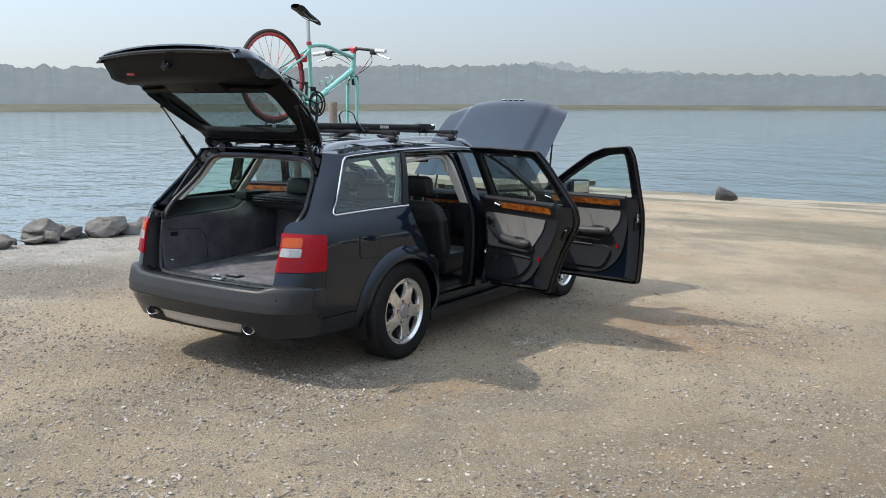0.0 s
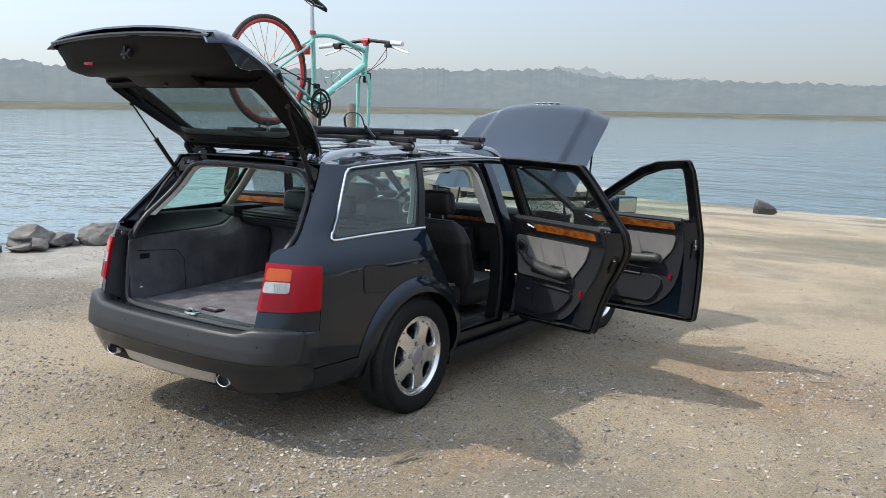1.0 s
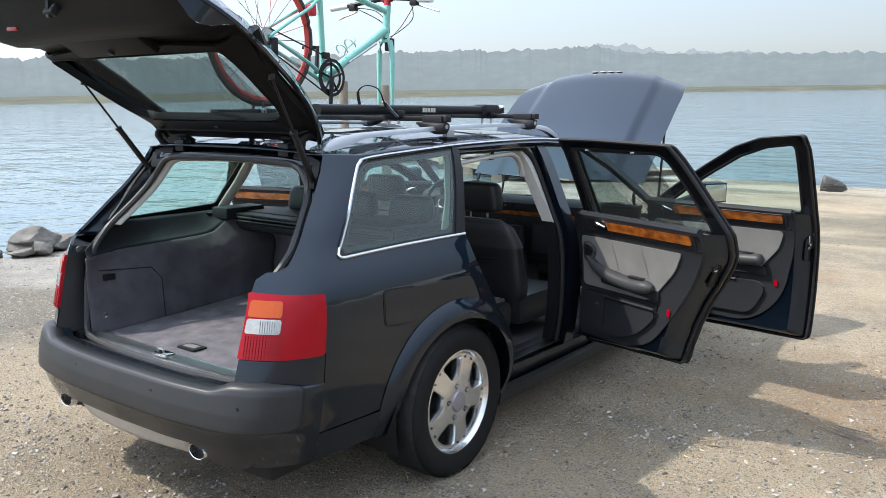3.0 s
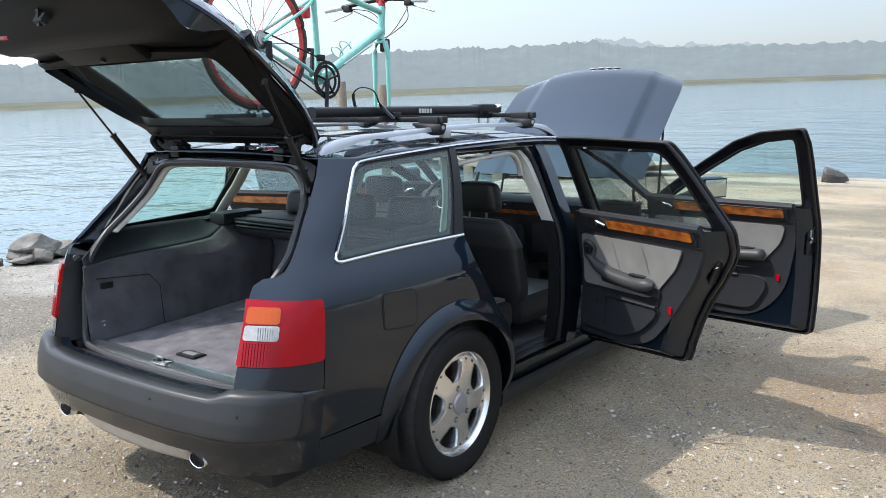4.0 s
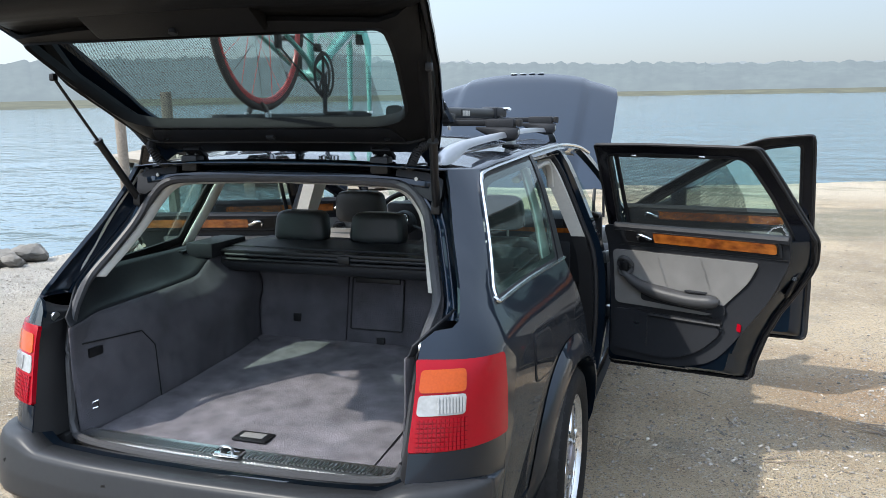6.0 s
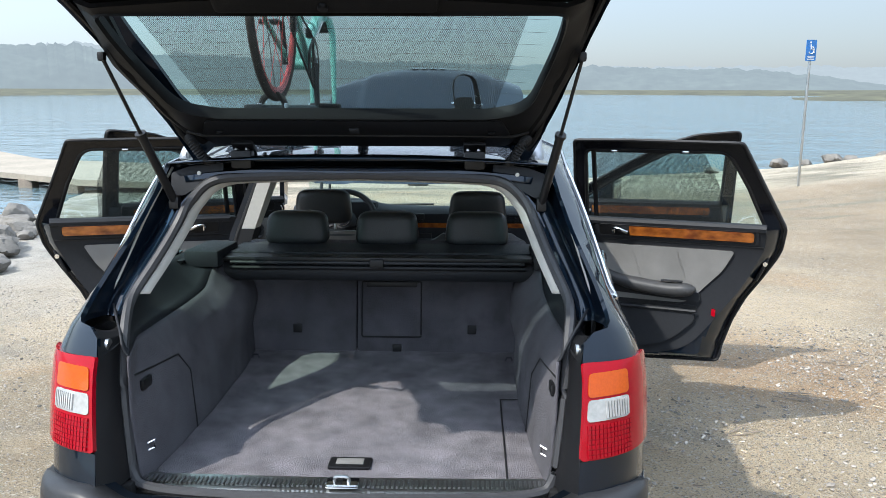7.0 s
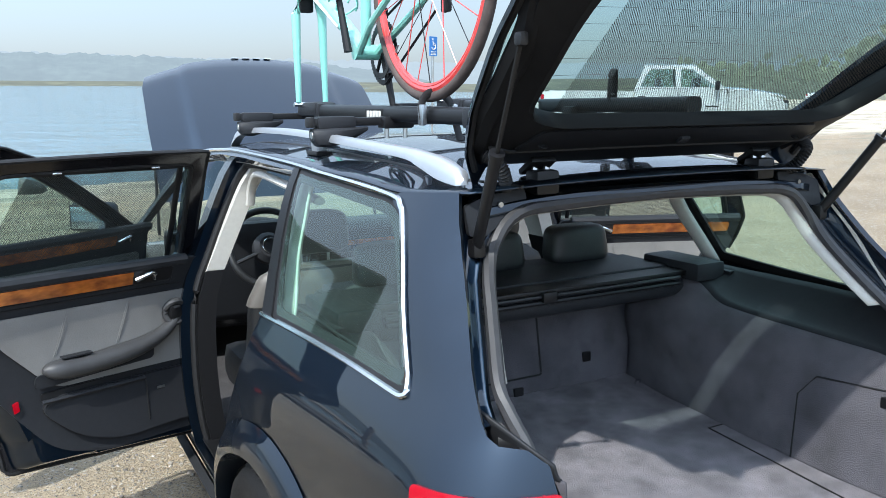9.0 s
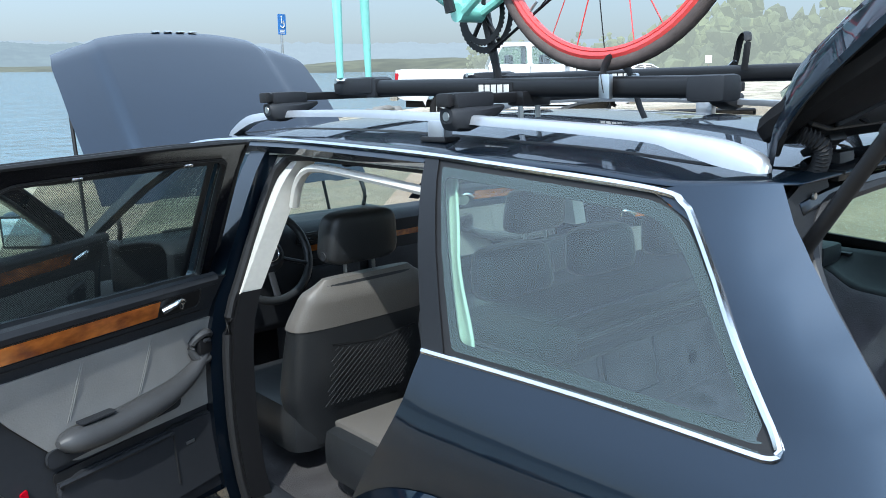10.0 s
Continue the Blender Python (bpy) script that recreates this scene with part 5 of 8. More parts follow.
# ---- pillars, sills, front end ----
for s in (-1, 1):
    part("centre_pillar", slab([(1.035, 0.36), (1.135, 0.36), (1.13, 1.0), (1.11, 1.44), (1.02, 1.44), (1.035, 1.0)], skin_x(s, -0.03), 0.05, step=0.08), PAINT, car, "painted centre door pillar")
    part("centre_pillar_seal", tube([skin_x(s, -0.075)(y, z, 0) for y, z in spline([(1.02, 0.37), (1.02, 0.7), (1.02, 1.0), (1.00, 1.30), (0.96, 1.385), (0.88, 1.408), (0.5, 1.405), (0.30, 1.40)], 6)], 0.014, 8), RUBBER, car, "black door opening seal")
    part("centre_pillar_trim", slab(round_corners([(1.00, 1.015), (1.11, 1.015), (1.10, 1.40), (0.90, 1.40), (0.945, 1.33)], [0.01, 0.01, 0.02, 0.02, 0.04]), skin_x(s, -0.085), 0.065, step=0.06), HEADLINER, car, "light grey centre pillar trim")
    part("centre_pillar_lower", slab([(1.00, 0.37), (1.13, 0.37), (1.12, 1.02), (1.00, 1.02)], skin_x(s, -0.085), 0.065, step=0.09), BLACK, car)
    part("roof_side_trim", slab([(-0.30, 1.372), (0.3, 1.40), (0.9, 1.412), (1.35, 1.40), (1.35, 1.425), (0.9, 1.437), (0.3, 1.425), (-0.30, 1.395)], skin_x(s, -0.05), 0.02, step=0.08), HEADLINER, car, "light grey roof side trim")
    strip = spline([(0.20, 1.338), (0.53, 1.364), (0.76, 1.378), (0.85, 1.368), (0.905, 1.325), (0.935, 1.26)], 6)
    part("door_opening_trim", tube([Vector((0.622 * s, q[0], q[1])) for q in strip], 0.017, 8, flat=0.7), HEADLINER, car, "light grey trim over the door opening")
    part("roof_side_rail", slab([(0.27, 1.422), (0.8, 1.436), (1.1, 1.436), (1.42, 1.42), (1.75, 1.27), (2.16, 1.03), (2.24, 1.03), (1.80, 1.30), (1.60, 1.405), (1.4, 1.44), (1.1, 1.455), (0.8, 1.455), (0.275, 1.442)], skin(s), 0.03, step=0.06), PAINT, car, "painted roof frame and windscreen pillar")
    part("sill", slab([(0.41, 0.22), (2.20, 0.22), (2.20, 0.345), (0.41, 0.365)], skin_x(s, -0.03), 0.12, step=0.09), PAINT, car, "painted door sill")
    part("sill_cladding", slab([(0.41, 0.18), (2.35, 0.18), (2.35, 0.27), (0.41, 0.27)], skin(s, 0.012), 0.03, step=0.09), CLADDING, car, "dark sill cladding")
    part("scuff_plate", box(((half_width(0.8, 0.36) - 0.085) * s, 0.86, 0.372), (0.06, 0.62, 0.008), 0.003), BLACK, car)
    part("sill_carpet", box(((half_width(0.8, 0.36) - 0.15) * s, 1.25, 0.36), (0.07, 1.7, 0.03), 0.01), TRIM, car)
    part("quarter_jamb", slab([(0.118, 1.055), (0.132, 0.96), (0.155, 0.91), (0.21, 0.82), (0.28, 0.715), (0.335, 0.615), (0.40, 0.50), (0.42, 0.37), (0.36, 0.37), (0.32, 0.50), (0.24, 0.65), (0.12, 0.80), (0.06, 0.92), (0.05, 1.055)], skin_x(s, -0.045), 0.03, step=0.06), PAINT, car)
    part("quarter_lining", slab([(0.10, 1.05), (0.13, 0.92), (0.19, 0.81), (0.27, 0.70), (0.34, 0.58), (0.41, 0.37), (0.2, 0.37), (-0.1, 1.05)], skin_x(s, -0.10), 0.02, step=0.08), TRIM, car)
    # front wing with its wheel opening
    wing = [(2.19, 0.27), (2.36, 0.27)] + [q for q in arc(2.757, 0.335, ARCH_R, 172, 8, 18)] + [(3.20, 0.40), (3.50, 0.45), (3.50, 0.74), (3.30, 0.80), (2.8, 0.90), (2.35, 0.965), (2.19, 1.0)]
    part("front_wing", slab(wing, skin(s), 0.012, step=0.06), PAINT, car, "painted front wing")
    def fflare(u, v, s=s):
        a = radians(-10 + 200 * u)
        r = ARCH_R - 0.018 + 0.075 * v
        y, z = 2.757 + r * math.cos(a), max(0.235, 0.335 + r * math.sin(a))
        return Vector(((skin_point(y, z).x + 0.003 + 0.032 * (1 - v ** 2.2)) * s, y, z))
    part("wheel_arch_flare", grid(fflare, 40, 6), PAINT, car, "painted flared wheel arch")
    part("front_wheel_house", grid(lambda u, v, s=s: Vector(((0.86 - 0.3 * v) * s, 2.757 + 0.4 * math.cos(radians(-20 + 220 * u)), 0.335 + 0.4 * math.sin(radians(-20 + 220 * u)))), 20, 2), RUBBER, car)
    part("headlamp", box((0.60 * s, 3.50, 0.70), (0.34, 0.12, 0.14), 0.03, Matrix.Rotation(radians(-14 * s), 3, "Z")), CLEARLENS, car, "clear headlamp")
def front_bumper(u, v):
    x = (2 * u - 1) * 0.86
    y = 3.74 - 0.30 * abs(2 * u - 1) ** 2.6 - 0.05 * abs(v - 0.45)
    return Vector((x, y, 0.25 + 0.42 * v))
part("front_bumper", grid(front_bumper, 30, 10), CLADDING, car, "dark grey front bumper", thick=0.01)
part("radiator_grille", box((0, 3.60, 0.72), (0.72, 0.05, 0.14), 0.02), BLACK, car)
part("engine_cover", box((0, 3.0, 0.72), (0.75, 0.75, 0.14), 0.05), BLACK, car)
part("engine_bay_floor", box((0, 2.98, 0.45), (1.40, 1.15, 0.04), 0.01), RUBBER, car)
part("bulkhead", box((0, 2.36, 0.72), (1.40, 0.05, 0.52), 0.02), RUBBER, car)
part("cowl", box((0, 2.34, 0.975), (1.38, 0.16, 0.03), 0.01), BLACK, car)
# windscreen
def screen(u, v):
    x = (2 * u - 1)
    half = 0.69 - 0.12 * v
    return Vector((x * half, 2.30 - 0.72 * v + 0.09 * (1 - x * x) * (1 - 0.4 * v), 0.985 + 0.445 * v - 0.01 * x * x))
part("windscreen", grid(screen, 24, 12), GLASS, car, "clear laminated windscreen")
part("wiper_arm", tube([(-0.45, 2.40, 0.995), (0.1, 2.36, 1.01)], 0.007, 6), BLACK, car)

# ---- bonnet, open about its rear hinges ----
def bonnet_pt(x, v):
    """Outer face of the open bonnet: v from the hinge edge to the nose."""
    k = abs(x) / 0.70
    half = lerp_table([(0, 0.69), (0.5, 0.695), (0.85, 0.685), (1.0, 0.655)], v)
    xx = x / 0.70 * half
    along = v * (0.973 + 0.148 * (1 - k ** 2.4))
    crown = 0.03 * math.sin(math.pi * v) + 0.05 * (1 - k ** 2) * (0.5 + 0.5 * v) - 0.018 * clamp01((k - 0.64) / 0.06)
    nose = -0.03 * clamp01((v - 0.88) / 0.12) ** 2
    a = radians(44.6)
    d, n = Vector((0, math.cos(a), math.sin(a))), Vector((0, -math.sin(a), math.cos(a)))
    return Vector((xx + 0.030 * v, 2.40, 1.150 - 0.03 * (1 - k * k))) + d * along + n * (crown + nose)


bonnet = part("bonnet", grid(lambda u, v: bonnet_pt(0.70 * (2 * u - 1), v), 56, 30), PAINT, car, "open navy metallic bonnet standing upright")
def bonnet_in(u, v):
    a = radians(44.6)
    q = bonnet_pt(0.67 * (2 * u - 1), 0.03 + 0.94 * v)
    return q - Vector((0, -math.sin(a), math.cos(a))) * (0.03 + 0.02 * math.sin(9 * u) * math.sin(7 * v))
part("bonnet_lining", grid(bonnet_in, 24, 16), BLACK, bonnet, thick=0.01)
for k in range(4):
    part("washer_jet", box(bonnet_pt(-0.11 + 0.072 * k, 0.995) + Vector((0, 0.0, 0.006)), (0.045, 0.02, 0.008), 0.003), CHROME, bonnet)
for s in (-1, 1):
    part("bonnet_strut", tube([(0.66 * s, 2.75, 0.92), (0.63 * s, 2.90, 1.58)], 0.009, 8), BLACK, bonnet)
    part("bonnet_hinge", tube(spline([(0.64 * s, 2.42, 0.94), (0.64 * s, 2.37, 1.04), (0.64 * s, 2.41, 1.14)], 5), 0.011, 8), BLACK, bonnet)


# ---- doors ----
def swung(hx, hy, degrees, s):
    h = Vector((hx * s, hy, 0))
    return Matrix.Translation(h) @ Matrix.Rotation(radians(degrees * s), 4, "Z") @ Matrix.Translation(-h)


def build_door(s, front):
    if front:
        turn, name, label = swung(0.86, 2.17, 79 if s > 0 else 56, s), "front_door", "open navy front door with grey leather lining and burl wood strip"
        outline = [(1.125, 0.36), (2.17, 0.345), (2.185, 0.70), (2.175, 1.02), (1.95, 1.170), (1.72, 1.307), (1.52, 1.418), (1.35, 1.470), (1.122, 1.490)]
        pane = round_corners([(1.185, 1.070), (2.02, 1.060), (1.88, 1.155), (1.70, 1.262), (1.50, 1.370), (1.34, 1.424), (1.180, 1.444)], [0.02, 0.02, 0, 0, 0, 0, 0.03])
        trim = round_corners([(2.10, 0.42), (2.12, 1.075), (1.195, 1.077), (1.205, 0.86), (1.25, 0.58), (1.42, 0.42)], [0.05, 0.03, 0.02, 0.05, 0.12, 0.12])
        leather = round_corners([(2.08, 0.70), (2.08, 0.955), (1.255, 0.96), (1.285, 0.86), (1.42, 0.70)], [0.03, 0.03, 0.03, 0.03, 0.06])
        wood = (1.256, 1.93)
        rest = [(2.0, 0.90), (1.94, 0.84), (1.80, 0.79), (1.62, 0.775), (1.42, 0.785), (1.36, 0.79)]
        pocket = round_corners([(2.06, 0.46), (2.06, 0.64), (1.40, 0.66), (1.34, 0.62), (1.42, 0.47)], [0.04, 0.03, 0.04, 0.06, 0.06])
        red = (1.29, 0.665)
    else:
        turn, name, label = Matrix.Translation((0.052, 0.128, 0) if s > 0 else (0.035, 0.099, 0)) @ swung(0.84, 1.10, 67.5 if s > 0 else 73, s), "rear_door", "open navy rear door with grey leather lining and burl wood strip"
        outline = [(0.395, 0.400), (1.10, 0.355), (1.11, 0.70), (1.10, 1.06), (1.085, 1.30), (1.065, 1.457), (0.80, 1.459), (0.318, 1.450), (0.222, 1.25), (0.128, 1.06), (0.142, 0.96), (0.165, 0.91), (0.22, 0.82), (0.29, 0.715), (0.345, 0.60), (0.380, 0.49)]
        pane = round_corners([(0.215, 1.066), (1.05, 1.060), (1.035, 1.25), (1.02, 1.412), (0.80, 1.418), (0.375, 1.410), (0.290, 1.25)], [0.02, 0.02, 0, 0.03, 0, 0.05, 0])
        trim = round_corners([(1.05, 0.425), (1.07, 1.075), (0.205, 1.077), (0.205, 0.98), (0.29, 0.80), (0.42, 0.61), (0.53, 0.47), (0.70, 0.425)], [0.04, 0.03, 0.03, 0.05, 0.05, 0.08, 0.08, 0.05])
        leather = round_corners([(1.03, 0.69), (1.04, 0.955), (0.335, 0.955), (0.385, 0.86), (0.54, 0.69)], [0.03, 0.03, 0.02, 0.03, 0.05])
        wood = (0.255, 0.815)
        rest = [(1.00, 0.895), (0.965, 0.84), (0.89, 0.795), (0.77, 0.768), (0.62, 0.755), (0.50, 0.765)]
        pocket = round_corners([(1.035, 0.47), (1.035, 0.665), (0.55, 0.665), (0.485, 0.625), (0.60, 0.51), (0.74, 0.46)], [0.04, 0.03, 0.04, 0.05, 0.06, 0.05])
        red = (0.418, 0.655)
    # the lining stands well inboard of the outer skin; the shell narrows towards it
    deep = 0.050 if front else 0.072
    lean = 0.0 if front else 0.045

    def on(off):
        base = skin_x(s, off)

        def fn(p, z, d):
            q = base(p, z, d)
            return Vector((q.x - lean * clamp01((z - 1.06) / 0.4) * s, q.y, q.z))
        return fn

    def inner(off):
        return on(off - deep)
    outer = round_corners(outline, 0.025 if front else [0.02, 0.03, 0, 0, 0, 0.02, 0, 0.015, 0, 0.02, 0.02, 0, 0, 0, 0, 0], 3)
    door = part(name, slab(outer, on(0.0), 0.022, [pane], 0.05), PAINT, car, label)
    door.matrix_parent_inverse = Matrix()
    door.matrix_basis = turn
    part("window_frame", slab(refine(outer, 0.2), on(-0.022), 0.030, [pane, [(y, z) for y, z in [(outline[0][0] + 0.10, 0.50), (outline[1][0] - 0.06, 0.50), (outline[1][0] - 0.06, 1.0), (outline[0][0] + (0.06 if front else -0.05), 1.0)]]], 0.06), GLOSSBLACK, door, "gloss black inner door frame")
    low = [(y, min(z, 1.062)) for y, z in refine(outer, 0.04) if z < 1.075]
    cy = sum(q[0] for q in low) / len(low)

    def shrink(a):
        return [(y + math.copysign(min(a * (1.0 if (y < cy) else 0.5), abs(y - cy)), cy - y), z + (0.55 * a if z < 0.5 else 0.0)) for y, z in low]
    bm = bmesh.new()
    rings = [[bm.verts.new(on(-d)(y, z, 0)) for y, z in shrink(a)] for d, a in ((0.040, 0.006), (0.055, 0.022), (0.070 + 0.3 * deep, 0.034), (0.074 + 0.75 * deep, 0.062), (0.075 + deep, 0.080))]
    for r0, r1 in zip(rings, rings[1:]):
        for n in range(len(r0)):
            bm.faces.new((r0[n], r0[(n + 1) % len(r0)], r1[(n + 1) % len(r0)], r1[n]))
    part("door_shell", bm, PAINT, door, "navy painted inner door edge")
    part("shell_face", slab(shrink(0.080), inner(-0.0745), 0.004, step=0.08), PAINT, door)
    for d, r_ in ((0.012, 0.008), (0.050, 0.007)):
        part("door_seal", tube([on(-d)(y, z, 0) for y, z in refine(outer, 0.05)], r_, 6, closed=True), RUBBER, door, "black door seal")
    # frame edge round the glass, and the pane
    py = sum(p[0] for p in pane) / len(pane)
    pin = [(py + (y - py) * 1.03, 1.22 + (z - 1.22) * 1.04) for y, z in pane]
    part("window_channel", tube([on(-0.046)(y, z, 0) for y, z in refine(pane, 0.05)], 0.010, 6, closed=True), RUBBER, door)
    part("window_channel_lip", tube([on(-0.053)(y, z, 0) for y, z in refine(pane, 0.05)], 0.004, 5, closed=True), BLACK, door)
    part("door_glass", slab(pin, on(-0.026), 0, step=0.08), GLASS, door, "green-tinted door window")
    if not front:
        part("quarter_bar", tube([on(-0.030)(1.005, 1.07, 0), on(-0.030)(0.985, 1.41, 0)], 0.011, 6, flat=0.5), BLACK, door)
        shade = round_corners([(0.40, 1.066), (0.985, 1.062), (0.975, 1.408), (0.480, 1.404), (0.415, 1.25)], 0.004)
        part("sun_shade", slab(shade, on(-0.040), 0, step=0.08), SHADE, door, "dark woven pull-up sun shade")
        part("shade_bar", tube([on(-0.044)(y, 1.405, 0) for y in (0.49, 0.7, 0.97)], 0.005, 6), BLACK, door)
        for y in (0.56, 0.88):
            part("shade_hook", box(on(-0.056)(y, 1.408, 0), (0.012, 0.028, 0.008), 0.003), CHROME, door)
    else:
        # outside mirror
        base = on(0.0)(1.99, 1.05, 0)
        c = Vector((0.955, 1.84, 1.122)) if s > 0 else Vector((-0.90, 1.98, 1.122))
        tilt = Matrix.Rotation(radians(-14 * s), 3, "Z")
        mirror = part("door_mirror", box(c, (0.215, 0.10, 0.140), 0.042, tilt, 3), PAINT, door, "painted door mirror")
        part("mirror_rim", box(c + tilt @ Vector((0.0, -0.046, 0)), (0.195, 0.014, 0.120), 0.006, tilt), BLACK, mirror)
        part("mirror_face", box(c + tilt @ Vector((0.0, -0.054, 0)), (0.175, 0.004, 0.102), 0.0015, tilt), CHROME, mirror, "mirror glass")
        part("mirror_foot", tube([base, c], 0.026, 8), BLACK, mirror)
    # lining
    part("door_lining", slab(trim, inner(-0.060), 0.028, step=0.06), TRIM, door, "charcoal door lining")
    part("lining_sill", tube([inner(-0.076)(y, 1.070, 0) for y in np.linspace(wood[0] - 0.05, wood[1] + 0.2, 8)], 0.020, 8), TRIM, door)
    part("lining_band", slab(round_corners([(wood[0] - 0.02, 0.988), (wood[1] + 0.165, 0.988), (wood[1] + 0.165, 1.060), (wood[0] - 0.02, 1.060)], 0.02), inner(-0.087), 0.008, step=0.08), TRIM, door)
    part("band_groove", tube([inner(-0.0885)(y, 0.982, 0) for y in np.linspace(wood[0] - 0.04, wood[1] + 0.19, 8)], 0.004, 5), RUBBER, door)
    surround = round_corners([(wood[0] - 0.005, 0.999), (wood[1] + 0.145, 0.999), (wood[1] + 0.145, 1.055), (wood[0] - 0.005, 1.055)], 0.014)
    part("wood_surround", tube([inner(-0.0955)(y, z, 0) for y, z in refine(surround, 0.05)], 0.0022, 5, closed=True), BLACK, door)
    part("wood_strip", slab(round_corners([(wood[0], 1.004), (wood[1], 1.004), (wood[1], 1.050), (wood[0], 1.050)], [0.015, 0.003, 0.003, 0.015]), inner(-0.094), 0.006, step=0.08), WOOD, door, "orange-brown burl wood strip")
    part("handle_recess", slab(round_corners([(wood[1] + 0.004, 1.003), (wood[1] + 0.14, 1.003), (wood[1] + 0.14, 1.051), (wood[1] + 0.004, 1.051)], 0.012), inner(-0.093), 0.003, step=0.08), BLACK, door)
    # the lever: a broad root beside the wood and a slim blade along the recess
    hq = [inner(-d)(wood[1] + a, 1.027 + b, 0) for a, b, d in ((0.080, -0.008, 0.096), (0.079, 0.006, 0.104), (0.062, 0.013, 0.109), (0.038, 0.006, 0.110), (0.012, -0.006, 0.101))]
    part("door_handle", tube(spline(hq, 4), [0.0040 + 0.0105 * (k / 16) ** 0.8 for k in range(17)], 10, flat=0.8), CHROME, door, "chromed inside door handle")
    part("handle_pivot", box(inner(-0.096)(wood[1] + 0.076, 1.027, 0), (0.010, 0.012, 0.036), 0.004), CHROME, door)
    part("leather_panel", slab(leather, inner(-0.090), 0.008, step=0.06), GREYLEATHER, door, "grey leather door insert")
    edge = [inner(-0.0885)(y, z, 0) for y, z in refine(leather, 0.05)]
    part("leather_groove", tube(edge, 0.0032, 5, closed=True), RUBBER, door)
    for k in (0.30, 0.62):
        y0 = leather[0][0] + (leather[len(leather) // 2][0] - leather[0][0]) * k
        for dy in (0.0, 0.006):
            part("stitch_seam", tube([inner(-0.0985)(y0 + dy, 0.945, 0), inner(-0.0985)(y0 + dy - 0.045, 0.80, 0)], 0.0009, 5), GREYLEATHER, door)
    # armrest: a slim grip that widens into a flat-topped pad
    rr = spline(rest, 5)
    part("armrest", tube([inner(-0.108 - 0.016 * clamp01(k / len(rr) * 2))(q[0], q[1], 0) for k, q in enumerate(rr)], [0.017 + 0.024 * clamp01(k / len(rr) * 2.2 - 0.25) - 0.030 * clamp01((k - len(rr) + 4) / 3) ** 2 for k in range(len(rr))], 12, flat=0.85), ARMREST, door, "padded dark armrest and pull handle")
    part("armrest_top", slab(round_corners([(rest[-1][0] + 0.06, 0.0), (rest[-1][0] + 0.16, 0.0), (rest[-1][0] + 0.16, 0.032), (rest[-1][0] + 0.06, 0.032)], 0.006), lambda a, b, d: inner(-0.108 - b)(a, rest[-1][1] + 0.034, 0) - Vector((0, 0, d)), 0.004, step=0.05), TRIM, door)
    part("armrest_shelf", slab(round_corners([(rest[-1][0] - 0.02, 0.70), (rest[2][0], 0.72), (rest[2][0], 0.77), (rest[-1][0] - 0.02, 0.745)], 0.02), inner(-0.095), 0.01, step=0.08), TRIM, door)
    sw_q = inner(-0.120)(rest[0][0] - 0.03, rest[0][1] - 0.015, 0)
    cup = [inner(-0.106 - 0.018 * math.sin(a) ** 2)(rest[0][0] - 0.030 + 0.034 * math.cos(a), rest[0][1] - 0.018 + 0.042 * math.sin(a), 0) for a in np.linspace(0, 2 * math.pi, 20, endpoint=False)]
    part("pull_cup", tube(cup, 0.012, 8, closed=True), ARMREST, door, "rounded upper end of the pull handle")
    part("window_switch", box(sw_q, (0.024, 0.045, 0.05), 0.010), BLACK, door)
    part("switch_rocker", box(sw_q + Vector((-0.012 * s, 0, 0.018)), (0.018, 0.022, 0.010), 0.003), TRIM, door)
    part("door_pocket", slab(pocket, inner(-0.090), 0.018, step=0.07), TRIM, door, "moulded door pocket")
    part("pocket_groove", tube([inner(-0.089)(y, z, 0) for y, z in refine(pocket, 0.05)], 0.004, 5, closed=True), RUBBER, door)
    # black sheet on the lining, drawn as the shade inside the pocket opening
    part("pocket_mouth_shade", slab(round_corners([(pocket[0][0] - 0.16, 0.652), (pocket[0][0] - 0.16, 0.690), (pocket[0][0] - 0.50, 0.680), (pocket[0][0] - 0.50, 0.652)], 0.010), inner(-0.092), 0.004, step=0.08), RUBBER, door)
    part("pocket_lip", tube([inner(-0.112)(y, 0.655, 0) for y in np.linspace(pocket[0][0] - 0.15, pocket[0][0] - 0.50, 8)], 0.008, 6), TRIM, door)
    part("pocket_divider", tube([inner(-0.110)(pocket[0][0] - 0.145, z, 0) for z in (0.50, 0.58, 0.655)], 0.003, 5), RUBBER, door)
    part("speaker_badge", box(inner(-0.1085)(pocket[0][0] - 0.09, 0.605, 0), (0.004, 0.030, 0.009), 0.001), ALU, door)
    part("door_reflector", slab(round_corners([(red[0] - 0.008, red[1] - 0.020), (red[0] + 0.010, red[1] - 0.014), (red[0] + 0.008, red[1] + 0.020), (red[0] - 0.010, red[1] + 0.014)], 0.004), inner(-0.091), 0.006, step=0.05), REDLENS, door, "red door-edge reflector")
    # latch on the rear edge, outer handle
    ly = 1.165 if front else 0.232
    lq = on(-0.078)(ly, 0.885, 0)
    part("door_latch", box(lq + Vector((0, -0.012, -0.02)), (0.050, 0.016, 0.125), 0.008, Matrix.Rotation(radians(0 if front else 24), 3, "X")), BLACK, door, "black steel door latch")
    part("latch_plate", box(lq + Vector((0.006 * s, -0.020, 0.02)), (0.038, 0.009, 0.074), 0.004, Matrix.Rotation(radians(0 if front else 24), 3, "X")), STEEL, door, "bright latch plate")
    part("latch_bolt", tube([lq + Vector((-0.014 * s, -0.026, 0.010)), lq + Vector((-0.034 * s, -0.026, 0.010))], 0.011, 8), CHROME, door)
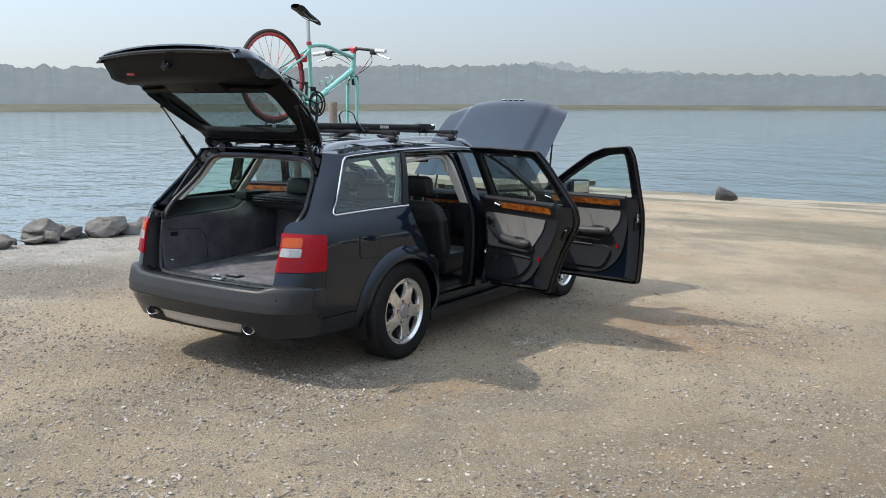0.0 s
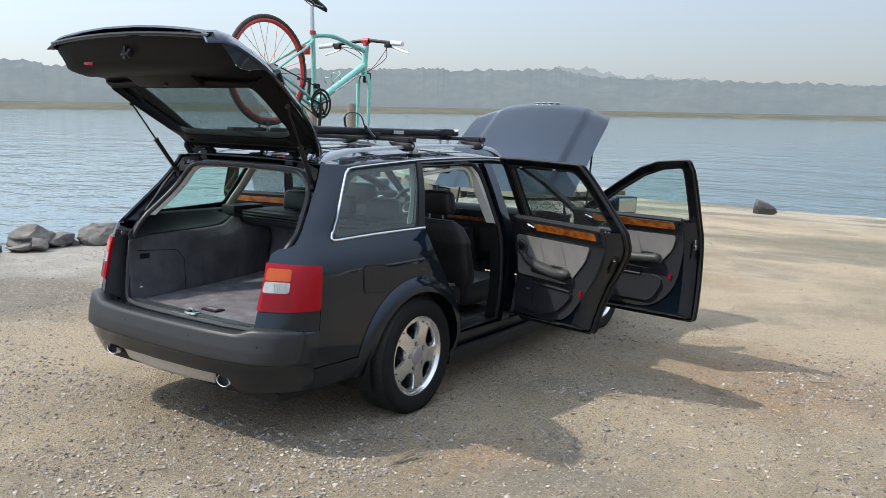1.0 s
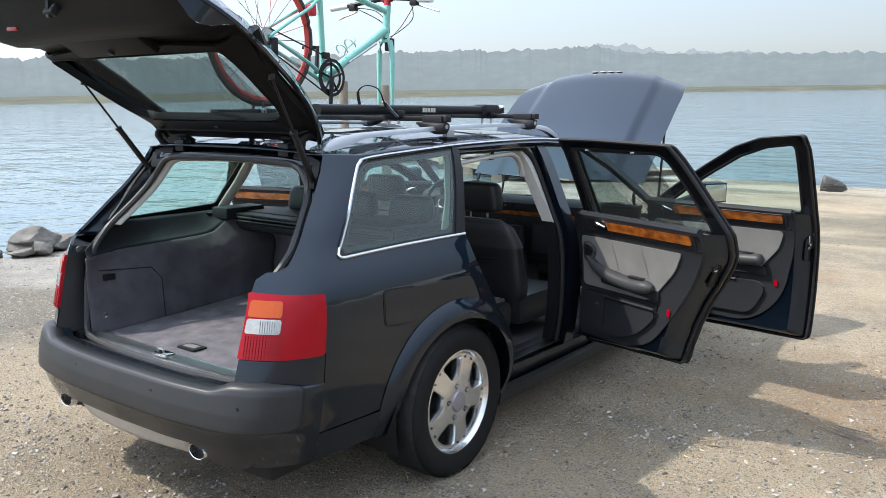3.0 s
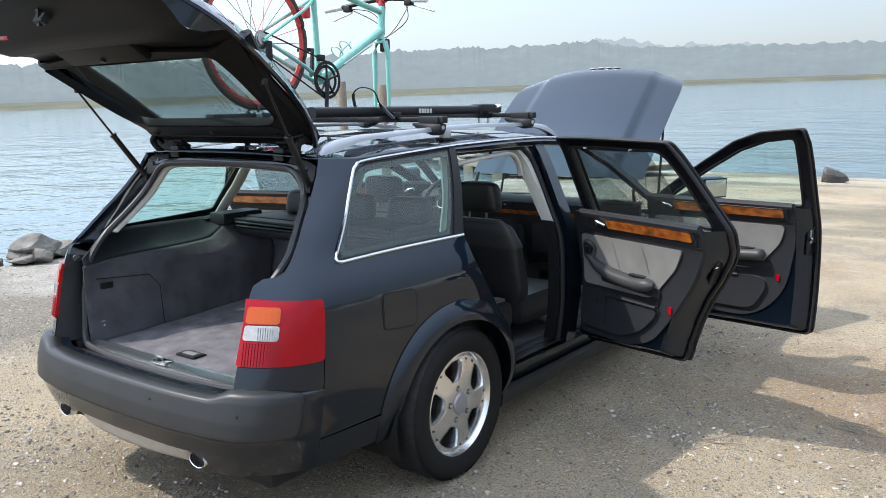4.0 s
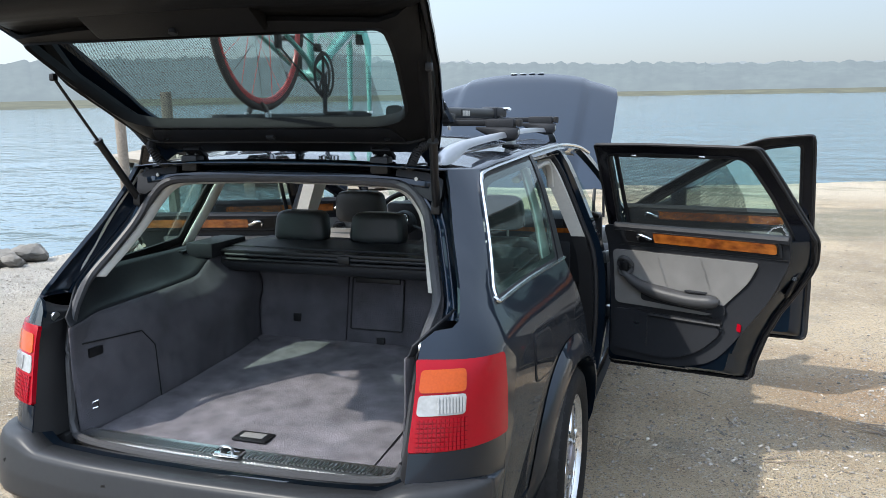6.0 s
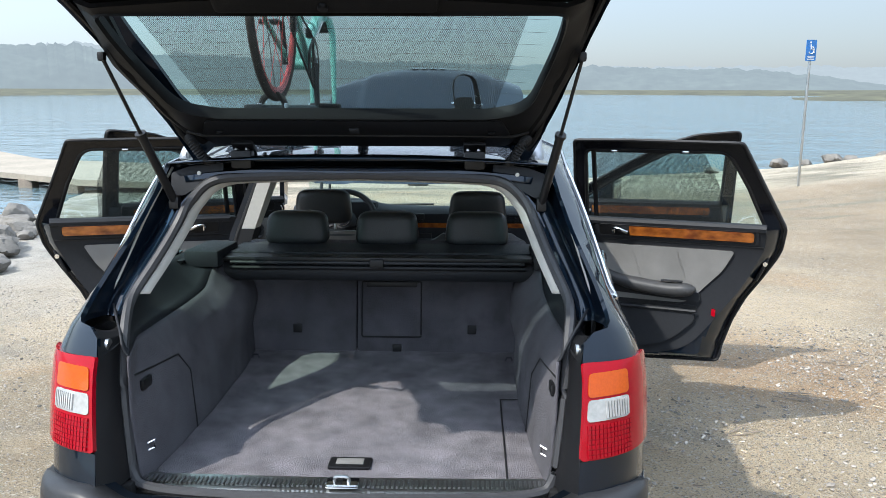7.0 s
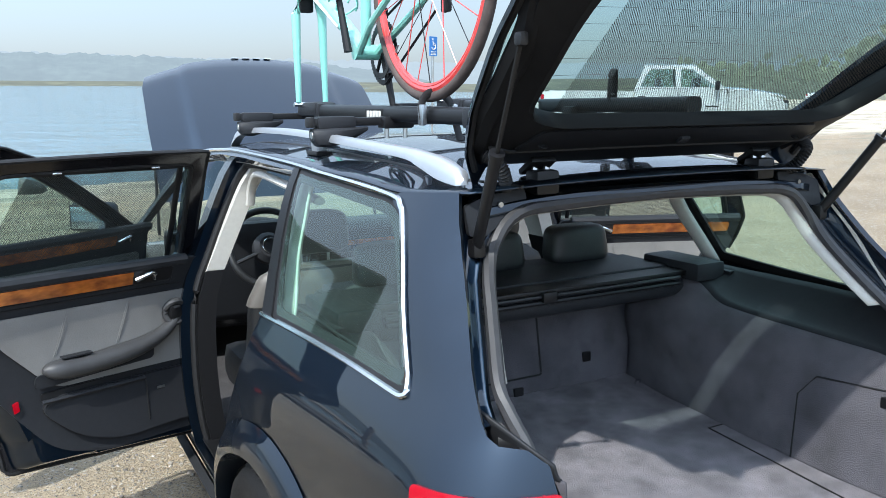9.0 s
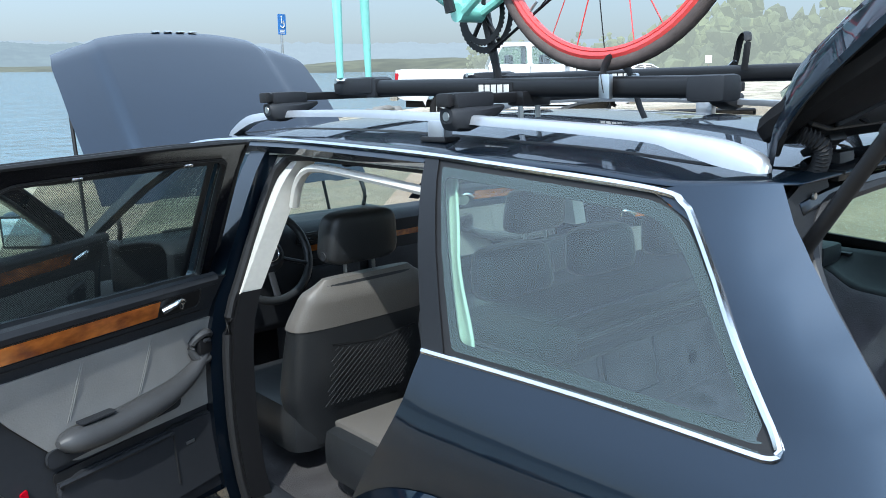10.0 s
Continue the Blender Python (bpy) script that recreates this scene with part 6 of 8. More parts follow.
    for dz in (-0.10, -0.17):
        part("edge_plug", box(on(-0.070)(ly + 0.02 - dz * (0 if front else 0.55), 0.885 + dz, 0) + Vector((0, -0.010, 0)), (0.012, 0.006, 0.016), 0.002), RUBBER, door)
    yh = 1.24 if front else 0.34
    part("outer_handle", tube([skin_x(s, a)(yh + b, 0.93, 0) for a, b in ((0.0, 0.0), (0.03, 0.03), (0.03, 0.16), (0.0, 0.19))], 0.013, 8), PAINT, door)
    part("rubbing_strip", slab([(outline[0][0] + 0.02, 0.60), (outline[1][0] - 0.03, 0.60), (outline[1][0] - 0.03, 0.645), (outline[0][0] - (0 if front else 0.02), 0.645)], skin_x(s, 0.008), 0.01, step=0.09), CLADDING, door)
    for z in (0.62, 0.90):
        part("door_hinge", box(((0.83 if front else 0.815) * s, (2.16 if front else 1.095), z), (0.05, 0.05, 0.06), 0.008), STEEL, door)


for s in (-1, 1):
    for front in (False, True):
        build_door(s, front)

# ---- tailgate, open: H hinge line, V towards its free end, N outwards ----
GH, GV, GN = Vector((0, -0.45, 1.455)), Vector((0, -0.847, 0.532)), Vector((0, 0.532, 0.847))


def gate_pt(x, v, n):
    return GH + Vector((x, 0, 0)) + GV * v + GN * n


GATE_HALF = [(-0.03, 0.50), (0.05, 0.545), (0.2, 0.585), (0.4, 0.625), (0.55, 0.65), (0.65, 0.668), (0.78, 0.665), (0.9, 0.645), (0.97, 0.615)]
GATE_OUT = [(-0.03, 0.035), (0.03, 0.078), (0.12, 0.108), (0.3, 0.130), (0.5, 0.133), (0.58, 0.130), (0.7, 0.122), (0.85, 0.105), (0.93, 0.078), (0.97, 0.038)]


# glass opening as seen from within, in x and v
PANE = round_corners([(-0.415, 0.030), (0.415, 0.030), (0.505, 0.085), (0.565, 0.40), (0.575, 0.620), (-0.575, 0.620), (-0.565, 0.40), (-0.505, 0.085)], [0.04, 0.04, 0.07, 0.1, 0.03, 0.03, 0.1, 0.07])


def gate_face(off):
    def fn(x, v, d):
        h = lerp_table(GATE_HALF, v)
        k = abs(x) / h
        return gate_pt(x, v, lerp_table(GATE_OUT, v) + 0.02 * (1 - k * k) - 0.055 * clamp01((k - 0.88) / 0.12) ** 1.6 + off - d)
    return fn


def gate_outline(shrink, v0=-0.03, v1=0.97):
    vs = np.linspace(v0, v1, 18)
    right = [(lerp_table(GATE_HALF, v) - shrink, float(v)) for v in vs]
    end = [((lerp_table(GATE_HALF, v1) - shrink) * c, v1 + 0.045 * (1 - c * c)) for c in (0.8, 0.5, 0.2, -0.2, -0.5, -0.8)]
    return right + end + [(-x, v) for x, v in reversed(right)]


gate = part("tailgate", slab(gate_outline(0.0), gate_face(0.0), 0.012, [PANE], 0.05), PAINT, car, "open navy tailgate with tinted glass")
part("tailgate_glass", slab(round_corners([(-0.43, 0.018), (0.43, 0.018), (0.53, 0.075), (0.590, 0.40), (0.598, 0.640), (-0.598, 0.640), (-0.590, 0.40), (-0.53, 0.075)], 0.05), gate_face(0.004), 0, step=0.06), GATEGLASS, gate, "tinted heated rear window")
# inner frame: a deep padded ring round the glass, its face well below the outer skin
INNER = round_corners([(-0.385, 0.172), (0.385, 0.172), (0.490, 0.205), (0.548, 0.50), (0.552, 0.610), (-0.552, 0.610), (-0.548, 0.50), (-0.490, 0.205)], [0.03, 0.03, 0.075, 0.1, 0.03, 0.03, 0.1, 0.075])


def gate_inner(off):
    """The lining's face: flat over the glass frame, rounded up towards the tailgate's sides."""
    def fn(x, v, d):
        k = abs(x) / lerp_table(GATE_HALF, v)
        return gate_pt(x, v, 0.002 + (0.055 + 0.42 * max(0.0, v - 0.40)) * clamp01((k - 0.82) / 0.18) ** 2 + 0.018 * clamp01((0.10 - v) / 0.12) + off + d)
    return fn


part("tailgate_frame", slab(gate_outline(0.032, -0.012, 0.62), gate_inner(0.0), 0.014, [INNER], 0.04), LINING, gate, "black tailgate inner frame")
loop_in = refine(INNER, 0.03)
bm = bmesh.new()
rings = [[bm.verts.new(fn(x * w, 0.38 + (v - 0.38) * w, 0)) for x, v in loop_in] for fn, w in ((gate_inner(0.001), 1.012), (gate_inner(-0.006), 1.0), (gate_inner(0.004), 0.988), (gate_inner(0.030), 0.992))]
for r0, r1 in zip(rings, rings[1:]):
    for n in range(len(r0)):
        bm.faces.new((r0[n], r0[(n + 1) % len(r0)], r1[(n + 1) % len(r0)], r1[n]))
part("tailgate_frame_pad", bm, LINING, gate, "soft black lining round the rear window")
part("hinge_side_panel", slab(round_corners([(-0.45, 0.078), (0.45, 0.078), (0.42, 0.160), (-0.42, 0.160)], 0.02), gate_inner(-0.006), 0.008, step=0.06), BLACK, gate)
part("panel_crease", tube([gate_inner(-0.004)(x, 0.074 + 0.006 * (1 - (x / 0.5) ** 2), 0) for x in np.linspace(-0.50, 0.50, 24)], 0.0045, 6), RUBBER, gate)
part("panel_clip", box(gate_pt(0.0, 0.115, -0.006), (0.028, 0.022, 0.010), 0.003, Matrix.Rotation(radians(-32.1), 3, "X")), TRIM, gate)
for x in (-0.392, 0.392):
    part("lining_screw", lathe([(0, 0.004), (0.009, 0.004), (0.011, 0)], 10, Matrix.Translation(gate_pt(x, 0.108, -0.005)) @ Matrix.Rotation(radians(32), 4, "X") @ Matrix.Rotation(radians(90), 4, "Y")), RUBBER, gate)
# lower inner panel, deep, with bin and handle
def lower_panel(u, v):
    vv = 0.585 + 0.375 * v
    k = abs(2 * u - 1)
    h = lerp_table(GATE_HALF, vv) - 0.012
    n = lerp_table([(0.585, 0.050), (0.615, 0.028), (0.66, 0.018), (0.70, -0.004), (0.735, -0.030), (0.78, -0.043), (0.81, -0.042), (0.84, -0.026), (0.88, -0.012), (0.92, 0.0), (0.945, 0.012), (0.96, 0.030)], vv)
    lift = lerp_table([(0.585, 0.060), (0.70, 0.036), (0.81, 0.014), (0.96, 0.010)], vv)
    return gate_pt((2 * u - 1) * h, vv + 0.04 * (1 - k * k) * v, n + lift * clamp01((k - 0.80) / 0.20) ** 2.0)


part("tailgate_lining", grid(lower_panel, 44, 30), LINING, gate, "moulded black tailgate lining")
for s in (0, 1):
    part("tailgate_side", grid(lambda u, v, s=s: lower_panel(s, v).lerp(gate_face(-0.006)((2 * s - 1) * (lerp_table(GATE_HALF, 0.585 + 0.375 * v) - 0.004), 0.585 + 0.375 * v, 0), u), 4, 16), PAINT, gate, "painted side edge of the tailgate")
part("tailgate_lip", tube([gate_pt((2 * u - 1) * 0.60, 0.965 + 0.045 * (1 - (2 * u - 1) ** 2), 0.012) for u in np.linspace(0, 1, 24)], 0.011, 8), GLOSSBLACK, gate, "black lip along the tailgate edge")
# bin for the warning triangle, hung at the glass side of the lower lining
part("triangle_bin", box(gate_pt(0.002, 0.706, 0.000), (0.51, 0.14, 0.044), 0.014, Matrix.Rotation(radians(-32.1), 3, "X")), LINING, gate, "black warning triangle bin")
part("bin_lock", tube([gate_pt(0, 0.665, -0.020), gate_pt(0, 0.663, -0.030)], 0.012, 10), BLACK, gate)
part("gate_lock", box(gate_pt(-0.01, 0.915, -0.018), (0.060, 0.03, 0.055), 0.008, Matrix.Rotation(radians(-32), 3, "X")), TRIM, gate, "dark grey tailgate lock")
part("gate_lock_slot", box(gate_pt(-0.01, 0.925, -0.028), (0.016, 0.014, 0.058)), RUBBER, gate)
for s in (-1, 1):
    if s < 0:
        part("warning_lamp", box(gate_pt(-0.405, 0.850, -0.016), (0.075, 0.022, 0.040), 0.005, Matrix.Rotation(radians(-8), 3, "X")), REDLENS, gate, "red warning lamp in the tailgate edge")
    # hinge arms
    hinge = part("tailgate_hinge", box((0.345 * s, -0.478, 1.425), (0.062, 0.05, 0.055), 0.01), BLACK, car, "black steel tailgate hinge")
    part("hinge_leaf", box(gate_pt(0.345 * s, 0.01, 0.0), (0.066, 0.06, 0.014), 0.004, Matrix.Rotation(radians(-32), 3, "X")), BLACK, hinge)
    for dx in (-0.016, 0.016):
        part("hinge_bolt", lathe([(0, 0.006), (0.008, 0.006), (0.009, 0)], 6, Matrix.Translation(gate_pt(0.345 * s + dx, 0.02, -0.012)) @ Matrix.Rotation(radians(120), 4, "Y")), STEEL, hinge)
    # wiring hose between body and tailgate
    hose = spline([(0.44 * s, -0.47, 1.41), (0.455 * s, -0.50, 1.43), (0.48 * s, -0.515, 1.47), gate_pt(0.50 * s, 0.05, 0.01)], 14)
    part("wiring_hose", tube(hose, [0.013 + 0.003 * (k % 2) for k in range(len(hose))], 8), RUBBER, car, "ribbed black wiring hose")
    # plastic corner cover with its screw
    cover = part("corner_cover", slab(round_corners([(0.40, 1.372), (0.40, 1.415), (0.50, 1.405), (0.555, 1.385), (0.553, 1.325), (0.520, 1.318), (0.46, 1.352)], 0.008), lambda a, b, d, s=s: Vector((a * s, -0.512 + 0.25 * max(0, b - 1.33) + d, b)), 0.012, step=0.03), TRIM, car, "black plastic cover beside the tailgate hinge")
    part("cover_screw", lathe([(0, 0.004), (0.006, 0.004), (0.007, 0)], 10, Matrix.Translation((0.47 * s, -0.502, 1.385)) @ Matrix.Rotation(radians(-90), 4, "Z")), STEEL, cover)
    # gas strut
    low, top = Vector((0.540 * s, -0.520, 1.300)), gate_pt(0.612 * s, 0.418, 0.026)
    mid = low + (top - low) * 0.50
    strut = part("gas_strut", tube([low, mid], 0.0125, 10), BLACK, car, "black gas strut holding the tailgate")
    part("strut_rod", tube([mid, top], 0.005, 8), BLACK, strut)
    part("strut_cap", tube([mid - (top - low) * 0.01, mid + (top - low) * 0.012], 0.016, 10), BLACK, strut)
    part("strut_ball", box(low, (0.03, 0.03, 0.04), 0.008), BLACK, strut)
    part("strut_ball", box(top, (0.018, 0.022, 0.024), 0.006), BLACK, strut)
    part("gate_side_beam", tube([gate_pt((lerp_table(GATE_HALF, v) - 0.046) * s, v, 0.045 + 0.42 * max(0.0, v - 0.40)) for v in np.linspace(0.0, 0.57, 16)], 0.029, 8), LINING, gate, "rounded black inner edge of the tailgate")
    part("gate_edge_seal", tube([gate_face(-0.02)(lerp_table(GATE_HALF, v) * s - 0.014 * s, v, 0) for v in np.linspace(0, 0.94, 20)], 0.008, 6), RUBBER, gate)
pane_shade = [(-0.388, 0.10), (0.388, 0.10), (0.480, 0.66), (-0.480, 0.66)]
part("gate_sun_shade", slab(pane_shade, lambda x, v, d: gate_pt(x, v, 0.030), 0, step=0.06), GATESHADE, gate, "dark woven sun shade behind the rear glass")
bm = bmesh.new()
for k in range(9):
    v = 0.12 + 0.05 * k
    h = lerp_table(GATE_HALF, v) - 0.09
    add_tube(bm, [gate_face(0.0015)(x, v, 0) for x in np.linspace(-h, h, 9)], 0.00035, 4)
part("heater_wire", bm, BLACK, gate, "fine heater wires on the rear glass", flat=True)
part("rear_wiper", tube([gate_face(0.025)(x, v, 0) for x, v in ((0.0, 0.60), (0.02, 0.50), (-0.25, 0.40))], 0.008, 6), BLACK, gate)

# ---- roof rails ----
for s in (-1, 1):
    def rail_line(y):
        return Vector((lerp_table([(-0.46, 0.53), (0.0, 0.562), (0.5, 0.572), (1.2, 0.565), (1.5, 0.535)], y) * s, y, 0))
    top = [(-0.455, 1.432, 0.007), (-0.435, 1.442, 0.019), (-0.37, 1.458, 0.025), (-0.29, 1.475, 0.019), (-0.20, 1.488, 0.0140), (0.2, 1.510, 0.0120), (0.6, 1.524, 0.0118), (1.0, 1.523, 0.0118), (1.2, 1.512, 0.015), (1.32, 1.492, 0.022), (1.42, 1.462, 0.019), (1.48, 1.440, 0.007)]
    pts = spline([rail_line(y) + Vector((0, 0, z)) for y, z, r in top], 5)
    rs = [v[0] for v in spline([(r, 0, 0) for y, z, r in top], 5)]
    bm = bmesh.new()
    rings = []
    for k, (q, r) in enumerate(zip(pts, rs)):
        # flat-topped blade, leaning inwards, taller at both feet
        w, h = 0.014 + 0.3 * (r - 0.013), 0.84 * r
        sect = [(-w, -h), (w, -h), (w * 1.05, -0.2 * h), (w * 0.85, 0.75 * h), (w * 0.45, h), (-w * 0.45, h), (-w * 0.85, 0.75 * h), (-w * 1.05, -0.2 * h)]
        if r < 0.012:
            sect = [(a * 0.5, b) for a, b in sect]
        rings.append([bm.verts.new(q + Vector((a - 0.25 * b * s, 0, b))) for a, b in sect])
    for r0, r1 in zip(rings, rings[1:]):
        for k in range(8):
            bm.faces.new((r0[k], r0[(k + 1) % 8], r1[(k + 1) % 8], r1[k]))
    bm.faces.new(rings[0][::-1])
    bm.faces.new(rings[-1])
    rail = part("roof_rail", bm, RAIL, car, "satin silver roof rail with broad ends", sharp=50)
    part("rail_foot", box(rail_line(0.335) + Vector((0, 0, 1.487)), (0.03, 0.06, 0.045), 0.008), RAIL, rail)
    part("rail_gasket", box(rail_line(0.335) + Vector((0, 0, 1.466)), (0.05, 0.09, 0.012), 0.004), RUBBER, rail)
part("roof_aerial", tube([(0, -0.36, 1.462), (0, -0.40, 1.50)], [0.018, 0.006], 8), BLACK, car)


# ---- wheels ----
def build_wheel(x, y, s):
    hub = Vector((x, y, 0.335))
    m = Matrix.Translation(hub) @ (Matrix() if s > 0 else Matrix.Rotation(math.pi, 4, "Z"))
    tyre_profile = [(0.226, -0.100), (0.245, -0.108), (0.285, -0.118), (0.315, -0.112), (0.328, -0.095), (0.335, -0.085), (0.3365, -0.055), (0.3365, -0.052), (0.329, -0.050), (0.329, -0.044), (0.337, -0.042), (0.3375, -0.004), (0.330, -0.002), (0.330, 0.004),
                    (0.3375, 0.006), (0.337, 0.042), (0.329, 0.044), (0.329, 0.050), (0.3365, 0.052), (0.335, 0.085), (0.328, 0.097), (0.314, 0.112), (0.285, 0.118), (0.245, 0.110), (0.232, 0.104), (0.226, 0.098)]
    # outer face of the tyre at +0.118 towards the outside
    wheel = part("wheel", lathe([(0.222, -0.095), (0.20, -0.09), (0.198, 0.055), (0.206, 0.082), (0.224, 0.094), (0.231, 0.098), (0.2315, 0.102), (0.226, 0.103), (0.214, 0.090), (0.207, 0.070), (0.203, 0.05)], 48, m, caps=False), ALLOY, car, "silver five-spoke alloy wheel")
    part("tyre", lathe(tyre_profile, 64, m, close=True), TYRE, wheel, "black tyre with worn tread")
    # tread band is a lighter grey than the sidewalls
    part("tread", lathe([(0.3335, -0.098), (0.3378, -0.088), (0.3380, 0.088), (0.3335, 0.100)], 64, m, caps=False), TREAD, wheel, "grey ribbed tread")
    bm = bmesh.new()
    for k in range(64):
        a = 2 * math.pi * k / 64
        for x0, x1, tilt in ((-0.098, -0.060, 0.03), (-0.040, -0.006, 0.02), (0.008, 0.040, -0.02), (0.054, 0.104, -0.03)):
            c = [Vector((xx, 0.3372 * math.cos(a + da), 0.3372 * math.sin(a + da))) for xx, da in ((x0, tilt), (x1, -tilt), (x1, -tilt + 0.018), (x0, tilt + 0.018))]
            c = [Vector((q.x, q.y * (1.0055 if abs(q.x) < 0.09 else 0.985), q.z * (1.0055 if abs(q.x) < 0.09 else 0.985))) for q in c]
            bm.faces.new([bm.verts.new(m @ q) for q in c])
    part("tread_groove", bm, RUBBER, wheel, flat=True)
    # one cast face: five broad spokes left between five rounded openings, each with a bright bevelled lip
    def face(off):
        def fn(y, z, d):
            r = math.hypot(y, z)
            return m @ Vector((0.094 - 0.010 * clamp01((r - 0.09) / 0.115) ** 1.5 + off - d, y, z))
        return fn
    openings = []
    for k in range(5):
        a = 2 * math.pi * k / 5 + 0.82 + math.pi / 5
        shape = round_corners([(-0.027, 0.104), (0.027, 0.104), (0.074, 0.184), (0.0, 0.2025), (-0.074, 0.184)], [0.022, 0.022, 0.020, 0.05, 0.020], 4)
        openings.append([(x * math.cos(a) - z * math.sin(a), x * math.sin(a) + z * math.cos(a)) for x, z in shape])
    ring = [(0.211 * math.cos(2 * math.pi * k / 56), 0.211 * math.sin(2 * math.pi * k / 56)) for k in range(56)]
    part("spoke_face", slab(ring, face(0.0), 0.016, openings, 0.026), ALLOY, wheel, "five-spoke cast wheel face")
    for o in openings:
        cy, cz = sum(q[0] for q in o) / len(o), sum(q[1] for q in o) / len(o)
        bm = bmesh.new()
        rings = [[bm.verts.new(face(off)(cy + (y - cy) * w, cz + (z - cz) * w, 0)) for y, z in refine(o, 0.02)] for off, w in ((0.0012, 1.10), (0.0004, 1.0), (-0.016, 0.90), (-0.045, 0.86))]
        for r0, r1 in zip(rings, rings[1:]):
            for n in range(len(r0)):
                bm.faces.new((r0[n], r0[(n + 1) % len(r0)], r1[(n + 1) % len(r0)], r1[n]))
        part("window_lip", bm, CHROME, wheel, "bright bevelled lip of the wheel opening")
    for k in range(5):
        a = 2 * math.pi * k / 5 + 0.82
        for da in (-0.13, 0.13):
            part("rim_bolt", lathe([(0, 0.003), (0.005, 0.003), (0.006, -0.002)], 8, m @ Matrix.Translation((0.0855, -0.196 * math.sin(a + da), 0.196 * math.cos(a + da)))), TRIM, wheel)
    for k in range(5):
        a = 2 * math.pi * k / 5 + 0.82 + math.pi / 5
        # flat black disc painted as the shade round each bolt
        part("lug_recess_shade", lathe([(0.0, 0.0), (0.0125, 0.0)], 14, m @ Matrix.Translation((0.0948, -0.072 * math.sin(a), 0.072 * math.cos(a))), caps=False), RUBBER, wheel)
        part("lug_bolt", lathe([(0, 0.004), (0.008, 0.004), (0.009, -0.004)], 6, m @ Matrix.Translation((0.0955, -0.072 * math.sin(a), 0.072 * math.cos(a)))), STEEL, wheel)
    part("hub", lathe([(0.0, 0.080), (0.098, 0.078), (0.098, 0.0)], 40, m), ALLOY, wheel)
    part("hub_cap", lathe([(0.0, 0.1035), (0.043, 0.102), (0.050, 0.095)], 28, m), HUBCAP, wheel, "grey hub cap")
    # steel disc coloured tyre black, for the shade seen through the wheel openings
    part("brake_disc", lathe([(0.05, 0.012), (0.150, 0.012), (0.150, -0.012), (0.05, -0.012)], 32, m, close=True), TYRE, wheel)
    part("wheel_back", lathe([(0.0, -0.02), (0.2, -0.03)], 24, m), RUBBER, wheel)


for s in (-1, 1):
    build_wheel(0.790 * s, 0.0, s)
    build_wheel(0.785 * s, 2.757, s)
part("rear_axle", tube([(-0.7, 0, 0.33), (0.7, 0, 0.33)], 0.05, 10), BLACK, car)
part("underbody", box((0, 1.1, 0.26), (1.36, 4.0, 0.06), 0.02), RUBBER, car)
part("spare_wheel_well", box((0, -0.46, 0.46), (0.90, 0.70, 0.20), 0.06), RUBBER, car)


# ---- roof rack, bicycle carrier and bicycle (in the car's frame) ----
def car_thing(name, label, category, group=""):
    return thing(name, label, category, G, group)


def crossbar(y, z):
    bar = car_thing("roof_crossbar", "black steel roof crossbar clamped to the roof rails", "roof bar", "roof crossbars")
    part("bar", box((0, y, z), (1.24, 0.034, 0.024), 0.006), BLACK, bar)
    for s in (-1, 1):
        part("end_cap", box((0.622 * s, y, z), (0.018, 0.040, 0.030), 0.006), RUBBER, bar)
        x = 0.562
        foot = part("clamp_foot", box((0.548 * s, y, z - 0.002), (0.115, 0.050, 0.036), 0.009), TRIM, bar, "dark grey clamp foot")
        low = bmesh.new()
        rings = []
        # the fairing bulges over the rail and tapers inwards along the bar
        for px, hw, top_, bot_ in ((0.618, 0.022, -0.018, -0.052), (0.605, 0.032, -0.016, -0.068), (0.57, 0.038, -0.014, -0.072), (0.52, 0.036, -0.014, -0.058), (0.475, 0.028, -0.014, -0.038), (0.452, 0.018, -0.014, -0.026)):
            zc, hh = (top_ + bot_) / 2, (top_ - bot_) / 2
            rings.append([low.verts.new((px * s, y + hw * math.copysign(abs(math.cos(a)) ** 0.6, math.cos(a)), z + zc + hh * math.copysign(abs(math.sin(a)) ** 0.6, math.sin(a)))) for a in np.linspace(0, 2 * math.pi, 12, endpoint=False) + 0.13])
        for r0, r1 in zip(rings, rings[1:]):
            for k in range(12):
                low.faces.new((r0[k], r0[(k + 1) % 12], r1[(k + 1) % 12], r1[k]))
        low.faces.new(rings[0][::-1])
        low.faces.new(rings[-1])
        part("foot_fairing", low, TRIM, foot)
        part("clamp_lock", lathe([(0, 0.004), (0.010, 0.004), (0.012, 0)], 12, Matrix.Translation(((x + 0.054) * s, y, z - 0.036)) @ (Matrix() if s > 0 else Matrix.Rotation(math.pi, 4, "Z"))), STEEL, bar)
    return bar


crossbar(0.255, 1.556)
crossbar(1.060, 1.572)

BX = -0.36


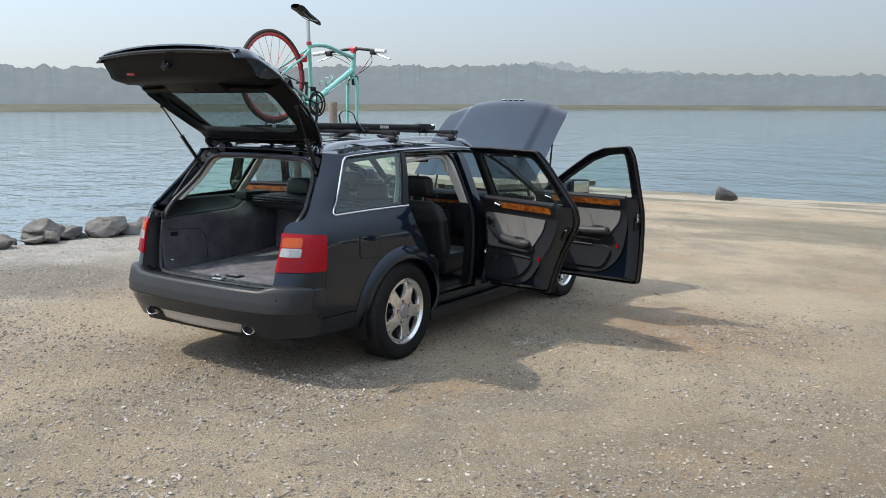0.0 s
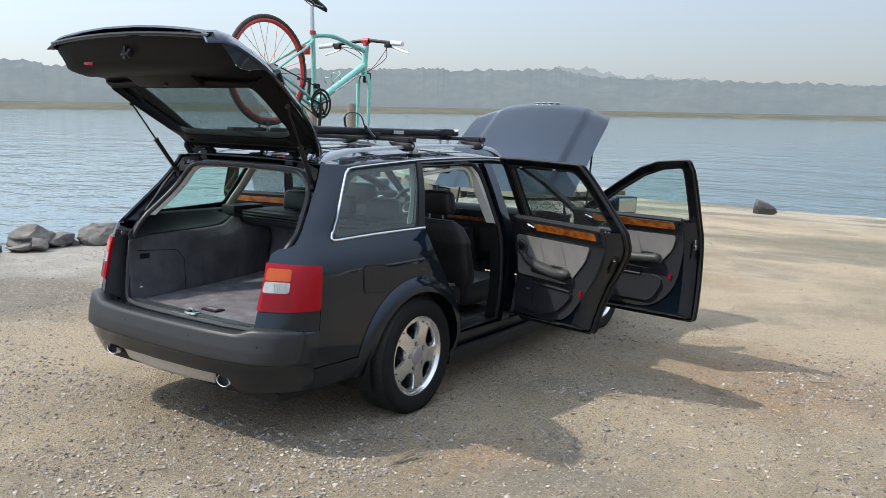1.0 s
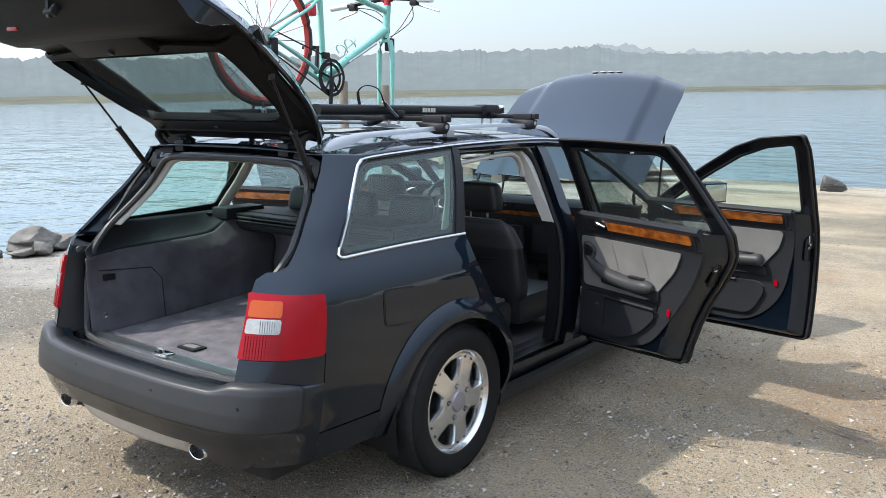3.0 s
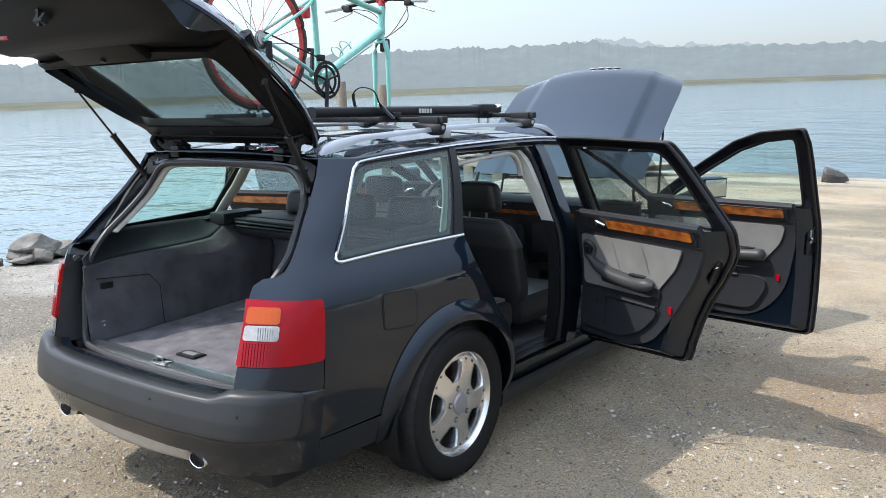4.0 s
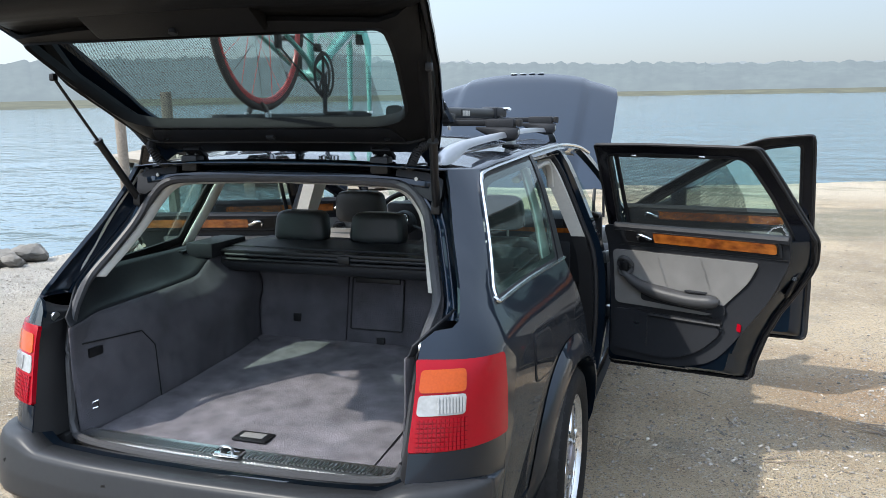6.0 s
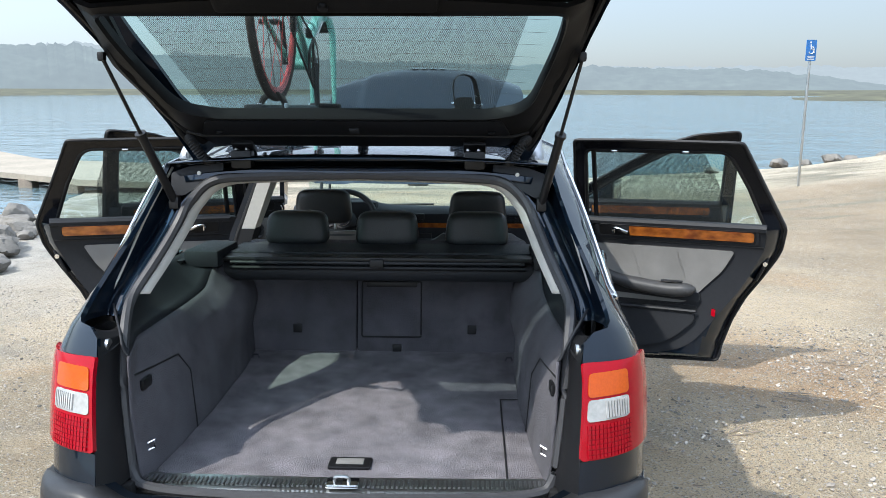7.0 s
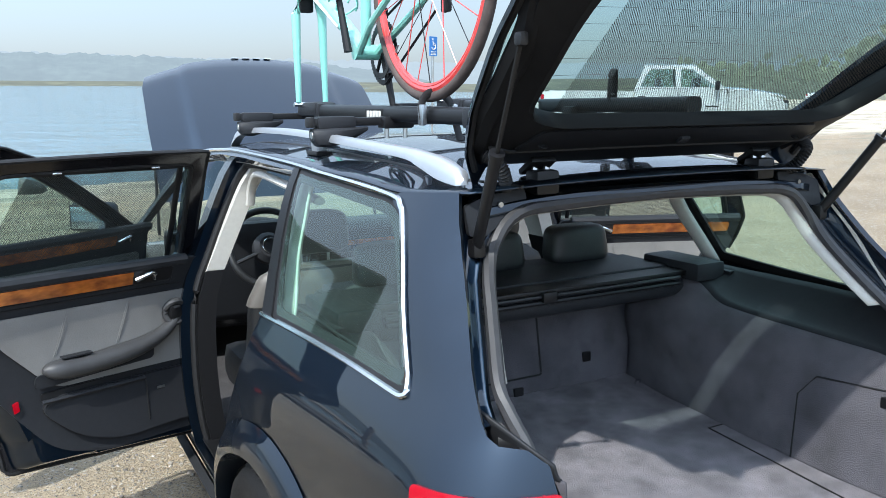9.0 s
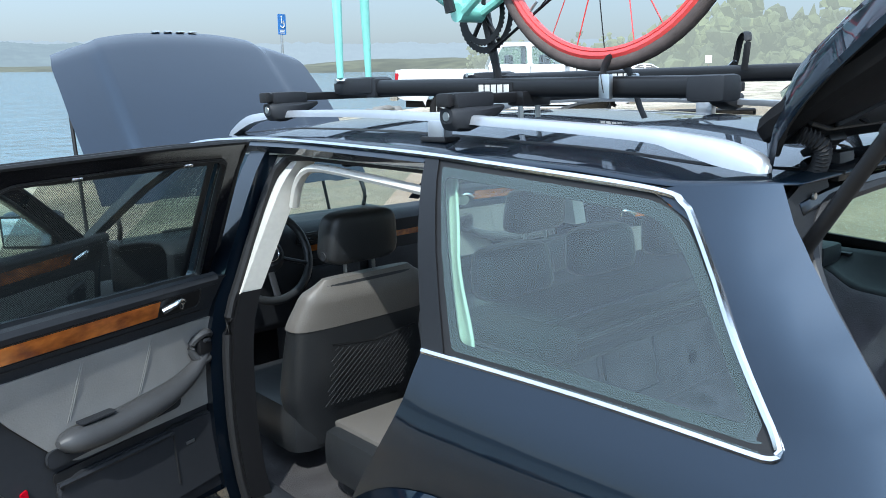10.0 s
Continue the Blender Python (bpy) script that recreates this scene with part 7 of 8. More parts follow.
def build_carrier(bx, shift, lift, loaded):
    """One fork-mount carrier along the roof; the unused one has its strap standing loose."""
    label = "black roof bicycle carrier holding a bicycle by its fork" if loaded else "empty black roof bicycle carrier with a loose wheel strap"
    carrier = car_thing("bicycle_carrier", label, "bike carrier", "roof bicycle carriers")
    top = Matrix.Translation((bx, shift, lift))

    def oval(y0, y1, z0, z1, w=0.030, h=0.023):
        bm = bmesh.new()

        def fn(u, v):
            a = 2 * math.pi * u
            c, q = math.cos(a), math.sin(a)
            return top @ Vector((math.copysign(abs(c) ** 0.6, c) * w, y0 + (y1 - y0) * v, z0 + (z1 - z0) * v + math.copysign(abs(q) ** 0.6, q) * h))
        add_grid(bm, fn, 20, 6, wrap=True)
        for y in (y0 + shift, y1 + shift):
            bmesh.ops.contextual_create(bm, geom=[e for e in bm.edges if e.is_boundary and abs(e.verts[0].co.y - y) < 1e-5])
        return bm
    sag = 0.0155 if loaded else 0.0
    at = lambda x, y, z: top @ Vector((x, y, z - (0.010 if loaded else 0.0) - sag * (0.86 - y)))
    part("beam", oval(-0.28, 0.86, 1.567, 1.590) if loaded else oval(-0.42, 0.86, 1.588, 1.600), BLACK, carrier, "black aluminium carrier beam")
    head = part("fork_head", box(at(0, 0.93, 1.606), (0.085, 0.20, 0.050), 0.016), TRIM, carrier, "grey fork clamp head")
    part("head_joint", box(at(0, 0.845, 1.600), (0.072, 0.05, 0.056), 0.012), TRIM, head)
    part("fork_skewer", tube([at(-0.07, 0.972, 1.622), at(0.07, 0.972, 1.622)], 0.008, 8), CHROME, head, "steel skewer")
    part("skewer_lever", tube([at(0.07, 0.972, 1.622), at(0.078, 0.92, 1.612)], 0.008, 8, flat=0.6), CHROME, head)
    for s in (-1, 1):
        plate = part("brand_plate", box(at(0.0305 * s, 0.335, 1.594), (0.001, 0.130, 0.030)), RUBBER, carrier, "maker's mark of pale blocks")
        for k in range(5):
            part("mark_block", box(at(0.0312 * s, 0.335 + 0.022 * (k - 2), 1.594), (0.001, 0.017, 0.022), 0.0004), HEADLINER, plate)
    for y in (0.255 - shift, 1.060 - shift):
        if y < 0.98:
            part("clamp", box(at(0, y - 0.01, 1.572), (0.10, 0.055, 0.035), 0.01), BLACK, carrier)
            for dx in (-0.03, 0.03):
                part("clamp_bolt", tube([at(dx, y - 0.01, 1.525), at(dx, y - 0.01, 1.57)], 0.007, 6), STEEL, carrier)

    def strap(y):
        pts = [(-0.045, y, 1.585), (-0.042, y + 0.01, 1.63), (-0.015, y + 0.015, 1.655), (0.02, y + 0.012, 1.650), (0.043, y, 1.62), (0.050, y - 0.015, 1.56), (0.052, y - 0.03, 1.528)]
        part("wheel_strap", tube(spline([tuple(at(*p)) for p in pts], 4), 0.011, 6, flat=0.25, up=(0, 1, 0)), RUBBER, carrier, "black rubber wheel strap")
        for sx in (-1, 1):
            part("strap_buckle", box(at(0.047 * sx, y, 1.597), (0.014, 0.030, 0.055), 0.005), ALU, carrier, "silver strap buckle")
    if loaded:
        strap(-0.02)
        part("tray_end", box(at(0, -0.245, 1.592), (0.068, 0.085, 0.053), 0.012), TRIM, carrier, "grey end cap")
    else:
        part("loose_strap", tube(spline([tuple(at(*p)) for p in ((-0.035, -0.10, 1.60), (-0.04, -0.11, 1.67), (-0.01, -0.09, 1.70), (0.03, -0.05, 1.685), (0.045, -0.03, 1.63), (0.05, -0.02, 1.60))], 6), 0.010, 6, flat=0.3), RUBBER, carrier, "loose arched wheel strap")
        part("strap_buckle", tube([at(0.046, -0.03, 1.63), at(0.052, 0.03, 1.58), at(0.054, 0.06, 1.56)], 0.010, 8, flat=0.5), ALU, carrier, "silver strap buckle")


build_carrier(BX, 0.0, 0.0, True)
build_carrier(0.311, 0.145, 0.004, False)


CELESTE = material("celeste_bike_paint", (0.22, 0.55, 0.47), 0.28, 0.0, 0.05, 40, coat=0.7, second=(0.20, 0.50, 0.43))
REDANO = material("red_anodised", (0.55, 0.03, 0.04), 0.3, 0.3, 0.06, 40, coat=0.4)
REDRIM = material("red_rim", (0.60, 0.05, 0.045), 0.32, 0.0, 0.06, 30, coat=0.5)
ROADTYRE = material("dusty_road_tyre", (0.085, 0.066, 0.060), 0.8, 0.0, 0.2, 40, 0.1, 200, second=(0.055, 0.046, 0.043), spec=0.2)
WHITEPL = material("white_plastic", (0.78, 0.78, 0.76), 0.4, 0.0, 0.04, 40)


def build_bicycle():
    bike = car_thing("bicycle", "celeste green flat-bar bicycle standing on the roof carrier, front wheel off", "bicycle")
    axle, bb = Vector((BX, 0.02, 1.952)), Vector((BX, 0.452, 1.768))
    seat, head_t, head_b = Vector((BX, 0.424, 2.235)), Vector((BX, 0.985, 2.205)), Vector((BX, 0.968, 2.035))
    frame_ = part("frame", tube(spline([seat - Vector((0, 0, 0.02)), Vector((BX, 0.62, 2.235)), Vector((BX, 0.82, 2.200)), head_t - Vector((0, 0, 0.035))], 5), 0.0165, 10), CELESTE, bike, "celeste green frame")
    part("down_tube", tube([bb, head_b + Vector((0, -0.005, 0.03))], [0.024, 0.024], 12), CELESTE, frame_)
    part("seat_tube", tube([bb, seat], 0.0165, 10), CELESTE, frame_)
    part("head_tube", tube([head_b, head_t], 0.022, 12), CELESTE, frame_)
    for s in (-1, 1):
        part("chain_stay", tube([bb + Vector((0.03 * s, -0.02, 0)), bb + Vector((0.05 * s, -0.15, 0.065)), axle + Vector((0.062 * s, 0, 0))], [0.012, 0.011, 0.009], 8), CELESTE, frame_)
        part("seat_stay", tube([seat + Vector((0.012 * s, -0.01, -0.05)), seat + Vector((0.04 * s, -0.10, -0.11)), axle + Vector((0.062 * s, 0, 0))], [0.009, 0.009, 0.008], 8), CELESTE, frame_)
        part("fork_blade", tube([head_b + Vector((0.032 * s, 0, -0.03)), head_b + Vector((0.050 * s, 0.002, -0.10)), Vector((BX + 0.052 * s, 0.970, 1.622))], [0.016, 0.017, 0.010], 10), CELESTE, bike, "celeste green fork blade")
        # maker's lettering as plain bars
        p0, p1 = bb + (head_b - bb) * 0.34, bb + (head_b - bb) * 0.80
        part("brand_mark", tube([p0 + Vector((0.0165 * s, 0, 0.002)), p1 + Vector((0.0165 * s, 0, 0.002))], 0.0105, 4), WHITEPL, frame_, "pale lettering bar")
    part("fork_crown", tube([head_b, head_b + Vector((0, 0, -0.04))], [0.022, 0.030], 10), CELESTE, bike)
    part("bottom_bracket", tube([bb - Vector((0.04, 0, 0)), bb + Vector((0.04, 0, 0))], 0.024, 14), CELESTE, frame_)
    part("seat_post", tube([seat - Vector((0, 0, 0.02)), Vector((BX, 0.412, 2.405))], 0.0135, 10), ALU, bike, "silver seat post")
    part("seat_clamp", tube([seat + Vector((0, 0, -0.012)), seat + Vector((0, 0, 0.012))], 0.021, 10), REDANO, bike)
    # saddle
    def sad(u, v):
        a = 2 * math.pi * u
        y = 0.555 - 0.29 * v
        w = lerp_table([(0, 0.008), (0.08, 0.019), (0.45, 0.026), (0.7, 0.052), (0.92, 0.070), (1, 0.040)], v)
        return Vector((BX + math.cos(a) * w, y, 2.402 + 0.36 * (0.555 - y) * 0.95 + math.sin(a) * (0.020 if math.sin(a) > 0 else 0.030) * (0.6 + 0.4 * math.sin(3.1 * v))))
    saddle = part("saddle", grid(sad, 20, 20, wrap=True), LEATHER, bike, "black saddle")
    for s in (-1, 1):
        part("saddle_rail", tube([(BX + 0.02 * s, 0.50, 2.41), (BX + 0.022 * s, 0.42, 2.415), (BX + 0.03 * s, 0.32, 2.46)], 0.0035, 6), STEEL, saddle)
    # bars
    bar = part("handlebar", tube([(BX - 0.30, 0.93, 2.215), (BX - 0.06, 0.985, 2.245), (BX + 0.06, 0.985, 2.245), (BX + 0.30, 0.93, 2.215)], 0.0125, 10), BLACK, bike, "flat black handlebar")
    part("stem", tube([head_t + Vector((0, 0, 0.015)), (BX, 0.985, 2.245)], 0.020, 10), REDANO, bike, "red stem")
    part("stem_clamp", tube([(BX - 0.03, 0.985, 2.245), (BX + 0.03, 0.985, 2.245)], 0.020, 12), REDANO, bike)
    part("headset_spacer", tube([head_t - Vector((0, 0, 0.008)), head_t + Vector((0, 0, 0.03))], 0.021, 12), REDANO, bike)
    for s in (-1, 1):
        part("grip", tube([(BX + 0.27 * s, 0.937, 2.218), (BX + 0.385 * s, 0.912, 2.205)], 0.0165, 12), WHITEPL, bar, "white bar grip")
        part("brake_clamp", box((BX + 0.235 * s, 0.945, 2.205), (0.05, 0.035, 0.035), 0.008), BLACK, bar)
        part("brake_lever", tube(spline([(BX + 0.225 * s, 0.955, 2.200), (BX + 0.25 * s, 0.995, 2.190), (BX + 0.34 * s, 0.985, 2.165), (BX + 0.385 * s, 0.98, 2.150)], 4), 0.006, 6), ALU, bar)
        part("brake_cable", tube(spline([(BX + 0.22 * s, 0.96, 2.205), (BX + 0.14 * s, 1.045, 2.19), (BX + 0.05 * s, 1.06, 2.10), (BX + 0.01 * s, 1.0, 2.02)], 8), 0.0026, 5), REDANO if s > 0 else BLACK, bar)
        part("gear_cable", tube(spline([(BX + 0.21 * s, 0.95, 2.20), (BX + 0.12 * s, 1.07, 2.13), (BX + 0.03 * s, 1.03, 2.05), (BX + 0.02 * s, 0.93, 2.01)], 8), 0.0026, 5), BLACK, bar)
    part("front_brake", box((BX, 1.005, 1.985), (0.055, 0.035, 0.075), 0.010), BLACK, bike, "black caliper brake")
    # bottle cage
    c = bb + (head_b - bb) * 0.36 + Vector((0, -0.022, 0.035))
    dirn = (head_b - bb).normalized()
    for k in (0.0, 0.075):
        q = c + dirn * k + Vector((0, -0.018, 0.024))
        part("bottle_cage", tube([q + Vector((0.036 * math.cos(a), -0.026 * math.sin(a), 0.030 * math.sin(a))) for a in np.linspace(-0.4, math.pi + 0.4, 12)], 0.0035, 6), CELESTE, bike, "celeste bottle cage")
    part("bottle_cage", tube(spline([c, c + Vector((0.036, -0.02, 0.03)), c + dirn * 0.09 + Vector((0.036, -0.03, 0.04)), c + dirn * 0.12 + Vector((0, -0.03, 0.05))], 4), 0.0035, 6), CELESTE, bike)
    # rear wheel
    def rim_loop(r, n=64, dx=0.0):
        return [axle + Vector((dx, r * math.cos(2 * math.pi * k / n), r * math.sin(2 * math.pi * k / n))) for k in range(n)]
    wheel = part("rear_wheel", tube(rim_loop(0.312), 0.0105, 8, closed=True, flat=1.0), REDRIM, bike, "rear wheel with red rim")
    part("rim_bed", tube(rim_loop(0.302), 0.0075, 6, closed=True), REDRIM, wheel)
    part("tyre", tube(rim_loop(0.331), 0.0145, 10, closed=True), ROADTYRE, wheel, "narrow dusty grey-brown road tyre")
    part("hub", tube([axle - Vector((0.05, 0, 0)), axle + Vector((0.05, 0, 0))], 0.018, 14), BLACK, wheel)
    for k in range(24):
        a = 2 * math.pi * k / 24
        s = 1 if k % 2 else -1
        off = 0.5 if (k // 2) % 2 else -0.5
        h = axle + Vector((0.032 * s, 0.022 * math.cos(a + off), 0.022 * math.sin(a + off)))
        part("spoke", tube([h, axle + Vector((0, 0.30 * math.cos(a), 0.30 * math.sin(a)))], 0.0016, 4), REDRIM if k % 3 else BLACK, wheel)
    part("valve", tube([axle + Vector((0, 0.22, -0.20)), axle + Vector((0, 0.195, -0.178))], 0.003, 6), ALU, wheel)
    # drivetrain on the right-hand side
    cx = BX + 0.048
    for r, dx in ((0.098, 0.012), (0.078, 0.002)):
        bm = bmesh.new()
        n = 88
        ring_o = [bm.verts.new((cx + dx, bb.y + (r + (0.004 if k % 2 else 0)) * math.cos(2 * math.pi * k / n), bb.z + (r + (0.004 if k % 2 else 0)) * math.sin(2 * math.pi * k / n))) for k in range(n)]
        ring_i = [bm.verts.new((cx + dx, bb.y + (r - 0.014) * math.cos(2 * math.pi * k / n), bb.z + (r - 0.014) * math.sin(2 * math.pi * k / n))) for k in range(n)]
        for k in range(n):
            bm.faces.new((ring_o[k], ring_o[(k + 1) % n], ring_i[(k + 1) % n], ring_i[k]))
        part("chain_ring", bm, BLACK, bike, "black chain ring", thick=0.003, flat=True)
    for k in range(5):
        a = 2 * math.pi * k / 5 + 0.3
        part("spider_arm", tube([bb + Vector((0.055, 0, 0)), bb + Vector((0.055, 0.085 * math.cos(a), 0.085 * math.sin(a)))], 0.006, 6), BLACK, bike)
    crank = radians(-100)
    for s, a in ((1, crank), (-1, crank + math.pi)):
        e = bb + Vector((0.075 * s, 0.17 * math.cos(a), 0.17 * math.sin(a)))
        part("crank_arm", tube([bb + Vector((0.06 * s, 0, 0)), e], [0.014, 0.010], 8), BLACK, bike, "black crank arm")
        part("pedal", box(e + Vector((0.05 * s, 0, 0)), (0.085, 0.06, 0.018), 0.005), BLACK, bike)
    for r, dx in ((0.030, 0.052), (0.038, 0.046), (0.046, 0.040)):
        part("sprocket", lathe([(0.012, -0.0015), (r, -0.0015), (r, 0.0015), (0.012, 0.0015)], 24, Matrix.Translation(axle + Vector((dx, 0, 0)))), STEEL, wheel)
    part("chain", tube([bb + Vector((0.058, 0, 0.098)), axle + Vector((0.05, 0.01, 0.038))], 0.0042, 5), BLACK, bike, "black chain")
    part("chain", tube([bb + Vector((0.058, -0.02, -0.097)), axle + Vector((0.052, 0.06, -0.095))], 0.0042, 5), BLACK, bike, "black chain")
    part("derailleur", box(axle + Vector((0.065, 0.025, -0.055)), (0.02, 0.035, 0.10), 0.008), BLACK, bike)
    part("front_derailleur", box(bb + Vector((0.045, -0.03, 0.115)), (0.02, 0.05, 0.035), 0.006), BLACK, bike)
    part("rear_brake", box(seat + Vector((0, -0.06, -0.12)), (0.05, 0.035, 0.06), 0.008), REDANO, bike, "red caliper brake")
    return bike


build_bicycle()


# ---- things on the lot and the shore ----
def blob(bm, c, size, seed, cut=2, rough=0.35):
    """A broken stone: a ball cut by random planes, with a little roughness on the faces."""
    rng = np.random.RandomState(int(seed * 10) % 9973)
    cuts = rng.randn(17, 3)
    cuts /= np.linalg.norm(cuts, axis=1)[:, None]
    depth = rng.uniform(0.52, 0.86, 17)
    made = bmesh.ops.create_icosphere(bm, subdivisions=cut, radius=1.0)["verts"]
    for v in made:
        d = np.array(v.co.normalized())
        dots = cuts @ d
        k = min(1.0, float(np.min(np.where(dots > 0.05, depth / np.maximum(dots, 0.05), 9))))
        q = Vector(d) * (k + 0.07 * noise.noise(Vector(d) * 4 + Vector((seed, 0, 0))))
        v.co = Vector(c) + Vector((q.x * size[0], q.y * size[1], q.z * size[2]))
    return bm


def rock(x, y, size, seed, label, turn=0.0, sink=0.25):
    ob = thing("rock", label, "rock", group="shore rocks")
    z = ground_height(x, y)
    me = part("rock", blob(bmesh.new(), (0, 0, 0), size, seed, 4), ROCK, None, label, sharp=22)
    bpy.data.objects.remove(ob)
    me.matrix_world = pose(x, y, z + size[2] * (0.72 - sink), 0, 0, turn)
    return tagged(me, label, "rock", "shore rocks")


random.seed(7)
for k in range(84):
    y = -2.7 + 0.090 * k + random.uniform(-0.08, 0.08)
    x = -6.15 + 0.02 * y + random.uniform(-0.30, 0.22) - (0.35 if k % 3 == 0 else 0)
    w = random.choice((0.13, 0.16, 0.19, 0.22, 0.26, 0.32))
    rock(x, y, (w * random.uniform(0.9, 1.3), w * random.uniform(0.7, 1.0), w * random.uniform(0.5, 0.75)), k * 3.7 + 1, "weathered grey boulder on the water's edge", random.uniform(0, 360), random.uniform(0.0, 0.25))
for k in range(34):
    y = 4.9 + 0.11 * k + random.uniform(-0.1, 0.1)
    x = -4.75 - 0.30 * (y - 5.0) + random.uniform(-0.75, 0.10)
    w = random.choice((0.15, 0.20, 0.25, 0.32))
    rock(x, y, (w * random.uniform(0.9, 1.3), w * random.uniform(0.7, 1.0), w * random.uniform(0.5, 0.75)), 400 + k * 2.9, "weathered grey boulder on the water's edge", random.uniform(0, 360), random.uniform(0.0, 0.25))
rock(-0.95, 17.2, (0.36, 0.30, 0.25), 51.0, "dark wet boulder at the end of the sand", 20, 0.15).data.materials[0] = WETROCK
for k, (x, y, w) in enumerate(((8.3, 20.9, 0.25), (9.4, 21.3, 0.38), (10.3, 21.5, 0.3), (11.2, 21.8, 0.45), (11.9, 22.1, 0.3), (13.1, 22.4, 0.35), (13.8, 22.6, 0.5), (14.7, 22.9, 0.4), (15.8, 23.6, 0.5), (17.2, 24.4, 0.6), (7.2, 20.4, 0.25), (18.8, 25.6, 0.5))):
    rock(x, y, (w, w * 0.7, w * 0.55), 60 + k * 2.3, "pale boulder in the rock bank", 33 * k, 0.1)


def twig(x, y, length, turn, bits, seed):
    random.seed(seed)
    root = thing("driftwood_twig", "broken grey twig lying on the gravel", "twig", pose(x, y, ground_height(x, y), 0, 0, turn), "driftwood twigs")
    for k in range(bits):
        a = random.uniform(-0.5, 0.5) if bits > 1 else 0.1
        l = length * random.uniform(0.5, 1.0)
        o = Vector((random.uniform(-0.05, 0.05), random.uniform(-0.05, 0.05), 0.010 + 0.004 * k))
        p = [o + Vector((math.cos(a) * l * t, math.sin(a) * l * t + 0.02 * math.sin(4 * t), 0.008 * math.sin(3 * t))) for t in (-0.5, -0.2, 0.1, 0.5)]
        part("stick", tube(p, [0.002, 0.0042, 0.0036, 0.0016], 5), DRIFT, root)


for x, y, l, a, n, sd in ((1.69, 1.02, 0.22, 20, 2, 1), (1.26, -0.58, 0.2, 40, 5, 2), (2.96, 0.36, 0.18, 60, 1, 3), (2.69, 1.66, 0.14, 5, 1, 4), (2.2, 1.55, 0.24, 150, 5, 5), (1.55, -1.75, 0.14, 20, 1, 6), (2.75, 2.25, 0.3, -12, 2, 7), (3.3, 3.0, 0.25, 30, 1, 8), (1.9, 0.3, 0.12, 80, 1, 9), (0.9, -0.5, 0.10, 10, 2, 10)):
    twig(x, y, l, a, n, sd)
random.seed(21)
for k in range(26):
    x, y = (random.uniform(0.9, 4.2), random.uniform(-3.2, 3.6)) if k < 18 else (random.uniform(-4.5, -1.2), random.uniform(-1.5, 2.5))
    seed = 30 + k
    spot = (x, y, random.uniform(0.06, 0.15), random.uniform(0, 180), random.choice((1, 1, 2)))
    state = random.getstate()
    twig(*spot, seed)
    random.setstate(state)


def pebbles():
    """Loose stones and shell bits over the near gravel."""
    rng = np.random.RandomState(4)
    bm0 = bmesh.new()
    bmesh.ops.create_icosphere(bm0, subdivisions=1, radius=1.0)
    base = np.array([v.co for v in bm0.verts])
    tri = [[v.index for v in f.verts] for f in bm0.faces]
    bm0.free()
    n = 78000
    zone = rng.rand(n)
    bank = np.arange(n) > 52000
    x = np.where(zone < 0.5, rng.uniform(0.7, 4.6, n), np.where(zone < 0.75, rng.uniform(-5.6, -0.6, n), rng.uniform(-5.6, 7.5, n)))
    y = np.where(zone < 0.5, rng.uniform(-4.4, 3.2, n), np.where(zone < 0.75, rng.uniform(-3.4, 4.5, n), rng.uniform(-4.6, 10.0, n)))
    x, y = np.where(bank, rng.uniform(-4.8, 1.3, n), x), np.where(bank, rng.uniform(-3.8, -0.7, n), y)
    # thicker drifts of stones in places
    drift = np.array([noise.noise((a * 0.9, b * 0.9, 5)) for a, b in zip(x, y)])
    keep = rng.rand(n) < 0.45 + 1.1 * drift + 0.25 * bank
    x, y = x[keep], y[keep]
    n = len(x)
    r = 0.003 + 0.008 * rng.rand(n) ** 3 + np.where(rng.rand(n) < 0.015, 0.008 * rng.rand(n), 0)
    rot = rng.rand(n) * 6.28
    sh = base[None] * (1 + 0.25 * rng.randn(n, len(base), 1)) * (r[:, None] * np.array([[1.3, 1.0, 0.6]]))[:, None, :]
    c, s = np.cos(rot)[:, None], np.sin(rot)[:, None]
    z = -SLOPE * y + r * 0.35
    co = np.stack([x[:, None] + sh[..., 0] * c - sh[..., 1] * s, y[:, None] + sh[..., 0] * s + sh[..., 1] * c, z[:, None] + sh[..., 2]], -1).reshape(-1, 3).tolist()
    faces = (np.array(tri)[None] + len(base) * np.arange(n)[:, None, None]).reshape(-1, 3).tolist()
    me = bpy.data.meshes.new("pebbles")
    me.from_pydata(co, [], faces)
    m = material("pale_pebbles", (0.285, 0.255, 0.215), 0.9, 0.0, 0.3, 60, second=(0.16, 0.145, 0.125), patch=9)
    nd, lk = m.node_tree.nodes, m.node_tree.links
    geo, hsv = nd.new("ShaderNodeNewGeometry"), nd.new("ShaderNodeHueSaturation")
    mr = nd.new("ShaderNodeMapRange")
    mr.inputs["To Min"].default_value, mr.inputs["To Max"].default_value = 0.45, 1.8
    lk.new(geo.outputs["Random Per Island"], mr.inputs["Value"])
    lk.new(mr.outputs[0], hsv.inputs["Value"])
    b = nd["Principled BSDF"]
    lk.new(b.inputs["Base Color"].links[0].from_socket, hsv.inputs["Color"])
    lk.new(hsv.outputs[0], b.inputs["Base Color"])
    me.materials.append(m)
    return tagged(new("pebbles", me), "small pale and dark stones scattered over the gravel", "pebbles", kind="stuff")


pebbles()


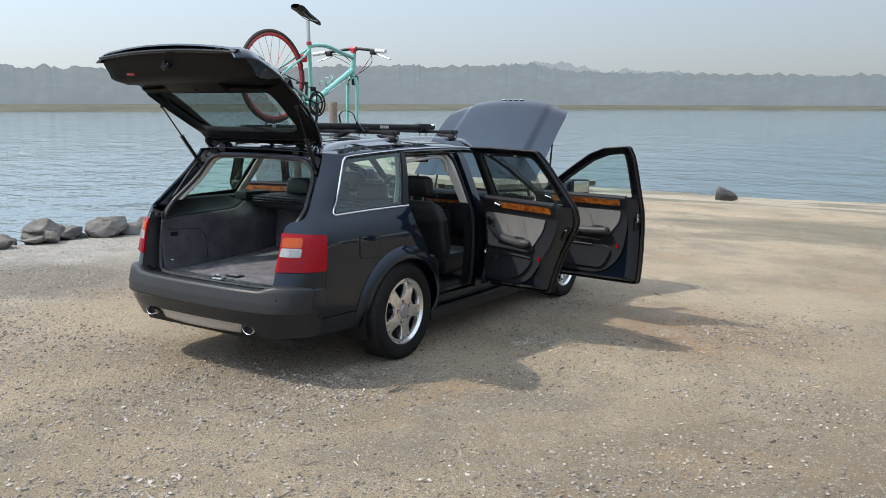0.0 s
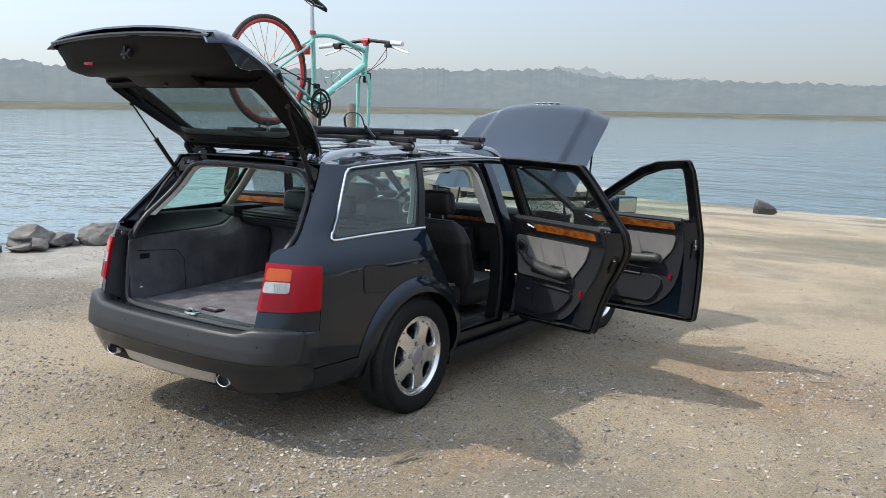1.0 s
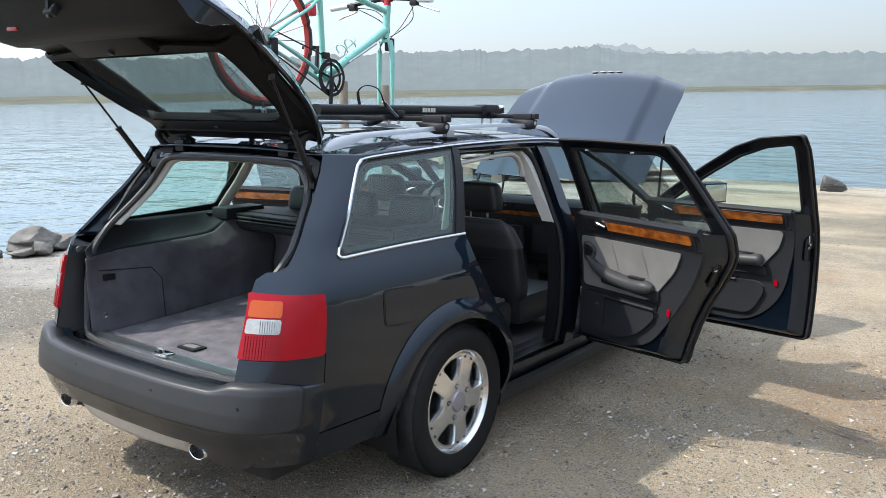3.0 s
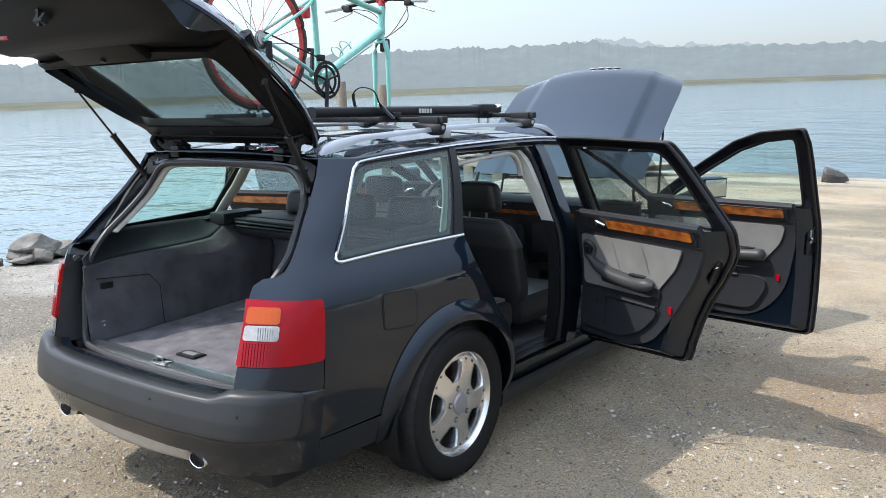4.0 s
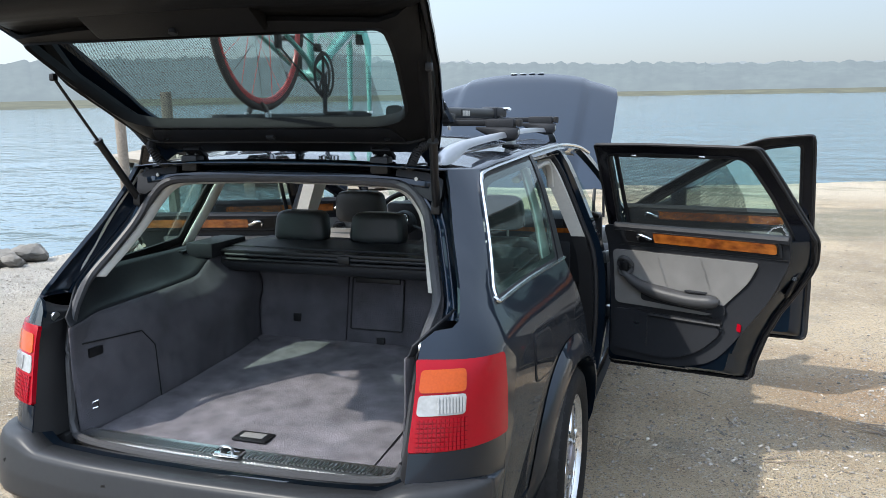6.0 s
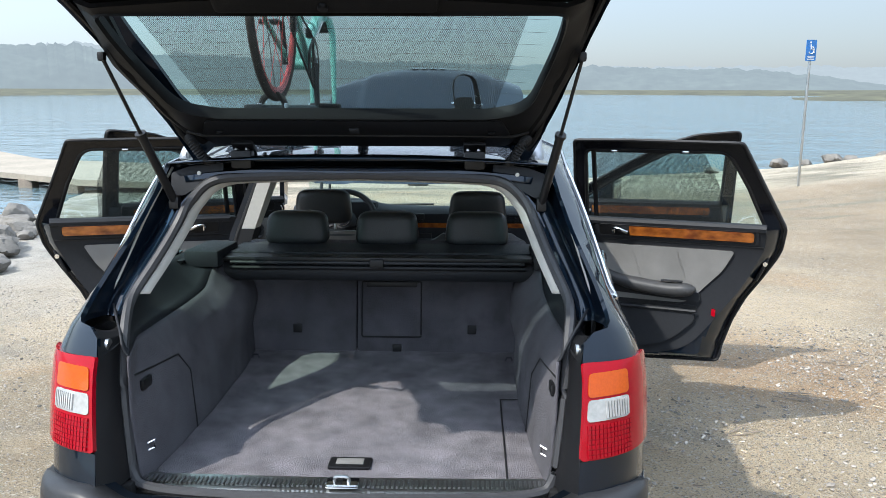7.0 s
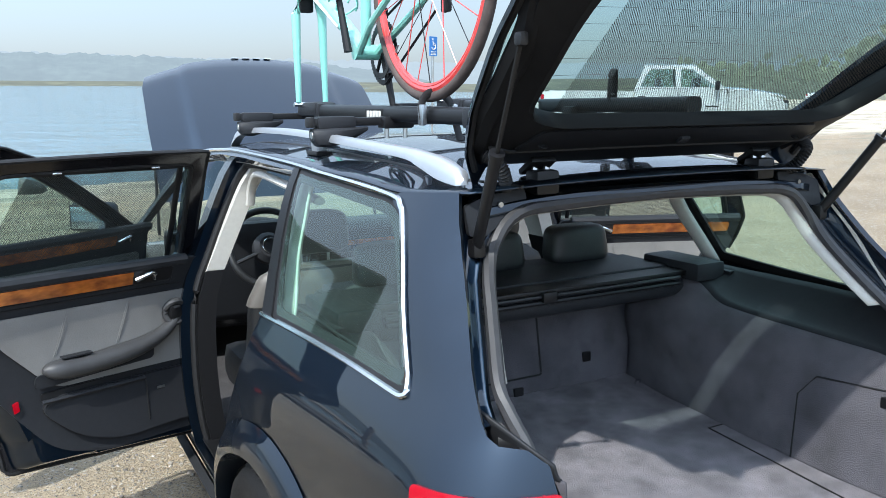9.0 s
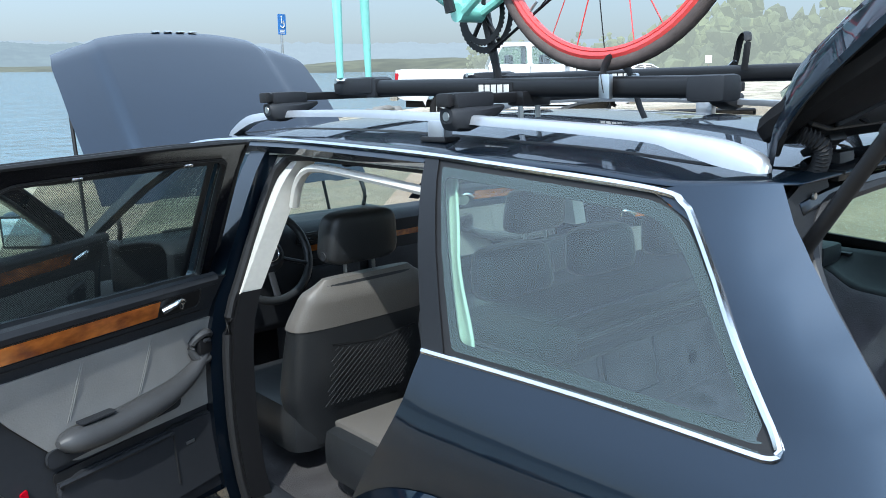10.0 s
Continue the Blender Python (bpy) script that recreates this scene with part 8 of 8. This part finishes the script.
def wood_chips():
    """Splinters and bark bits strewn over the lot, thickest beside the lane."""
    rng = np.random.RandomState(9)
    n = 3400
    x, y = rng.uniform(0.8, 7.0, n), rng.uniform(-4.2, 6.0, n)
    x[:700], y[:700] = rng.uniform(-4.8, -0.8, 700), rng.uniform(-3.0, 4.0, 700)
    keep = rng.rand(n) < 0.4 + 1.2 * np.array([noise.noise((a * 0.7, b * 0.7, 2)) for a, b in zip(x, y)])
    x, y = x[keep], y[keep]
    n = len(x)
    a, half = rng.rand(n) * 6.28, 0.004 + 0.022 * rng.rand(n) ** 2.5
    w = 0.0016 + 0.0022 * rng.rand(n)
    z, tilt = -SLOPE * y + 0.003, rng.uniform(0, 0.25, n)
    dx, dy = np.cos(a), np.sin(a)
    ends = [np.stack([x + sgn * half * dx + sd * w * -dy, y + sgn * half * dy + sd * w * dx, z + sgn * half * tilt * 0.5 + half * tilt * 0.5 + up], 1) for sgn in (-1, 1) for sd, up in ((-1, 0), (1, 0), (0, 0.003))]
    co = np.stack(ends, 1).reshape(-1, 3).tolist()
    six = np.array([(0, 3, 5), (0, 5, 2), (1, 2, 5), (1, 5, 4), (0, 2, 1), (3, 4, 5), (0, 1, 4), (0, 4, 3)])
    faces = (six[None] + 6 * np.arange(n)[:, None, None]).reshape(-1, 3).tolist()
    me = bpy.data.meshes.new("wood_chips")
    me.from_pydata(co, [], faces)
    m = material("weathered_wood_chips", (0.50, 0.40, 0.28), 0.9, 0.0, 0.3, 60, second=(0.40, 0.31, 0.21), patch=9)
    nd, lk = m.node_tree.nodes, m.node_tree.links
    geo, hsv, mr = nd.new("ShaderNodeNewGeometry"), nd.new("ShaderNodeHueSaturation"), nd.new("ShaderNodeMapRange")
    mr.inputs["To Min"].default_value, mr.inputs["To Max"].default_value = 0.18, 1.35
    lk.new(geo.outputs["Random Per Island"], mr.inputs["Value"])
    lk.new(mr.outputs[0], hsv.inputs["Value"])
    b = nd["Principled BSDF"]
    lk.new(b.inputs["Base Color"].links[0].from_socket, hsv.inputs["Color"])
    lk.new(hsv.outputs[0], b.inputs["Base Color"])
    me.materials.append(m)
    return tagged(new("wood_chips", me), "pale and dark wood splinters scattered over the gravel", "wood chips", kind="stuff")


wood_chips()


# ---- accessible-parking sign ----
def parking_sign():
    x, y = 7.62, 15.27
    z0 = ground_height(x, y)
    sign = thing("parking_sign", "blue accessible parking sign on a grey steel post", "sign", pose(x, y, z0, 0, 0, 24))
    blue = material("sign_blue", (0.03, 0.17, 0.47), 0.4, 0.0, 0.05, 20)
    top = 2.66 - z0
    part("post", tube([(0, 0, -0.2), (0.02, 0, top - 0.02)], 0.028, 10), STEEL, sign, "galvanised post")
    part("plate", slab(round_corners([(-0.145, top - 0.44), (0.145, top - 0.44), (0.145, top), (-0.145, top)], 0.02), flat_map((0, -0.035, 0), (1, 0, 0), (0, 0, 1), (0, -1, 0)), 0.006, step=0.2), blue, sign, "blue sign plate")
    c = top - 0.17
    part("symbol_wheel", tube([(0.075 * math.cos(a), -0.038, c - 0.045 + 0.075 * math.sin(a)) for a in np.linspace(-2.6, 1.2, 18)], 0.011, 6), WHITEPL, sign, "white wheelchair symbol")
    part("symbol_seat", tube([(-0.02, -0.038, c + 0.075), (-0.012, -0.038, c - 0.02), (0.055, -0.038, c - 0.03), (0.09, -0.038, c - 0.105)], 0.011, 6), WHITEPL, sign)
    part("symbol_dot", lathe([(0, 0.002), (0.022, 0.002), (0.022, 0)], 14, Matrix.Translation((-0.022, -0.036, c + 0.115)) @ Matrix.Rotation(radians(-90), 4, "Z")), WHITEPL, sign)
    for k, w in enumerate((0.20, 0.16, 0.2)):
        part("text_bar", box((0, -0.0365, top - 0.345 - 0.03 * k), (w, 0.003, 0.015)), WHITEPL, sign)


parking_sign()


# ---- white pickup truck ----
def build_truck():
    yaw = math.degrees(math.atan2(-2.4, 2.7)) - 90
    rx, ry = 11.80, 14.50
    z0 = ground_height(13.4, 14.2)
    truck = thing("pickup_truck", "white crew-cab pickup truck parked on the gravel", "truck", pose(rx, ry, z0, 0, 0, yaw))
    # local: +y ahead, rear axle at y 0, front axle at 3.57
    W = 0.99
    for s in (-1, 1):
        side = [(-1.10, 0.62), (-1.12, 1.30), (0.93, 1.32), (0.96, 0.50)]
        bedo = [(-1.20, 0.72), (-1.20, 1.335), (0.98, 1.335), (0.98, 0.50)] + arc(0, 0.42, 0.50, 8, 172, 14) + [(-0.55, 0.60), (-1.0, 0.62)]
        part("bed_side", slab(bedo, lambda a, b, d, s=s: Vector(((W + 0.015 * math.sin(3 * b) - d) * s, a, b)), 0.06, step=0.12), WHITE, truck, "white load bed side")
        cab = [(1.00, 0.50), (1.00, 1.40), (1.20, 1.44), (3.12, 1.40), (3.12, 0.50)]
        part("cab_side", slab(cab, lambda a, b, d, s=s: Vector(((W - 0.02 * clamp01((b - 1.1) / 0.3) - d) * s, a, b)), 0.08, step=0.12), WHITE, truck, "white cab side with two doors")
        wing = [(3.13, 0.50)] + arc(3.57, 0.42, 0.50, 172, 10, 14) + [(4.40, 0.55), (4.46, 0.95), (4.30, 1.22), (3.9, 1.33), (3.13, 1.40)]
        part("front_wing", slab(wing, lambda a, b, d, s=s: Vector(((W - 0.06 * clamp01((a - 3.9) / 0.6) ** 2 - d) * s, a, b)), 0.08, step=0.12), WHITE, truck)
        w1 = round_corners([(1.12, 1.45), (1.34, 1.86), (1.92, 1.87), (1.95, 1.45)], 0.05)
        w2 = round_corners([(2.06, 1.45), (2.04, 1.87), (2.32, 1.86), (2.86, 1.45)], 0.05)
        tilt = lambda a, b, d, s=s: Vector(((W - 0.02 - (b - 1.40) * 0.32 - d) * s, a, b))
        part("greenhouse_side", slab([(1.0, 1.39), (1.22, 1.93), (2.38, 1.93), (3.12, 1.39)], tilt, 0.05, [w1, w2], 0.12), WHITE, truck)
        for w in (w1, w2):
            part("side_window", slab(w, lambda a, b, d, s=s: tilt(a, b, 0.02), 0, step=0.2), GLASS, truck, "tinted side window").visible_shadow = False
        for y in (1.02, 2.02, 3.10):
            part("door_gap", tube([((W + 0.002) * s, y, 0.56), ((W - 0.018) * s, y, 1.40)], 0.008, 4), RUBBER, truck)
        for y in (1.18, 2.18):
            part("door_handle", box(((W + 0.015) * s, y, 1.22), (0.03, 0.18, 0.045), 0.012), BLACK, truck, "black door handle")
        part("side_step", tube([((W - 0.02) * s, 0.75, 0.42), ((W - 0.02) * s, 2.95, 0.42)], 0.045, 8), CHROME, truck, "chromed side step")
        part("door_mirror", box(((W + 0.14) * s, 2.86, 1.50), (0.20, 0.10, 0.22), 0.05), BLACK, truck)
        part("tail_lamp", box((0.94 * s, -1.17, 1.08), (0.10, 0.10, 0.36), 0.03), REDLENS, truck, "red tail lamp")
        part("headlamp", box((0.78 * s, 4.40, 1.02), (0.34, 0.16, 0.20), 0.04, Matrix.Rotation(radians(-18 * s), 3, "Z")), CLEARLENS, truck, "headlamp")
        part("model_mark", box(((W + 0.003) * s, 2.78, 1.02), (0.004, 0.30, 0.035)), BLACK, truck)
        for y in (0.0, 3.57):
            m = Matrix.Translation((0.84 * s, y, 0.40)) @ (Matrix() if s > 0 else Matrix.Rotation(math.pi, 4, "Z"))
            wheel = part("wheel", lathe([(0.24, 0.09), (0.245, 0.11), (0.23, 0.112), (0.20, 0.07), (0.20, -0.1)], 28, m, caps=False), ALLOY, truck, "alloy wheel")
            part("tyre", lathe([(0.24, -0.13), (0.30, -0.14), (0.375, -0.13), (0.398, -0.10), (0.40, 0.0), (0.398, 0.10), (0.375, 0.13), (0.30, 0.14), (0.24, 0.11)], 36, m, close=True), TYRE, wheel, "black truck tyre")
            bm = bmesh.new()
            for k in range(5):
                a = 2 * math.pi * k / 5
                add_tube(bm, [m @ Vector((0.09, 0, 0)), m @ Vector((0.075, 0.22 * math.cos(a), 0.22 * math.sin(a)))], [0.045, 0.05], 6, flat=0.5, up=m.to_3x3() @ Vector((1, 0, 0)))
            part("spoke", bm, ALLOY, wheel)
            part("wheel_back", lathe([(0.0, 0.0), (0.21, 0.0)], 20, m, caps=False), RUBBER, wheel)
            part("arch_liner", grid(lambda u, v, s=s, y=y: Vector(((0.97 - 0.3 * v) * s, y + 0.5 * math.cos(math.pi * u), 0.42 + 0.5 * math.sin(math.pi * u))), 16, 2), RUBBER, truck)
    part("roof", grid(lambda u, v: Vector(((2 * u - 1) * 0.80, 1.20 + 1.20 * v, 1.925 + 0.05 * (1 - (2 * u - 1) ** 2))), 12, 8), WHITE, truck, "white cab roof", thick=0.03)
    part("windscreen", grid(lambda u, v: Vector(((2 * u - 1) * (0.93 - 0.14 * v), 3.10 - 0.74 * v + 0.10 * (1 - (2 * u - 1) ** 2), 1.40 + 0.53 * v)), 10, 6), GLASS, truck)
    part("rear_window", grid(lambda u, v: Vector(((2 * u - 1) * (0.90 - 0.12 * v), 1.01 + 0.20 * v, 1.40 + 0.52 * v)), 6, 4), GLASS, truck)
    part("bonnet", grid(lambda u, v: Vector(((2 * u - 1) * (0.97 - 0.06 * v), 3.08 + 1.32 * v, 1.395 + 0.06 * (1 - abs(2 * u - 1) ** 3) - 0.16 * v * v)), 14, 12), WHITE, truck, "white bonnet", thick=0.02)
    part("grille", box((0, 4.45, 1.0), (1.3, 0.12, 0.36), 0.05), BLACK, truck)
    part("front_bumper", box((0, 4.48, 0.62), (1.90, 0.22, 0.26), 0.07), CHROME, truck, "chromed front bumper")
    part("rear_bumper", box((0, -1.26, 0.70), (1.86, 0.20, 0.20), 0.05), CHROME, truck, "chromed rear bumper")
    part("tailgate", box((0, -1.16, 1.03), (1.74, 0.08, 0.58), 0.03), WHITE, truck)
    part("bed_floor", box((0, -0.1, 0.85), (1.80, 2.1, 0.05)), BLACK, truck)
    part("cab_floor", box((0, 2.0, 0.55), (1.8, 2.1, 0.1)), RUBBER, truck)
    part("chassis", box((0, 1.6, 0.50), (0.9, 5.2, 0.16), 0.03), RUBBER, truck)
    for y in (1.55, 2.45):
        for s in (-1, 1):
            part("seat", box((0.45 * s, y, 1.30), (0.5, 0.15, 0.75), 0.06), LEATHER, truck)
    part("cab_front_wall", box((0, 3.08, 1.05), (1.8, 0.06, 0.7)), RUBBER, truck)
    part("dashboard", box((0, 2.85, 1.28), (1.7, 0.35, 0.2), 0.05), TRIM, truck)


build_truck()


# ---- white saloon and small board far across the lot ----
def build_saloon():
    x, y = 57.7, 40.9
    car2 = thing("parked_car", "white saloon car parked far across the lot", "car", pose(x, y, ground_height(x, y), 0, 0, -144.4))

    def shell(u, v):
        # u round the section from sill to sill, v from tail to nose
        yy = -2.3 + 4.6 * v
        top = lerp_table([(-2.3, 0.80), (-2.15, 0.98), (-1.5, 1.02), (-0.9, 1.02), (1.0, 1.0), (1.9, 0.90), (2.25, 0.72), (2.3, 0.6)], yy)
        half = lerp_table([(-2.3, 0.70), (-2.0, 0.86), (0.0, 0.90), (1.8, 0.86), (2.3, 0.66)], yy)
        a = math.pi * u
        c, q = math.cos(a), math.sin(a)
        return Vector((math.copysign(abs(c) ** 0.35, c) * half, yy, 0.25 + (top - 0.25) * abs(q) ** 0.35))
    part("body", grid(shell, 24, 30), WHITE, car2, "white painted body")

    def cabin(u, v):
        yy = -1.55 + 2.75 * v
        top = lerp_table([(-1.55, 1.0), (-0.85, 1.38), (-0.2, 1.44), (0.3, 1.42), (1.2, 1.0)], yy)
        a = math.pi * u
        c, q = math.cos(a), math.sin(a)
        return Vector((math.copysign(abs(c) ** 0.4, c) * (0.84 - 0.45 * (top - 1.0) * abs(q)), yy, 0.96 + (top - 0.96) * abs(q) ** 0.4))
    part("cabin", grid(cabin, 20, 20), WHITE, car2, "white roof and pillars")
    for s in (-1, 1):
        for o in ([(-1.05, 1.05), (-0.72, 1.31), (-0.22, 1.34), (-0.20, 1.05)], [(-0.10, 1.05), (-0.12, 1.34), (0.35, 1.31), (0.92, 1.05)]):
            part("side_window", slab(round_corners(o, 0.03), lambda a, b, d, s=s: Vector(((0.875 - 0.40 * (b - 1.0) - d) * s, a, b)), 0.01, step=0.2), BLACK, car2, "dark side window")
        for yy in (-1.38, 1.36):
            m = Matrix.Translation((0.80 * s, yy, 0.32)) @ (Matrix() if s > 0 else Matrix.Rotation(math.pi, 4, "Z"))
            wheel = part("wheel", lathe([(0.0, 0.11), (0.17, 0.10), (0.20, 0.09)], 20, m, caps=False), ALLOY, car2, "alloy wheel")
            part("tyre", lathe([(0.20, -0.1), (0.30, -0.1), (0.32, -0.06), (0.32, 0.07), (0.30, 0.105), (0.20, 0.10)], 24, m, close=True), TYRE, wheel)
        part("headlamp", box((0.62 * s, 2.16, 0.66), (0.30, 0.20, 0.12), 0.04), CLEARLENS, car2)
        part("tail_lamp", box((0.66 * s, -2.20, 0.82), (0.28, 0.14, 0.14), 0.04), REDLENS, car2)


build_saloon()


def far_board():
    x, y = 57.9, 35.2
    board = thing("notice_board", "small white notice board on a post across the lot", "sign", pose(x, y, ground_height(x, y), 0, 0, -58))
    part("post", tube([(0, 0, -0.2), (0, 0, 1.9)], 0.04, 8), DRIFT, board)
    part("panel", box((0, -0.06, 1.75), (0.50, 0.03, 0.62), 0.01), WHITEPL, board, "white panel")


far_board()


# ---- old pilings off the bank ----
def piling(x, y, top, r):
    ob = part("piling", lathe([(r * 0.96, -2.6 - LEVEL * 0), (r, -1.2), (r * 0.97, top - 0.03), (r * 0.85, top)], 14, Matrix.Rotation(radians(-90), 4, "Y")), DRIFT, None)
    ob.location = (x, y, 0)
    return tagged(ob, "weathered grey timber piling standing in the water", "piling", "timber pilings")


piling(-8.85, 10.95, 1.76, 0.11)
piling(-9.5, 10.35, 1.86, 0.10)


# ---- scrub and trees behind the lot ----
def far_trees():
    """Low woods along the far edge of the lot, crowns made of many small clumps."""
    rng = np.random.RandomState(11)
    bm0 = bmesh.new()
    bmesh.ops.create_icosphere(bm0, subdivisions=1, radius=1.0)
    base = np.array([v.co for v in bm0.verts])
    tri = [[v.index for v in f.verts] for f in bm0.faces]
    bm0.free()
    co, faces = [], []
    for k in range(300):
        a = radians(rng.uniform(2, 47))
        d = rng.uniform(95, 190)
        x, y = d * math.cos(a), d * math.sin(a)
        if shore_distance(x, y) < 6:
            continue
        h = rng.uniform(2.2, 4.5) * (1.0 if math.degrees(a) > 34 else 1.7)
        w = h * rng.uniform(0.5, 0.9)
        for j in range(46):
            u = rng.randn(3) * [0.45, 0.45, 0.30]
            c = np.array([x, y, -0.3 + h * 0.52]) + u * [w, w, h]
            c[2] = max(c[2], 0.2)
            s = h * rng.uniform(0.07, 0.17)
            n = len(co)
            co += (c + base * (1 + 0.35 * rng.randn(len(base), 1)) * s).tolist()
            faces += [[n + i for i in f] for f in tri]
    me = bpy.data.meshes.new("far_trees")
    me.from_pydata(co, [], faces)
    # the trees' haze is emission inside this material
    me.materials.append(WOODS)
    return tagged(new("far_trees", me), "green trees and scrub behind the lot, painted with haze", "trees", kind="stuff")


far_trees()


def tan_scrub():
    """Dry grass bank beyond the water on the landward side."""
    def fn(u, v):
        a = radians(8 + 62 * u)
        r = 175 + 60 * v + 20 * math.sin(u * 11)
        return Vector((math.cos(a) * r, math.sin(a) * r, -1.0 + 4.2 * min(1, v * 3) * (0.7 + 0.5 * noise.noise((u * 14, 2, 0))) * min(1, (1 - u) * 3.5) + 2.0 * v * (1 - u)))
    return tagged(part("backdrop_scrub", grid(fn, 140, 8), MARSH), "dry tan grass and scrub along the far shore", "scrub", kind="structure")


tan_scrub()


# ---- low concrete launch apron beside the bank ----
def launch_dock():
    """A pale concrete slab on short piers, half over the water."""
    dock = thing("launch_dock", "pale concrete launching dock on short piers in the water", "dock", pose(0, 0, 0))
    outline = [(-20, 22.2), (-11.45, 17.05), (-8.6, 15.4), (-6.4, 14.9), (-4.6, 17.4), (-8.4, 19.5), (-12.2, 20.6), (-22, 30)]
    conc = material("pale_concrete", (0.30, 0.26, 0.205), 0.9, 0.0, 0.12, 12, 0.3, 60, second=(0.24, 0.21, 0.165), patch=0.8)
    part("deck", slab(outline, lambda a, b, d: Vector((a, b, -0.45 - d)), 0.14, step=0.8), conc, dock, "pale concrete deck")
    for k in range(7):
        part("pier", box((-18.5 + 1.6 * k, 21.45 - 0.96 * k, -0.9), (0.35, 0.35, 0.66), 0.03), DRIFT, dock, "dark wet pier")


launch_dock()
